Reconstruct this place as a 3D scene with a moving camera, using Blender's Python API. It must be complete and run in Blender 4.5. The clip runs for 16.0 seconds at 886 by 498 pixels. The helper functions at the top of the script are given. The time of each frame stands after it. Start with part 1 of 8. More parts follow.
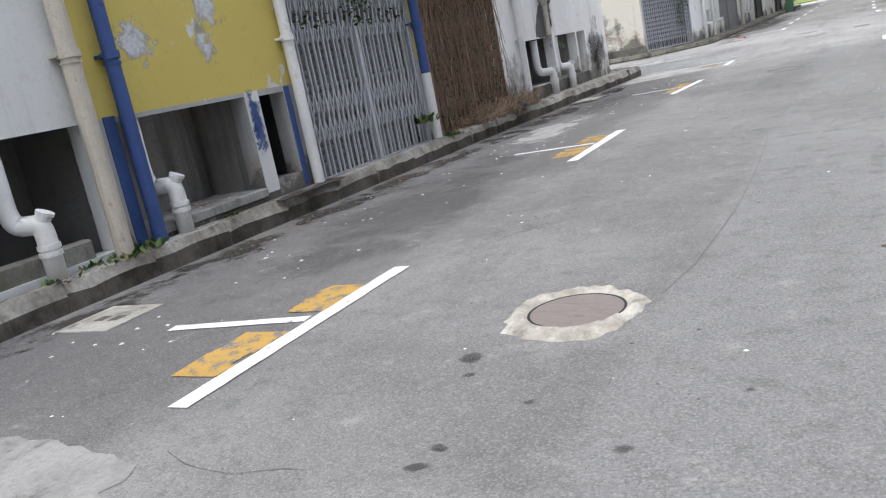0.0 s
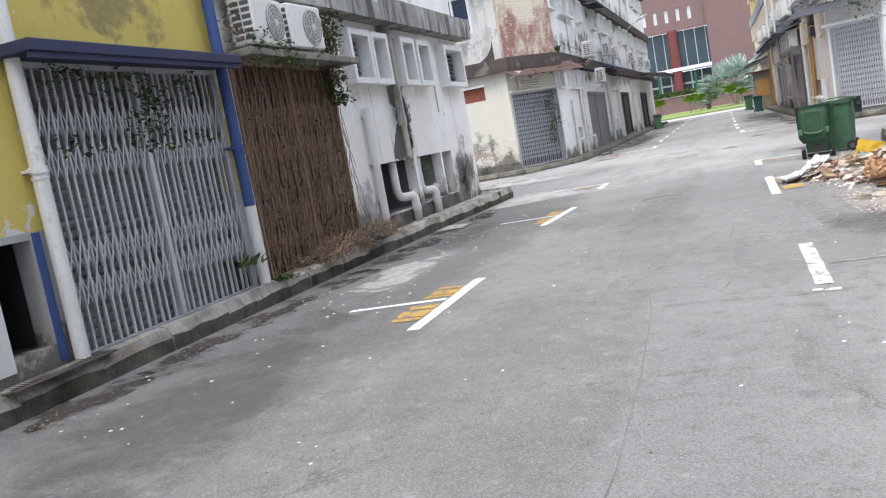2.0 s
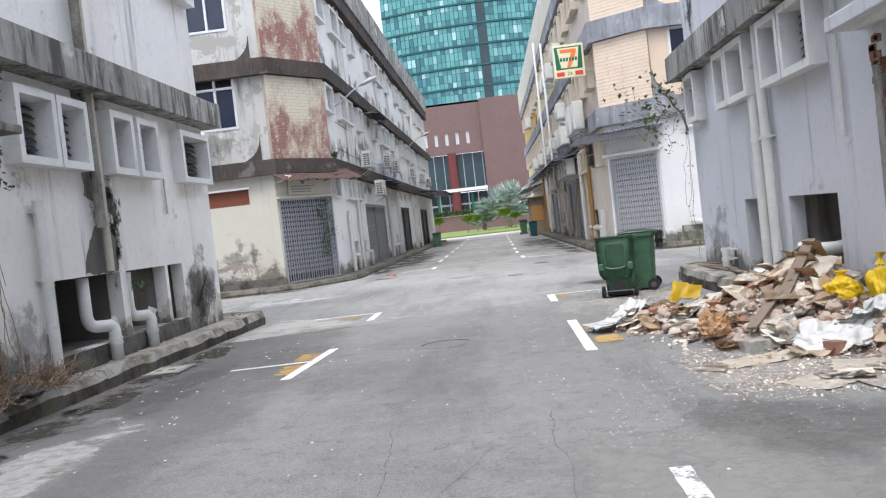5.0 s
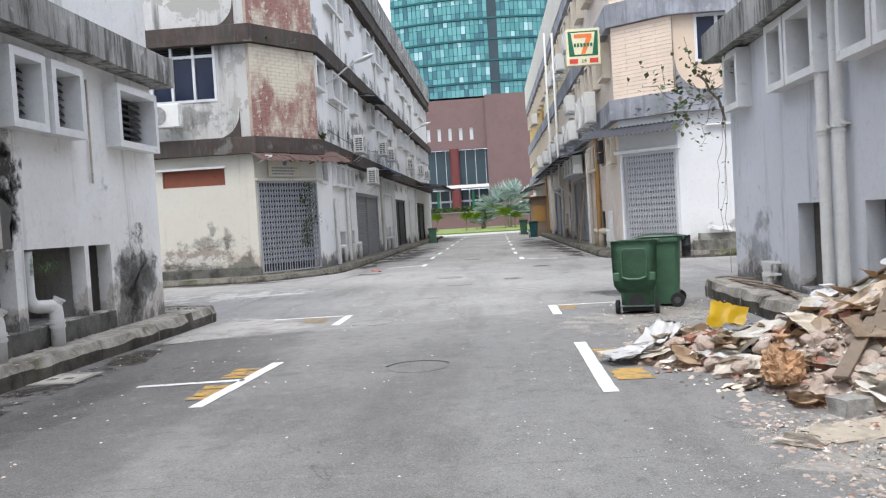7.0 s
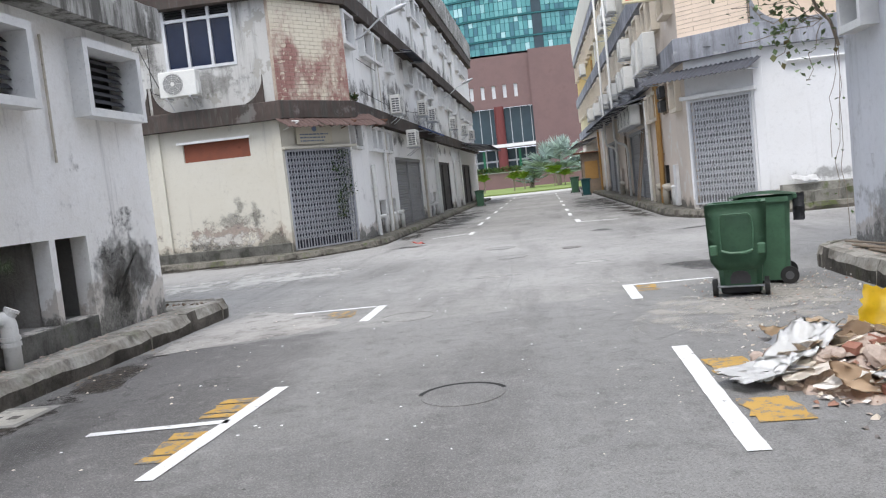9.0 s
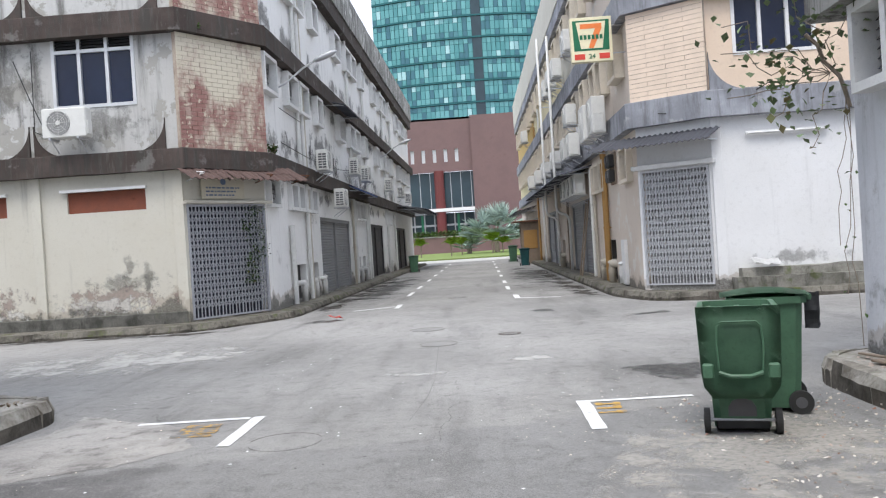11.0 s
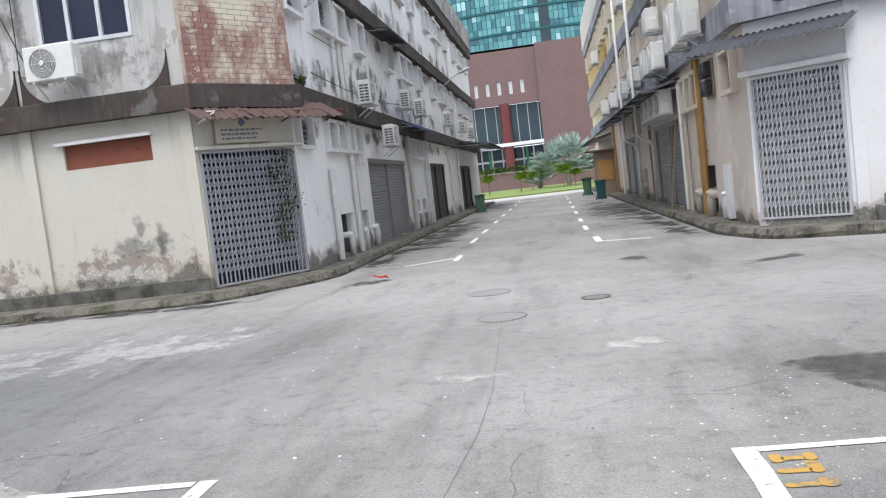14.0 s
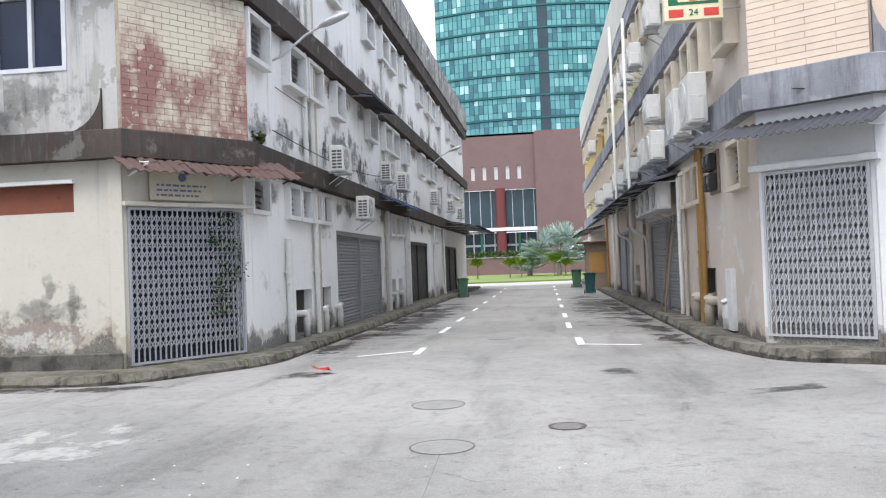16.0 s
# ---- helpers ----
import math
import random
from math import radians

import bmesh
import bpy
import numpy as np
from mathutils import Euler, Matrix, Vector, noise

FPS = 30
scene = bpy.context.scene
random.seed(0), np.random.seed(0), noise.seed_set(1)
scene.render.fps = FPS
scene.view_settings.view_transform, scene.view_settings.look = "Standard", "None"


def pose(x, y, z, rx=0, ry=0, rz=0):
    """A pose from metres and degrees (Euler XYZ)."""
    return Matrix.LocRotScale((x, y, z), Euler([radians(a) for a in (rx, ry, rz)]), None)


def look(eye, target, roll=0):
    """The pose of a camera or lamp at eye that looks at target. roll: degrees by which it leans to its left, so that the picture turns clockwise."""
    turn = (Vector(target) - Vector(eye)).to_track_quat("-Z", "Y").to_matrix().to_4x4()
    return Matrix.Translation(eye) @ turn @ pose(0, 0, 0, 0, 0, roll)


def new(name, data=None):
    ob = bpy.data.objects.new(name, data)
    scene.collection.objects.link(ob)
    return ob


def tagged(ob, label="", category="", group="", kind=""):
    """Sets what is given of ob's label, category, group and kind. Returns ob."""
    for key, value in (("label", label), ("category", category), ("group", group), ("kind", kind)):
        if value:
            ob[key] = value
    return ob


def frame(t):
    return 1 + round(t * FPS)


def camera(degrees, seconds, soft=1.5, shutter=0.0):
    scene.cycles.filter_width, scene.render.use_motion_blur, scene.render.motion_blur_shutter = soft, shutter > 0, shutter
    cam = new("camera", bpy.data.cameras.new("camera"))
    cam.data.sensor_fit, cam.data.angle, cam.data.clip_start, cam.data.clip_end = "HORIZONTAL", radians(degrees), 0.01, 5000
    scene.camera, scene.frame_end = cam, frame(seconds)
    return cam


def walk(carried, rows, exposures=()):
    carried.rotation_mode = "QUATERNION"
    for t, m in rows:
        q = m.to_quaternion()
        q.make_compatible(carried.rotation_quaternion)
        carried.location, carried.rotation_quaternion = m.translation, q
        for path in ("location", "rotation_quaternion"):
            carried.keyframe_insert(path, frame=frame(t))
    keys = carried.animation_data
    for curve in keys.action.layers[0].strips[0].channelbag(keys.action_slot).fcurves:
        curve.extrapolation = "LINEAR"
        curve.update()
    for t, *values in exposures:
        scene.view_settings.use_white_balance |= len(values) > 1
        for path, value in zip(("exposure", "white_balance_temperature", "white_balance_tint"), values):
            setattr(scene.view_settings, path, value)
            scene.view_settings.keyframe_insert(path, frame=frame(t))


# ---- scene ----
cam = camera(56.7, 16.0, soft=1.2)
PATH = [
    (0, (1.49, 0.695, 1.262), (0.538, 2.398, 0.824), -11.3),
    (0.5, (1.496, 1.165, 1.307), (0.514, 2.835, 0.807), -9.6),
    (1, (1.42, 1.715, 1.405), (0.633, 3.5, 0.965), -8.8),
    (1.2, (1.438, 1.849, 1.358), (0.706, 3.673, 0.989), -7.7),
    (1.5, (1.345, 2.287, 1.424), (0.592, 4.113, 1.109), -9.8),
    (2, (1.257, 2.798, 1.429), (0.573, 4.662, 1.184), -10.3),
    (2.5, (1.196, 3.389, 1.495), (0.689, 5.321, 1.379), -7.1),
    (3, (1.122, 3.873, 1.535), (0.699, 5.827, 1.544), -4.9),
    (3.5, (1.07, 4.386, 1.545), (0.897, 6.376, 1.636), -4.3),
    (4, (1.024, 4.97, 1.545), (0.895, 6.96, 1.699), -5.5),
    (4.5, (0.947, 5.576, 1.48), (0.862, 7.573, 1.415), -5.4),
    (5, (0.925, 6.171, 1.468), (0.789, 8.165, 1.407), -6.5),
    (5.2, (0.922, 6.336, 1.478), (0.754, 8.328, 1.421), -6.8),
    (7.3, (0.967, 8.78, 1.361), (0.818, 10.773, 1.288), -2.7),
    (7.5, (0.962, 8.996, 1.378), (0.765, 10.981, 1.236), -2.4),
    (8, (0.866, 9.526, 1.377), (0.561, 11.497, 1.229), -5.5),
    (8.2, (0.837, 9.732, 1.391), (0.582, 11.71, 1.235), -6.8),
    (10.3, (0.857, 12.198, 1.49), (0.633, 14.179, 1.339), -3.3),
    (10.5, (0.859, 12.481, 1.5), (0.773, 14.472, 1.334), -4.6),
    (11, (0.881, 13.056, 1.562), (0.786, 15.054, 1.547), -3.6),
    (11.5, (0.89, 13.554, 1.539), (0.711, 15.543, 1.439), -4.2),
    (12, (1.002, 14.055, 1.562), (0.829, 16.044, 1.434), -4.7),
    (12.5, (1.017, 14.593, 1.585), (0.732, 16.565, 1.419), -5.8),
    (13, (0.988, 15.183, 1.58), (0.736, 17.158, 1.392), -6.8),
    (13.5, (0.946, 15.714, 1.593), (0.674, 17.686, 1.398), -7.6),
    (14, (0.87, 16.288, 1.592), (0.589, 18.262, 1.441), -6.7),
    (14.5, (0.872, 16.779, 1.559), (0.573, 18.754, 1.45), -6.4),
    (15, (0.912, 17.406, 1.627), (0.557, 19.373, 1.584), -5.6),
    (15.5, (1.016, 17.966, 1.64), (0.731, 19.945, 1.667), -4.2),
    (16, (1.097, 18.456, 1.62), (0.852, 20.44, 1.66), -2.2),
]
walk(cam, [(t, look(eye, target, roll)) for t, eye, target, roll in PATH],
     [(0, 0.88), (0.5, 0.93), (1, 0.86), (1.5, 0.95), (2, 1.06), (2.5, 1.06), (3.5, 1.14), (4, 0.88), (8, 0.75), (11, 0.66), (14, 0.74), (16, 0.9)])

# ---- light ----
SUN_EL, SUN_AZ = 64, 188
world = bpy.data.worlds.new("world")
scene.world = world
world.use_nodes = True
wn = world.node_tree.nodes
wl = world.node_tree.links
wn.clear()
w_sky = wn.new("ShaderNodeTexSky")
w_sky.sky_type = "NISHITA"
w_sky.sun_disc = False
w_sky.sun_elevation = radians(SUN_EL)
w_sky.sun_rotation = radians(SUN_AZ)
w_sky.dust_density = 6.0
w_sky.air_density = 1.0
# overcast: thin white cloud over the whole sky
w_mix = wn.new("ShaderNodeMix")
w_mix.data_type = "RGBA"
w_mix.inputs[0].default_value = 0.8
w_mix.inputs[7].default_value = (8.7, 9.4, 11.0, 1)
w_bg = wn.new("ShaderNodeBackground")
w_bg.inputs[1].default_value = 0.12
w_out = wn.new("ShaderNodeOutputWorld")
wl.new(w_sky.outputs[0], w_mix.inputs[6])
wl.new(w_mix.outputs[2], w_bg.inputs[0])
wl.new(w_bg.outputs[0], w_out.inputs[0])
sun = new("sun", bpy.data.lights.new("sun", "SUN"))
sun.data.energy = 1.4
sun.data.angle = radians(25)
sun.data.color = (1.0, 0.98, 0.95)
sd = Vector((math.sin(radians(SUN_AZ)) * math.cos(radians(SUN_EL)), math.cos(radians(SUN_AZ)) * math.cos(radians(SUN_EL)), math.sin(radians(SUN_EL))))
sun.matrix_world = look(sd * 50, (0, 0, 0))


# ---- materials ----
class Mat:
    """A small builder of node materials."""

    def __init__(self, name, rough=0.8, metal=0.0, spec=0.3):
        self.m = bpy.data.materials.new(name)
        self.m.use_nodes = True
        self.n, self.l = self.m.node_tree.nodes, self.m.node_tree.links
        self.b = self.n["Principled BSDF"]
        self.b.inputs["Roughness"].default_value = rough
        self.b.inputs["Metallic"].default_value = metal
        self.b.inputs["Specular IOR Level"].default_value = spec
        self.co = self.n.new("ShaderNodeTexCoord").outputs["Object"]
        self.pos = self.n.new("ShaderNodeNewGeometry").outputs["Position"]

    def noise(self, scale, stretch=(1, 1, 1), detail=5, rough=0.6, seed=0.0, world=True):
        mp = self.n.new("ShaderNodeMapping")
        mp.inputs["Scale"].default_value = stretch
        mp.inputs["Location"].default_value = (seed, seed * 0.7, seed * 1.3)
        self.l.new(self.pos if world else self.co, mp.inputs[0])
        t = self.n.new("ShaderNodeTexNoise")
        t.inputs["Scale"].default_value = scale
        t.inputs["Detail"].default_value = detail
        t.inputs["Roughness"].default_value = rough
        self.l.new(mp.outputs[0], t.inputs[0])
        return t.outputs[0]

    def voronoi(self, scale, feature="F1", seed=0.0, out=0):
        mp = self.n.new("ShaderNodeMapping")
        mp.inputs["Location"].default_value = (seed, seed, seed)
        self.l.new(self.pos, mp.inputs[0])
        t = self.n.new("ShaderNodeTexVoronoi")
        t.feature = feature
        t.inputs["Scale"].default_value = scale
        self.l.new(mp.outputs[0], t.inputs[0])
        return t.outputs[out]

    def ramp(self, val, a, b, lo=0.0, hi=1.0):
        r = self.n.new("ShaderNodeMapRange")
        r.interpolation_type = "SMOOTHSTEP"
        r.inputs[1].default_value, r.inputs[2].default_value = a, b
        r.inputs[3].default_value, r.inputs[4].default_value = lo, hi
        self.l.new(val, r.inputs[0])
        return r.outputs[0]

    def math(self, op, a, b=None, c=None):
        r = self.n.new("ShaderNodeMath")
        r.operation = op
        for i, v in enumerate((a, b, c)):
            if v is None:
                continue
            if isinstance(v, (int, float)):
                r.inputs[i].default_value = v
            else:
                self.l.new(v, r.inputs[i])
        return r.outputs[0]

    def axis(self, i):
        s = self.n.new("ShaderNodeSeparateXYZ")
        self.l.new(self.pos, s.inputs[0])
        return s.outputs[i]

    def mix(self, fac, a, b):
        x = self.n.new("ShaderNodeMix")
        x.data_type = "RGBA"
        if isinstance(fac, (int, float)):
            x.inputs[0].default_value = fac
        else:
            self.l.new(fac, x.inputs[0])
        for i, v in ((6, a), (7, b)):
            if isinstance(v, tuple):
                x.inputs[i].default_value = (*v, 1)
            else:
                self.l.new(v, x.inputs[i])
        return x.outputs[2]

    def rnd(self):
        return self.n.new("ShaderNodeObjectInfo").outputs["Random"]

    def island(self):
        return self.n.new("ShaderNodeNewGeometry").outputs["Random Per Island"]

    def done(self, colour, bump=None, strength=0.3, dist=0.01, rough=None):
        if isinstance(colour, tuple):
            self.b.inputs["Base Color"].default_value = (*colour, 1)
        else:
            self.l.new(colour, self.b.inputs["Base Color"])
        if bump is not None:
            bn = self.n.new("ShaderNodeBump")
            bn.inputs["Strength"].default_value = strength
            bn.inputs["Distance"].default_value = dist
            self.l.new(bump, bn.inputs["Height"])
            self.l.new(bn.outputs[0], self.b.inputs["Normal"])
        if rough is not None:
            self.l.new(rough, self.b.inputs["Roughness"])
        return self.m


def plaster(name, base, dirty, soot=0.5, peel=None, peel_amt=0.62, streak_amt=0.55, damp=0.0):
    """Old rendered wall: broad staining, rain streaks, specks of mould, peeled patches."""
    k = Mat(name, 0.9, 0, 0.2)
    broad = k.noise(0.55, detail=6, seed=3)
    streak = k.noise(2.2, (1.6, 1.6, 0.12), 7, 0.65, seed=9)
    fine = k.noise(38, detail=4, seed=5)
    blot = k.noise(1.3, detail=8, rough=0.72, seed=21)
    c = k.mix(k.ramp(broad, 0.35, 0.7, 0, 0.5), base, dirty)
    c = k.mix(k.ramp(streak, streak_amt, streak_amt + 0.22, 0, soot), c, (0.09, 0.088, 0.08))
    c = k.mix(k.ramp(blot, 0.6, 0.7, 0, soot * 0.8), c, (0.14, 0.135, 0.12))
    if peel:
        c = k.mix(k.ramp(k.noise(1.1, detail=7, rough=0.66, seed=33), peel_amt, peel_amt + 0.015), c, peel)
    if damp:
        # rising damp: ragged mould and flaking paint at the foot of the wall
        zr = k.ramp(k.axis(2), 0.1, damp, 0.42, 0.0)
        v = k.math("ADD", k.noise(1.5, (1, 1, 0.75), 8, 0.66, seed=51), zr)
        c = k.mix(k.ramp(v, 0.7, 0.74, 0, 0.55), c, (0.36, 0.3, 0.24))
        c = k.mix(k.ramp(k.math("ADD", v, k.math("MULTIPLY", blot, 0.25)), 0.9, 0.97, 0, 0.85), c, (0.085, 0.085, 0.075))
    c = k.mix(k.ramp(k.noise(9, detail=7, rough=0.72, seed=27), 0.52, 0.66, 0, 0.22), c, tuple(v * 0.75 for v in dirty))
    c = k.mix(k.ramp(fine, 0.35, 0.75, 0, 0.3), c, dirty)
    return k.done(c, k.math("ADD", fine, k.math("MULTIPLY", blot, 0.8)), 0.35, 0.012)


def flat(name, colour, rough=0.6, metal=0.0, vary=0.15, dirt=0.25, scale=9.0, spec=0.4):
    """Paint, plastic or metal with handling marks and dirt."""
    k = Mat(name, rough, metal, spec)
    n1 = k.noise(scale, detail=6, rough=0.65, seed=2)
    n2 = k.noise(scale * 7, detail=3, seed=7)
    dk = tuple(v * (1 - dirt) * 0.55 for v in colour)
    lt = tuple(min(1, v * (1 + vary)) for v in colour)
    c = k.mix(k.ramp(n1, 0.35, 0.65), colour, lt)
    c = k.mix(k.ramp(n1, 0.58, 0.75, 0, dirt * 1.6), c, dk)
    c = k.mix(k.ramp(n2, 0.55, 0.8, 0, dirt), c, dk)
    return k.done(c, n2, 0.12, 0.004, k.ramp(n1, 0.3, 0.7, rough - 0.08, min(1, rough + 0.12)))


def asphalt():
    k = Mat("asphalt", 0.88, 0, 0.3)
    grain = k.noise(95, detail=3, rough=0.8, seed=1)
    chips = k.voronoi(140, out=1)
    sep = k.n.new("ShaderNodeSeparateColor")
    k.l.new(chips, sep.inputs[0])
    broad = k.noise(0.28, detail=7, rough=0.6, seed=4)
    lane = k.noise(0.9, (1.7, 0.25, 1), 6, 0.6, seed=8)
    oil = k.noise(0.8, detail=6, rough=0.7, seed=15)
    pale = k.noise(0.33, detail=8, rough=0.68, seed=31)
    c = k.mix(k.ramp(broad, 0.35, 0.65), (0.185, 0.182, 0.178), (0.29, 0.285, 0.278))
    # older, greyer surface beyond the second bay
    # the bay beside the kerb is darker, with a ragged edge
    bay = k.math("ADD", k.axis(0), k.math("MULTIPLY", k.math("SUBTRACT", k.noise(0.7, detail=6, seed=44), 0.5), 1.6))
    c = k.mix(k.ramp(bay, -1.2, -1.7, 0, 0.55), c, (0.105, 0.1, 0.098))
    # the half of the lane beyond the long seam was laid later and is paler
    half = k.math("ADD", k.axis(0), k.math("MULTIPLY", k.math("SUBTRACT", k.noise(1.1, detail=6, seed=47), 0.5), 0.5))
    c = k.mix(k.ramp(half, 0.5, 0.68, 0, 0.4), c, (0.285, 0.283, 0.28))
    far = k.math("ADD", k.math("MULTIPLY", k.axis(0), -0.3), k.math("ADD", k.axis(1), k.math("MULTIPLY", k.noise(0.8, detail=6, seed=41), 1.4)))
    c = k.mix(k.ramp(far, 20.3, 20.45), c, k.mix(k.ramp(broad, 0.3, 0.7), (0.24, 0.235, 0.225), (0.37, 0.362, 0.348)))
    c = k.mix(k.ramp(lane, 0.5, 0.72, 0, 0.5), c, (0.1, 0.097, 0.094))
    c = k.mix(k.ramp(pale, 0.6, 0.72, 0, 0.5), c, (0.42, 0.41, 0.385))
    c = k.mix(k.ramp(oil, 0.68, 0.8, 0, 0.6), c, (0.05, 0.048, 0.045))
    mott = k.noise(5.5, detail=7, rough=0.75, seed=61)
    c = k.mix(k.ramp(mott, 0.5, 0.68, 0, 0.4), c, (0.09, 0.088, 0.085))
    c = k.mix(k.ramp(mott, 0.44, 0.3, 0, 0.4), c, (0.42, 0.41, 0.39))
    c = k.mix(k.ramp(sep.outputs[0], 0.55, 1.0, 0, 0.3), c, (0.47, 0.455, 0.43))
    c = k.mix(k.ramp(grain, 0.46, 0.72, 0, 0.6), c, (0.055, 0.053, 0.05))
    coarse = k.noise(26, detail=4, rough=0.75, seed=23)
    c = k.mix(k.ramp(coarse, 0.58, 0.74, 0, 0.26), c, (0.08, 0.078, 0.075))
    c = k.mix(k.ramp(coarse, 0.4, 0.26, 0, 0.16), c, (0.4, 0.39, 0.375))
    crack = k.voronoi(0.42, "DISTANCE_TO_EDGE", seed=2.3)
    wob = k.math("ADD", crack, k.math("MULTIPLY", k.math("SUBTRACT", k.noise(3.5, detail=6, seed=6), 0.5), 0.12))
    line = k.math("MULTIPLY", k.ramp(k.math("ABSOLUTE", wob), 0.0, 0.006, 1, 0), k.ramp(k.noise(0.45, seed=12), 0.5, 0.58))
    c = k.mix(k.math("MULTIPLY", line, 0.35), c, (0.035, 0.034, 0.032))
    return k.done(c, k.math("SUBTRACT", k.math("ADD", grain, sep.outputs[0]), line), 0.5, 0.006)


def road_paint(name, colour, wear):
    k = Mat(name, 0.7, 0, 0.3)
    n = k.noise(9, detail=8, rough=0.75, seed=3)
    f = k.noise(70, detail=3, seed=6)
    v = k.math("ADD", n, k.math("MULTIPLY", f, 0.25))
    c = k.mix(k.ramp(v, wear, wear + 0.07), colour, (0.2, 0.195, 0.185))
    c = k.mix(k.ramp(k.noise(2.5, seed=8), 0.4, 0.75, 0, 0.35), c, tuple(x * 0.55 for x in colour))
    return k.done(c, f, 0.3, 0.004)


def decal(name, colour, rough=0.9, strength=0.75, scale=2.5):
    """A stain: thin paint-like layer with a ragged, noise-eaten edge."""
    k = Mat(name, rough, 0, 0.3)
    gc = k.n.new("ShaderNodeTexCoord").outputs["Generated"]
    d = k.n.new("ShaderNodeVectorMath")
    d.operation = "DISTANCE"
    k.l.new(gc, d.inputs[0])
    d.inputs[1].default_value = (0.5, 0.5, 0.5)
    n = k.noise(scale, detail=8, rough=0.7, seed=71)
    v = k.math("ADD", d.outputs["Value"], k.math("MULTIPLY", k.math("SUBTRACT", n, 0.5), 1.9))
    a = k.math("MULTIPLY", k.ramp(v, 0.12, 0.42, 1, 0), k.ramp(k.noise(scale * 6, detail=4, seed=13), 0.3, 0.6, strength * 0.7, strength))
    k.l.new(a, k.b.inputs["Alpha"])
    return k.done(k.mix(n, colour, tuple(c * 0.7 for c in colour)))


def concrete(name, base, dark, moss=0.0):
    k = Mat(name, 0.92, 0, 0.2)
    n1 = k.noise(1.8, detail=8, rough=0.7, seed=2)
    n2 = k.noise(30, detail=5, rough=0.7, seed=5)
    n3 = k.noise(4.5, (1, 1, 0.3), 7, 0.7, seed=11)
    c = k.mix(k.ramp(n1, 0.38, 0.66), base, dark)
    c = k.mix(k.ramp(n3, 0.5, 0.72, 0, 0.75), c, tuple(v * 0.3 for v in dark))
    c = k.mix(k.ramp(n2, 0.4, 0.75, 0, 0.35), c, tuple(v * 0.5 for v in dark))
    if moss:
        c = k.mix(k.ramp(k.noise(2.4, detail=6, seed=17), 0.55, 0.68, 0, moss), c, (0.09, 0.11, 0.035))
    return k.done(c, k.math("ADD", n2, n1), 0.6, 0.02)


def stained_band(name, base, flake=0.8, soot=1.0):
    """Concrete ledge with black rain stains that hang down in streaks."""
    k = Mat(name, 0.93, 0, 0.2)
    st = k.noise(3.2, (1.5, 1.5, 0.22), 8, 0.72, seed=4)
    st2 = k.noise(9, (1.4, 1.4, 0.15), 6, 0.7, seed=14)
    b = k.noise(0.7, detail=7, rough=0.65, seed=9)
    f = k.noise(34, detail=4, seed=2)
    c = k.mix(k.ramp(b, 0.3, 0.6), base, tuple(v * 0.62 for v in base))
    c = k.mix(k.ramp(st, 0.46, 0.62, 0, 0.85 * soot), c, (0.065, 0.062, 0.056))
    c = k.mix(k.ramp(st2, 0.52, 0.66, 0, 0.7 * soot), c, (0.1, 0.095, 0.085))
    c = k.mix(k.ramp(k.noise(1.6, detail=7, seed=19), 0.6, 0.66, 0, flake), c, (0.6, 0.6, 0.57))
    return k.done(c, k.math("ADD", f, st), 0.5, 0.015)


M_ASPHALT = asphalt()
M_WHITE = plaster("white_render", (0.88, 0.875, 0.86), (0.66, 0.635, 0.58), 0.75, None, 0.62, 0.54, 1.3)
M_WHITE2 = plaster("white_render_stained", (0.88, 0.88, 0.87), (0.8, 0.79, 0.765), 0.36, None, 0.65, 0.57, 1.0)
M_BLUEWHITE = plaster("pale_blue_render", (0.67, 0.685, 0.72), (0.55, 0.56, 0.585), 0.6, None, 0.62, 0.54, 0.9)
M_CREAM = plaster("cream_render", (0.6, 0.58, 0.51), (0.52, 0.49, 0.41), 0.5, None, 0.62, 0.57, 1.25)
M_PEACH = plaster("peach_render", (0.74, 0.6, 0.47), (0.64, 0.5, 0.38), 0.3)
M_GREYWALL = plaster("grey_render", (0.7, 0.71, 0.69), (0.58, 0.58, 0.55), 0.35)
M_YELLOW = plaster("yellow_render", (0.6, 0.485, 0.13), (0.55, 0.44, 0.14), 0.3, (0.6, 0.62, 0.64), 0.6, 0.6)
M_BEIGE = plaster("beige_render", (0.66, 0.58, 0.5), (0.56, 0.49, 0.42), 0.5, (0.66, 0.63, 0.58), 0.6, 0.57, 0.8)
# stained render, darkened further to stand in for shade inside recesses
M_DARKIN = plaster("shaded_stained_render", (0.17, 0.165, 0.155), (0.09, 0.087, 0.08), 0.75)
M_BAND = stained_band("stained_ledge", (0.46, 0.455, 0.43))
M_BROWNBAND = stained_band("brown_ledge", (0.105, 0.083, 0.074), 0.14)
M_BLUEBAND = stained_band("blue_grey_ledge", (0.4, 0.415, 0.455), 0.3, 0.4)
M_KERB = concrete("kerb_concrete", (0.43, 0.41, 0.37), (0.2, 0.18, 0.15), 0.35)
M_KERBDARK = concrete("dark_mossy_kerb", (0.22, 0.205, 0.175), (0.09, 0.085, 0.07), 0.8)
M_KERBFACE = concrete("grimy_shaded_kerb_face", (0.15, 0.135, 0.115), (0.055, 0.05, 0.042), 0.3)
M_WHITE3 = plaster("mottled_white_render", (0.56, 0.56, 0.545), (0.42, 0.41, 0.385), 0.85, (0.36, 0.35, 0.32), 0.55, 0.5, 1.1)
M_PLINTH = concrete("blackened_plinth", (0.17, 0.165, 0.15), (0.06, 0.06, 0.052), 0.4)
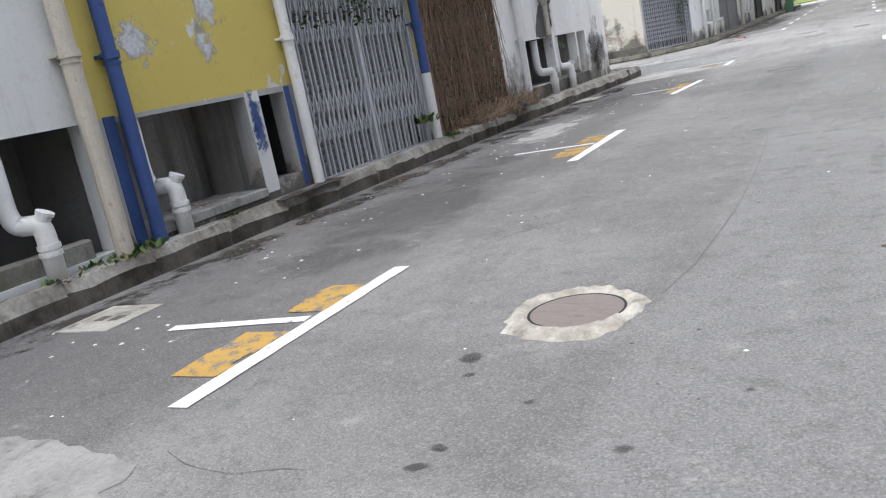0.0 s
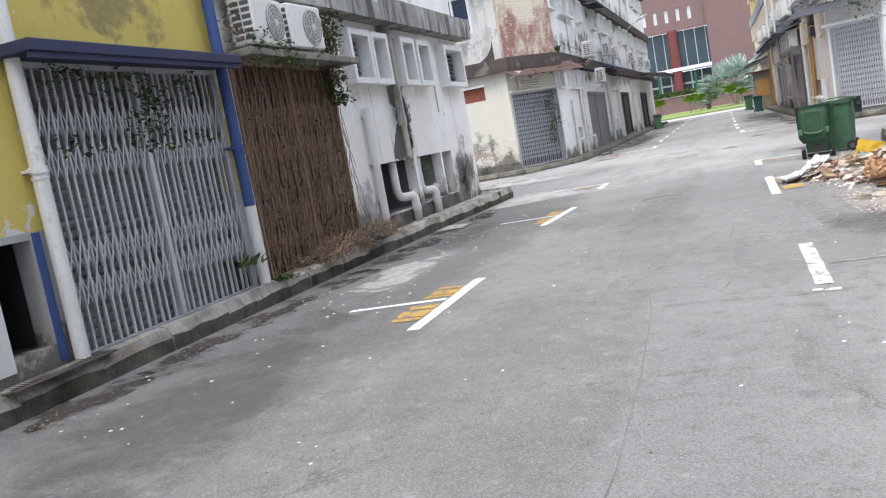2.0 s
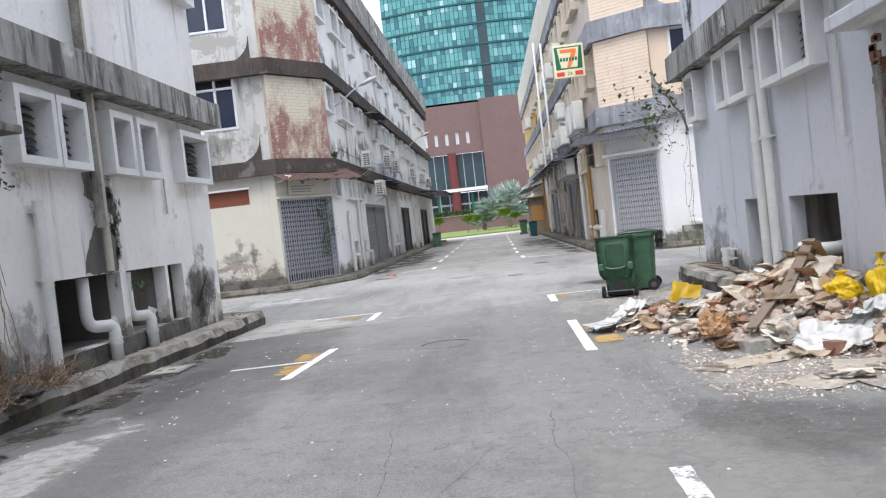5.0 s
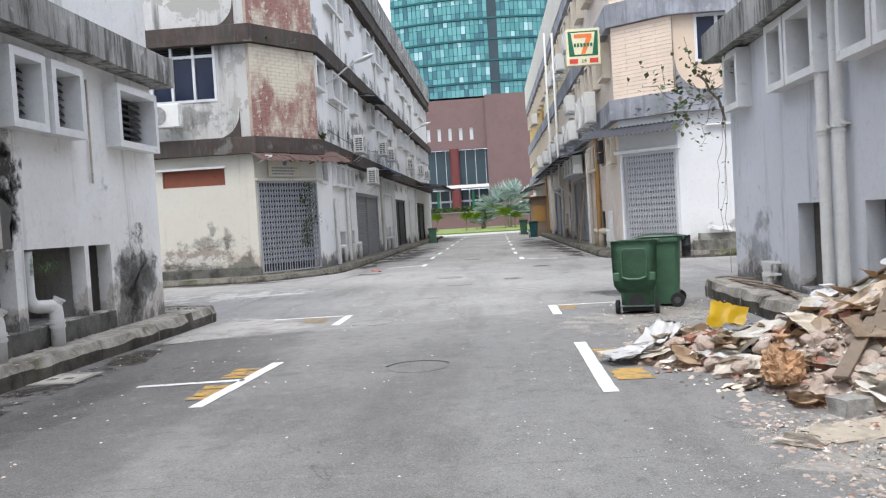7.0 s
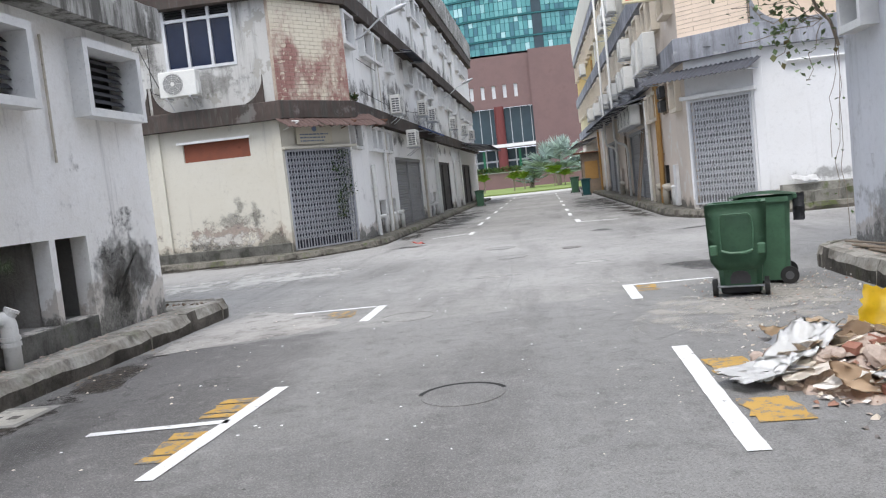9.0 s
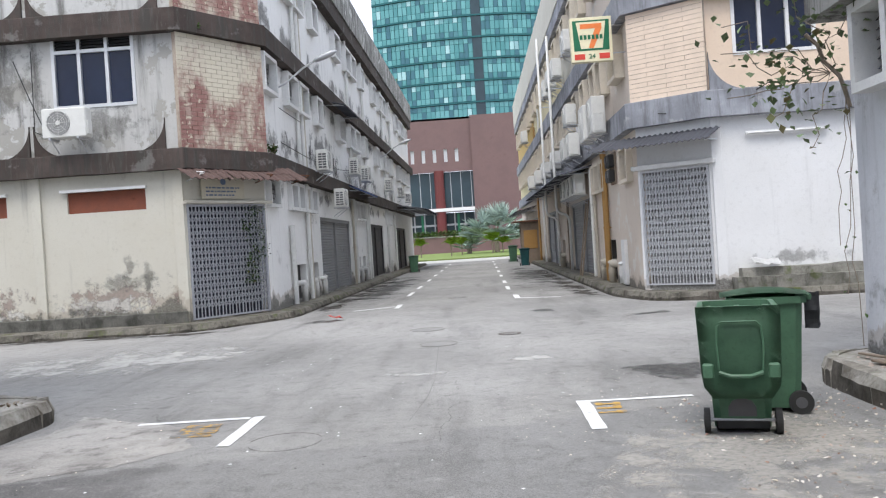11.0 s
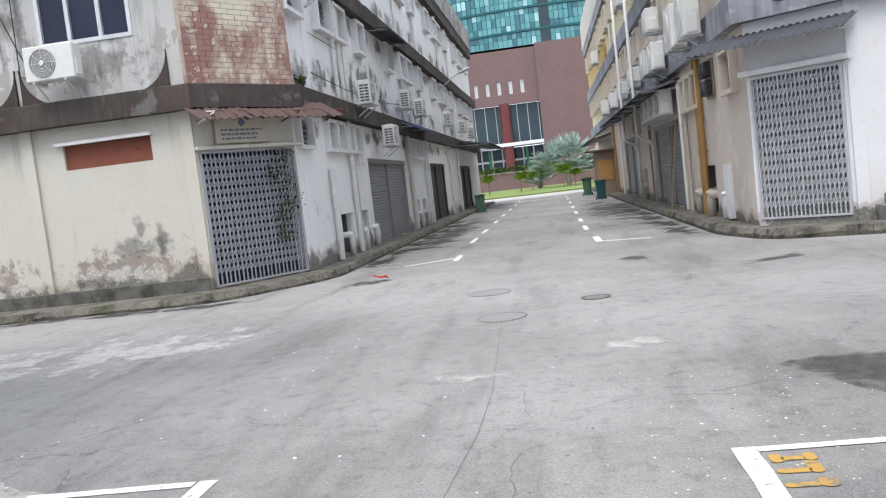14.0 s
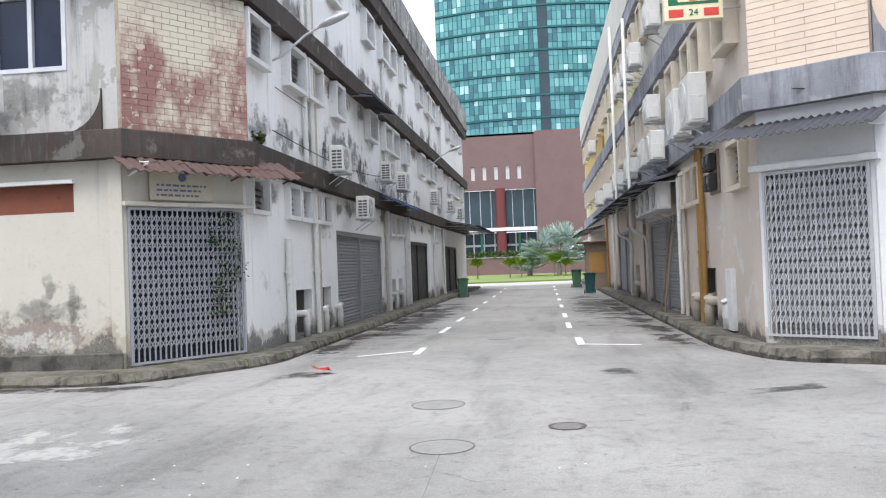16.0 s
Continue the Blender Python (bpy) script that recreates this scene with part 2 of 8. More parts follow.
M_CLEANWHITE = plaster("clean_white_render", (0.78, 0.785, 0.79), (0.68, 0.68, 0.67), 0.18, None, 0.62, 0.58, 0.9)
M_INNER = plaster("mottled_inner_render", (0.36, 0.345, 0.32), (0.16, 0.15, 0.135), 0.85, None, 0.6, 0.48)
M_CONC = concrete("concrete", (0.42, 0.41, 0.385), (0.26, 0.25, 0.235))
M_MOSSY = concrete("mossy_concrete", (0.3, 0.29, 0.26), (0.16, 0.155, 0.13), 0.7)
M_YLINEOLD = road_paint("faded_yellow_road_paint", (0.52, 0.32, 0.09), 0.57)
M_LINE = road_paint("white_road_paint", (0.78, 0.78, 0.77), 0.72)
M_LINEMID = road_paint("scuffed_white_road_paint", (0.72, 0.72, 0.71), 0.645)
M_LINEOLD = road_paint("worn_white_road_paint", (0.66, 0.655, 0.64), 0.53)
M_YLINE = road_paint("yellow_road_paint", (0.52, 0.32, 0.085), 0.63)
M_FRAME = flat("white_concrete_frame", (0.68, 0.68, 0.67), 0.85, 0, 0.1, 0.3, 5)
M_FRAMEB = flat("beige_frame", (0.58, 0.52, 0.43), 0.85, 0, 0.1, 0.3, 5)
M_PVC = flat("white_plastic_pipe", (0.64, 0.64, 0.62), 0.45, 0, 0.1, 0.3, 6)
M_OLDPIPE = flat("old_beige_pipe", (0.45, 0.41, 0.34), 0.7, 0, 0.15, 0.45, 7)
M_YPIPE = flat("ochre_pipe", (0.32, 0.18, 0.055), 0.55, 0, 0.15, 0.35, 6)
M_BLUE = flat("blue_paint", (0.035, 0.07, 0.2), 0.6, 0, 0.25, 0.35, 5)
M_STEEL = flat("grey_painted_steel", (0.47, 0.48, 0.5), 0.5, 0.3, 0.15, 0.3, 8)
M_NAVY = flat("dull_navy_paint", (0.03, 0.035, 0.075), 0.75, 0, 0.3, 0.45, 6)
M_SHUTBACK = flat("dark_blue_grey_shutter", (0.03, 0.034, 0.05), 0.6, 0.2, 0.2, 0.3, 4)
M_GATED = flat("mid_grey_gate_steel", (0.36, 0.37, 0.4), 0.5, 0.3, 0.12, 0.3, 8)
M_STEELB = flat("pale_painted_steel", (0.5, 0.51, 0.53), 0.5, 0.3, 0.12, 0.3, 8)
M_RUST = flat("rusted_steel", (0.12, 0.06, 0.038), 0.9, 0.1, 0.5, 0.5, 14, 0.2)
M_RUSTGATE = flat("weathered_rusty_gate", (0.2, 0.13, 0.095), 0.9, 0.1, 0.5, 0.5, 14, 0.2)
M_SHUTTER = flat("grey_roller_shutter", (0.27, 0.275, 0.28), 0.6, 0.3, 0.15, 0.35, 3)
M_BACKSHUT = flat("dull_grey_shutter", (0.17, 0.172, 0.175), 0.65, 0.2, 0.2, 0.4, 3)
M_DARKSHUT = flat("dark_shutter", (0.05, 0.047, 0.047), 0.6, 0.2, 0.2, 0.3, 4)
# near-black that stands in for shade in openings, gaps and unlit rooms
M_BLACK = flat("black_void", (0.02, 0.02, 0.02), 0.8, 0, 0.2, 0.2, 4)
M_LOUVRE = flat("louvre_slat", (0.06, 0.06, 0.065), 0.5, 0.2, 0.2, 0.3, 5)
M_ACW = flat("ac_casing", (0.66, 0.66, 0.63), 0.5, 0, 0.08, 0.3, 6)
M_ACG = flat("ac_grille", (0.1, 0.1, 0.105), 0.5, 0.2, 0.2, 0.3, 8)
M_FAN = flat("grey_fan_cowl", (0.24, 0.24, 0.235), 0.6, 0.1, 0.2, 0.3, 8)
M_BIN = flat("green_bin_plastic", (0.06, 0.135, 0.08), 0.5, 0, 0.3, 0.35, 5)
M_TYRE = flat("black_rubber", (0.025, 0.025, 0.025), 0.75, 0, 0.3, 0.3, 12)
M_REDPANEL = flat("red_brown_panel", (0.19, 0.062, 0.036), 0.75, 0, 0.2, 0.35, 4)
M_BAGY = flat("yellow_plastic_sack", (0.75, 0.51, 0.02), 0.35, 0, 0.15, 0.15, 5)


def scraps(name, tones, rough):
    """Refuse whose tone differs from piece to piece."""
    k = Mat(name, rough, 0, 0.35)
    r = k.rnd()
    c = tones[0]
    for i, t in enumerate(tones[1:]):
        e = (i + 1) / len(tones)
        c = k.mix(k.ramp(r, e - 0.02, e + 0.02), c, t)
    n = k.noise(7, detail=6, rough=0.7, seed=4)
    c = k.mix(k.ramp(n, 0.5, 0.75, 0, 0.45), c, (0.2, 0.16, 0.12))
    return k.done(c, k.noise(40, seed=2), 0.25, 0.006)


M_FILM = scraps("plastic_film_scraps", [(0.72, 0.72, 0.71), (0.68, 0.71, 0.74), (0.76, 0.72, 0.66), (0.74, 0.72, 0.7)], 0.45)
M_CARD2 = scraps("cardboard_scraps", [(0.56, 0.41, 0.27), (0.66, 0.53, 0.38), (0.46, 0.33, 0.22), (0.72, 0.61, 0.48), (0.6, 0.45, 0.3)], 0.85)
M_PALE2 = scraps("board_scraps", [(0.78, 0.71, 0.6), (0.82, 0.79, 0.73), (0.66, 0.54, 0.41), (0.76, 0.7, 0.62), (0.6, 0.56, 0.5)], 0.85)
M_BAGW = flat("white_plastic_sheet", (0.76, 0.76, 0.755), 0.5, 0, 0.1, 0.25, 5)
M_BAGD = flat("black_plastic_sheet", (0.05, 0.052, 0.058), 0.3, 0, 0.3, 0.2, 5)
M_PALECARD = flat("pale_board", (0.72, 0.65, 0.55), 0.85, 0, 0.12, 0.35, 4)
M_RUBBLE = flat("rubble", (0.42, 0.34, 0.29), 0.95, 0, 0.25, 0.4, 7)
M_BRICKR = flat("red_brick", (0.3, 0.14, 0.1), 0.9, 0, 0.2, 0.35, 7)
M_WOOD = flat("weathered_wood", (0.21, 0.165, 0.125), 0.85, 0, 0.25, 0.4, 6)
M_IRON = flat("cast_iron", (0.11, 0.095, 0.085), 0.7, 0.4, 0.3, 0.4, 10)
M_CABLE = flat("black_cable", (0.03, 0.03, 0.03), 0.6)
M_TILE = flat("red_roof_tile", (0.085, 0.055, 0.048), 0.9, 0, 0.4, 0.6, 9)
M_SHEET = flat("grey_corrugated_sheet", (0.055, 0.058, 0.072), 0.75, 0.1, 0.2, 0.35, 4)
M_GRANITE = flat("red_granite", (0.155, 0.094, 0.09), 0.5, 0, 0.15, 0.2, 0.6)
M_REDCOL = flat("red_column", (0.13, 0.03, 0.028), 0.5, 0, 0.1, 0.2, 1)
M_COVER = flat("worn_grey_cover", (0.25, 0.245, 0.235), 0.8, 0.2, 0.3, 0.4, 9)
M_MULLION = flat("teal_spandrel", (0.015, 0.1, 0.105), 0.4, 0.2, 0.15, 0.15, 0.6)
M_ALU = flat("pale_aluminium", (0.6, 0.61, 0.62), 0.4, 0.4, 0.1, 0.15, 4)


# ---- building helpers ----
def part(name, bm, mat, parent=None, label="", smooth=False, m=None):
    """Link a bmesh as one mesh object, under a thing or a part."""
    me = bpy.data.meshes.new(name)
    bmesh.ops.recalc_face_normals(bm, faces=bm.faces)
    bm.to_mesh(me)
    bm.free()
    me.materials.append(mat)
    if smooth:
        me.shade_smooth()
    ob = new(name, me)
    if parent is not None:
        ob.parent = parent
    if m is not None:
        ob.matrix_local = m
    if label:
        ob["label"] = label
    return ob


def linked(name, me, parent, m):
    """A piece that shares mesh data with its likes."""
    ob = new(name, me)
    ob.parent = parent
    ob.matrix_local = m
    return ob


def thing(name, m, label, category, group="", kind=""):
    ob = new(name)
    ob.empty_display_size = 0.2
    ob.matrix_basis = m
    return tagged(ob, label, category, group, kind)


def box(bm, x0, x1, y0, y1, z0, z1, bevel=0.0, m=None):
    r = bmesh.ops.create_cube(bm, size=1)
    bmesh.ops.transform(bm, matrix=Matrix.LocRotScale(((x0 + x1) / 2, (y0 + y1) / 2, (z0 + z1) / 2), None, (abs(x1 - x0), abs(y1 - y0), abs(z1 - z0))), verts=r["verts"])
    vs = r["verts"]
    if bevel:
        es = list({e for v in vs for e in v.link_edges})
        rr = bmesh.ops.bevel(bm, geom=es, offset=bevel, segments=1, affect="EDGES")
        vs = list({v for f in rr["faces"] for v in f.verts} | {v for v in vs if v.is_valid})
    if m is not None:
        bmesh.ops.transform(bm, matrix=m, verts=vs)
    return vs


def bx(*a, **k):
    bm = bmesh.new()
    box(bm, *a, **k)
    return bm


def cyl(bm, p, q, r, r2=None, n=14, caps=True):
    p, q = Vector(p), Vector(q)
    d = q - p
    rr = bmesh.ops.create_cone(bm, cap_ends=caps, segments=n, radius1=r, radius2=r if r2 is None else r2, depth=d.length)
    bmesh.ops.transform(bm, matrix=Matrix.Translation((p + q) / 2) @ d.to_track_quat("Z", "Y").to_matrix().to_4x4(), verts=rr["verts"])
    return rr["verts"]


def tube(bm, pts, r, n=10):
    """A swept round tube through points."""
    pts = [Vector(p) for p in pts]
    rings = []
    up = Vector((0.31, 0.2, 0.93)).normalized()
    for i, p in enumerate(pts):
        t = (pts[min(i + 1, len(pts) - 1)] - pts[max(i - 1, 0)]).normalized()
        a = t.cross(up)
        if a.length < 0.05:
            a = t.cross(Vector((1, 0, 0)))
        a.normalize()
        b = t.cross(a)
        rings.append([bm.verts.new(p + r * (math.cos(2 * math.pi * k / n) * a + math.sin(2 * math.pi * k / n) * b)) for k in range(n)])
    for s, e in zip(rings, rings[1:]):
        for k in range(n):
            bm.faces.new((s[k], s[(k + 1) % n], e[(k + 1) % n], e[k]))
    bm.faces.new(rings[0][::-1])
    bm.faces.new(rings[-1])


def bend(p, q, r, n=6):
    """A rounded path p -> corner -> q given as three points."""
    a, c, b = Vector(p), Vector(q), Vector(r)
    return [a.lerp(c, t).lerp(c.lerp(b, t), t) for t in [i / n for i in range(n + 1)]]


def sheet_wall(bm, u0, u1, z0, z1, holes=(), thick=0.2, back=0.0):
    """A wall in the plane y=back..back+thick with real openings (ua, ub, za, zb)."""
    us = sorted({u0, u1, *[min(max(v, u0), u1) for h in holes for v in h[:2]]})
    zs = sorted({z0, z1, *[min(max(v, z0), z1) for h in holes for v in h[2:]]})
    solid = {}
    for i in range(len(us) - 1):
        for j in range(len(zs) - 1):
            cu, cz = (us[i] + us[i + 1]) / 2, (zs[j] + zs[j + 1]) / 2
            solid[i, j] = not any(a < cu < b and c < cz < d for a, b, c, d in holes)
    vs = {}

    def v(i, j, k):
        if (i, j, k) not in vs:
            vs[i, j, k] = bm.verts.new((us[i], back + (thick if k else 0), zs[j]))
        return vs[i, j, k]

    for (i, j), s in solid.items():
        if not s:
            continue
        bm.faces.new((v(i, j, 0), v(i + 1, j, 0), v(i + 1, j + 1, 0), v(i, j + 1, 0)))
        bm.faces.new((v(i, j, 1), v(i, j + 1, 1), v(i + 1, j + 1, 1), v(i + 1, j, 1)))
        for di, dj, a, b in ((-1, 0, (i, j), (i, j + 1)), (1, 0, (i + 1, j + 1), (i + 1, j)), (0, -1, (i + 1, j), (i, j)), (0, 1, (i, j + 1), (i + 1, j + 1))):
            if not solid.get((i + di, j + dj), False):
                bm.faces.new((v(*a, 0), v(*b, 0), v(*b, 1), v(*a, 1)))
    return bm


class Face:
    """A facade: origin p, running to q, outside on its right hand."""

    def __init__(self, p, q):
        self.p, self.q = Vector((*p, 0)), Vector((*q, 0))
        d = self.q - self.p
        self.len = d.length
        self.m = Matrix.Translation(self.p) @ Matrix.Rotation(math.atan2(d.y, d.x), 4, "Z")
        self.dir = d.normalized()

    def u(self, a, b):
        """Along-wall interval from two world y (or x) values of an axis-parallel facade."""
        i = 1 if abs(self.dir.y) > 0.7 else 0
        r = [(v - self.p[i]) * (1 if self.dir[i] > 0 else -1) for v in (a, b)]
        return min(r), max(r)

    def at(self, u, z, out=0.0):
        return self.m @ Matrix.Translation((u, -out, z))


def wall(bld, face, u, z, mat, holes=(), name="wall", thick=0.2, back=0.0, label=""):
    return part(name, sheet_wall(bmesh.new(), *u, *z, holes, thick, back), mat, bld, label, m=face.m)


def ledge(bld, face, u, z, out, mat, name="ledge", label=""):
    """A projecting band whose edge is slightly chipped."""
    bm = bmesh.new()
    n = max(2, int((u[1] - u[0]) / 0.6))
    rnd = random.Random(int(u[0] * 10) + int(z[0] * 7))
    cs = []
    for i in range(n + 1):
        x = u[0] + (u[1] - u[0]) * i / n
        j = rnd.uniform(-0.012, 0.012)
        cs.append([bm.verts.new(c) for c in ((x, 0.02, z[0]), (x, -out + j, z[0] + j), (x, -out + j, z[1] - 0.015), (x, -out + 0.02 + j, z[1] + j * 0.5), (x, 0.02, z[1]))])
    for a, b in zip(cs, cs[1:]):
        for k in range(5):
            bm.faces.new((a[k], b[k], b[(k + 1) % 5], a[(k + 1) % 5]))
    bm.faces.new(cs[0])
    bm.faces.new(cs[-1][::-1])
    return part(name, bm, mat, bld, label, m=face.m)


def slat_mesh(w, mat):
    bm = bmesh.new()
    box(bm, -w / 2, w / 2, -0.035, 0.035, -0.004, 0.004, m=Matrix.Rotation(radians(48), 4, "X"))
    me = bpy.data.meshes.new("slat")
    bm.to_mesh(me)
    bm.free()
    me.materials.append(mat)
    return me


def louvre_window(bld, face, u, z, mat, out=0.14, rim=0.09, slats=True, step=0.09, glass=None, bars=0, dark=True):
    """A window with a deep projecting concrete surround and glass or metal louvres."""
    w, h = u[1] - u[0], z[1] - z[0]
    bm = sheet_wall(bmesh.new(), 0, w, 0, h, [(rim, w - rim, rim, h - rim)], out + 0.12, -out)
    win = part("window", bm, mat, bld, m=face.m @ Matrix.Translation((u[0], 0, z[0])))
    iw = w - 2 * rim
    if slats:
        me = slat_mesh(iw - 0.01, M_LOUVRE)
        n = int((h - 2 * rim) / step)
        for i in range(n):
            linked("slat", me, win, Matrix.Translation((w / 2, 0.04, rim + 0.05 + i * step)))
    if glass:
        part("pane", bx(rim, w - rim, 0.05, 0.062, rim, h - rim), glass, win)
        for b in range(bars):
            x = rim + iw * (b + 1) / (bars + 1)
            part("mullion", bx(x - 0.02, x + 0.02, 0.02, 0.1, rim, h - rim), M_FRAME, win)
    # black sheet in place of the unlit room behind the window
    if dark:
        part("shade_backing", bx(rim - 0.02, w - rim + 0.02, 0.2, 0.22, rim - 0.02, h - rim + 0.02), M_BLACK, win)
    return win


def hole(u, z, rim=0.0):
    return (u[0] + rim, u[1] - rim, z[0] + rim, z[1] - rim)


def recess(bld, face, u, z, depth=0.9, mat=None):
    """The box behind a low opening: floor, back, sides and lid; the default render is darkened for shade."""
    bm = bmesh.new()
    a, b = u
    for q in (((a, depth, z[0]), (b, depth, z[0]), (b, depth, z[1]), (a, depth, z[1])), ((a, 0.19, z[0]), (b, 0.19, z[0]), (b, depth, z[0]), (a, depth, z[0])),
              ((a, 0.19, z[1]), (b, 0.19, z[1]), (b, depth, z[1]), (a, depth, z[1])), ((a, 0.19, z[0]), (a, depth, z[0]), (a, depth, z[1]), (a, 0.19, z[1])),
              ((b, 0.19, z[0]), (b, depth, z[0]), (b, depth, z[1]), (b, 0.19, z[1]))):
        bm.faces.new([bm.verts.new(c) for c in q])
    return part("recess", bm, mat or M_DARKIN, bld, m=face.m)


def prism(bm, pts, z0, z1):
    lo = [bm.verts.new((*p, z0)) for p in pts]
    hi = [bm.verts.new((*p, z1)) for p in pts]
    n = len(pts)
    for i in range(n):
        bm.faces.new((lo[i], lo[(i + 1) % n], hi[(i + 1) % n], hi[i]))
    bm.faces.new(lo[::-1])
    bm.faces.new(hi)
    return bm


# ---- ground ----
bm = bmesh.new()
bmesh.ops.create_grid(bm, x_segments=8, y_segments=8, size=1500)
ground = tagged(part("ground", bm, M_ASPHALT), "grey worn asphalt ground with cracks, stains and patches", "ground", kind="structure")


def outline(pts, corner, seg=6):
    """Rounds the given corner indices of a polyline by a radius."""
    res = []
    for i, p in enumerate(pts):
        if i in corner:
            r = corner[i]
            a, c, b = Vector(pts[i - 1]), Vector(p), Vector(pts[i + 1])
            s, e = c + (a - c).normalized() * r, c + (b - c).normalized() * r
            res += [tuple(s.lerp(c, t).lerp(c.lerp(e, t), t)) for t in [k / seg for k in range(seg + 1)]]
        else:
            res.append(tuple(p))
    return res


def kerbed_apron(name, front, back, height, label, top=None):
    """A raised apron: kerb stones as pieces along the front, concrete slab behind."""
    ob = thing(name, Matrix(), label, "kerb", kind="structure")
    slab = bmesh.new()
    inner = []
    for i, p in enumerate(front):
        a, b = Vector(front[max(i - 1, 0)]), Vector(front[min(i + 1, len(front) - 1)])
        t = (b - a).normalized()
        inner.append(Vector(p) + 0.13 * Vector((-t.y, t.x)))
    prism(slab, [tuple(p) for p in inner] + back, -0.02, height - 0.015)
    part("apron_slab", slab, top or M_KERB, ob)
    # walk along the front and lay stones of about 0.9 m
    rnd = random.Random(len(front) + int(front[0][1]))
    dist, segs = 0.0, []
    for i in range(len(front) - 1):
        a, b = Vector(front[i]), Vector(front[i + 1])
        n = max(1, round((b - a).length / 0.9))
        for k in range(n):
            segs.append((a.lerp(b, k / n), a.lerp(b, (k + 1) / n)))
    for a, b in segs:
        d = b - a
        L = d.length
        bm = bmesh.new()
        h = height + rnd.uniform(-0.012, 0.008)
        g = 0.004
        prof = [(0, -0.03), (0.0, h - 0.1), (0.045, h), (0.145, h), (0.145, -0.03)]
        nn = 4 if L > 0.5 else 2
        rows = []
        for k in range(nn + 1):
            x = g + (L - 2 * g) * k / nn
            rows.append([bm.verts.new((x, y + (rnd.uniform(-0.02, 0.016) if q in (1, 2) else 0), z + (rnd.uniform(-0.024, 0.008) if q in (1, 2) else 0))) for q, (y, z) in enumerate(prof)])
        for s, e in zip(rows, rows[1:]):
            for q in range(5):
                bm.faces.new((s[q], e[q], e[(q + 1) % 5], s[(q + 1) % 5]))
        bm.faces.new(rows[0])
        bm.faces.new(rows[-1][::-1])
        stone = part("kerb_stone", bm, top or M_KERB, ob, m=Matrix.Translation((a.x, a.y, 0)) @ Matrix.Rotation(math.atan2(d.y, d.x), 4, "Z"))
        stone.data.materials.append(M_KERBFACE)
        # road faces take a darker material: grime plus shade put into the colour
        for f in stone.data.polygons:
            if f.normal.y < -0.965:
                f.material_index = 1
    return ob


# kerb fronts run with the road on their right hand
KERB_L = outline([(-3.95, -8), (-3.8, 13.5), (-3.48, 21.35), (-4.6, 21.6), (-12, 21.7)], {2: 0.5})
kerbed_apron("kerb_near_west", KERB_L, [(-12, 20.5), (-4.05, 20.5), (-4.05, -8)], 0.24, "weathered grey concrete kerb stones and apron with litter")
KERB_R = outline([(12, 21.8), (4.9, 21.75), (4.02, 21.3), (4.04, 17.6), (4.04, -8)], {2: 0.5})
kerbed_apron("kerb_near_east", KERB_R, [(4.6, -8), (4.6, 21.35), (12, 21.35)], 0.25, "weathered grey concrete kerb stones and narrow apron")
KERB_LF = outline([(-30, 30.0), (-5.3, 30.05), (-3.62, 32.3), (-3.3, 74)], {2: 0.8, 1: 0.8})
kerbed_apron("kerb_far_west", KERB_LF, [(-4.05, 74), (-4.3, 33), (-5.65, 31.15), (-30, 31.15)], 0.16, "mossy concrete kerb round the corner shop", M_KERBDARK)
KERB_RF = outline([(3.65, 80), (3.98, 33.2), (4.5, 31.2), (6.3, 30.3), (30, 30.1)], {1: 0.6, 2: 0.6, 3: 0.6})
kerbed_apron("kerb_far_east", KERB_RF, [(30, 31.35), (6.0, 31.35), (4.6, 32.4), (4.3, 80)], 0.18, "grey concrete kerb and apron round the corner shop", M_KERBDARK)


# ---- road markings ----
def slab(pts, z=0.006, h=0.004):
    return prism(bmesh.new(), pts, z - h - 0.004, z)


def strip(name, x0, y0, x1, y1, w, mat, label, z=0.006, group="parking bay lines"):
    a, b = Vector((x0, y0)), Vector((x1, y1))
    t = (b - a).normalized()
    nrm = Vector((-t.y, t.x)) * w / 2
    bm = bmesh.new()
    n = max(2, int((b - a).length / 0.12))
    rnd = random.Random(int(abs(x0 * 31 + y0 * 17)))
    L, R = [], []
    for i in range(n + 1):
        p = a.lerp(b, i / n)
        L.append(bm.verts.new((*(p + nrm * (1 + rnd.uniform(-0.06, 0.06))), z)))
        R.append(bm.verts.new((*(p - nrm * (1 + rnd.uniform(-0.06, 0.06))), z)))
    for i in range(n):
        bm.faces.new((R[i], R[i + 1], L[i + 1], L[i]))
    return tagged(part(name, bm, mat), label, "road marking", group, "structure")


def lot(name, x0, x1, y0, y1, label, mat=None, solid=False):
    """A worn patch of yellow number paint, broken into brush bars."""
    bm = bmesh.new()
    rnd = random.Random(int(y0 * 13))
    n = 4
    for i in range(n):
        a = y0 + (y1 - y0) * i / n
        b = y0 + (y1 - y0) * (i + 1) / n - (0.03 if (i % 2 == 0 and not solid) else 0.0)
        v = [bm.verts.new(p) for p in ((x0 + rnd.uniform(-0.03, 0.03), a, 0.0055), (x1 + rnd.uniform(-0.03, 0.03), a, 0.0055), (x1 + rnd.uniform(-0.03, 0.03), b, 0.0055), (x0 + rnd.uniform(-0.03, 0.03), b, 0.0055))]
        bm.faces.new(v)
    return tagged(part(name, bm, mat or M_YLINE), label, "road marking", "parking bay numbers", "structure")


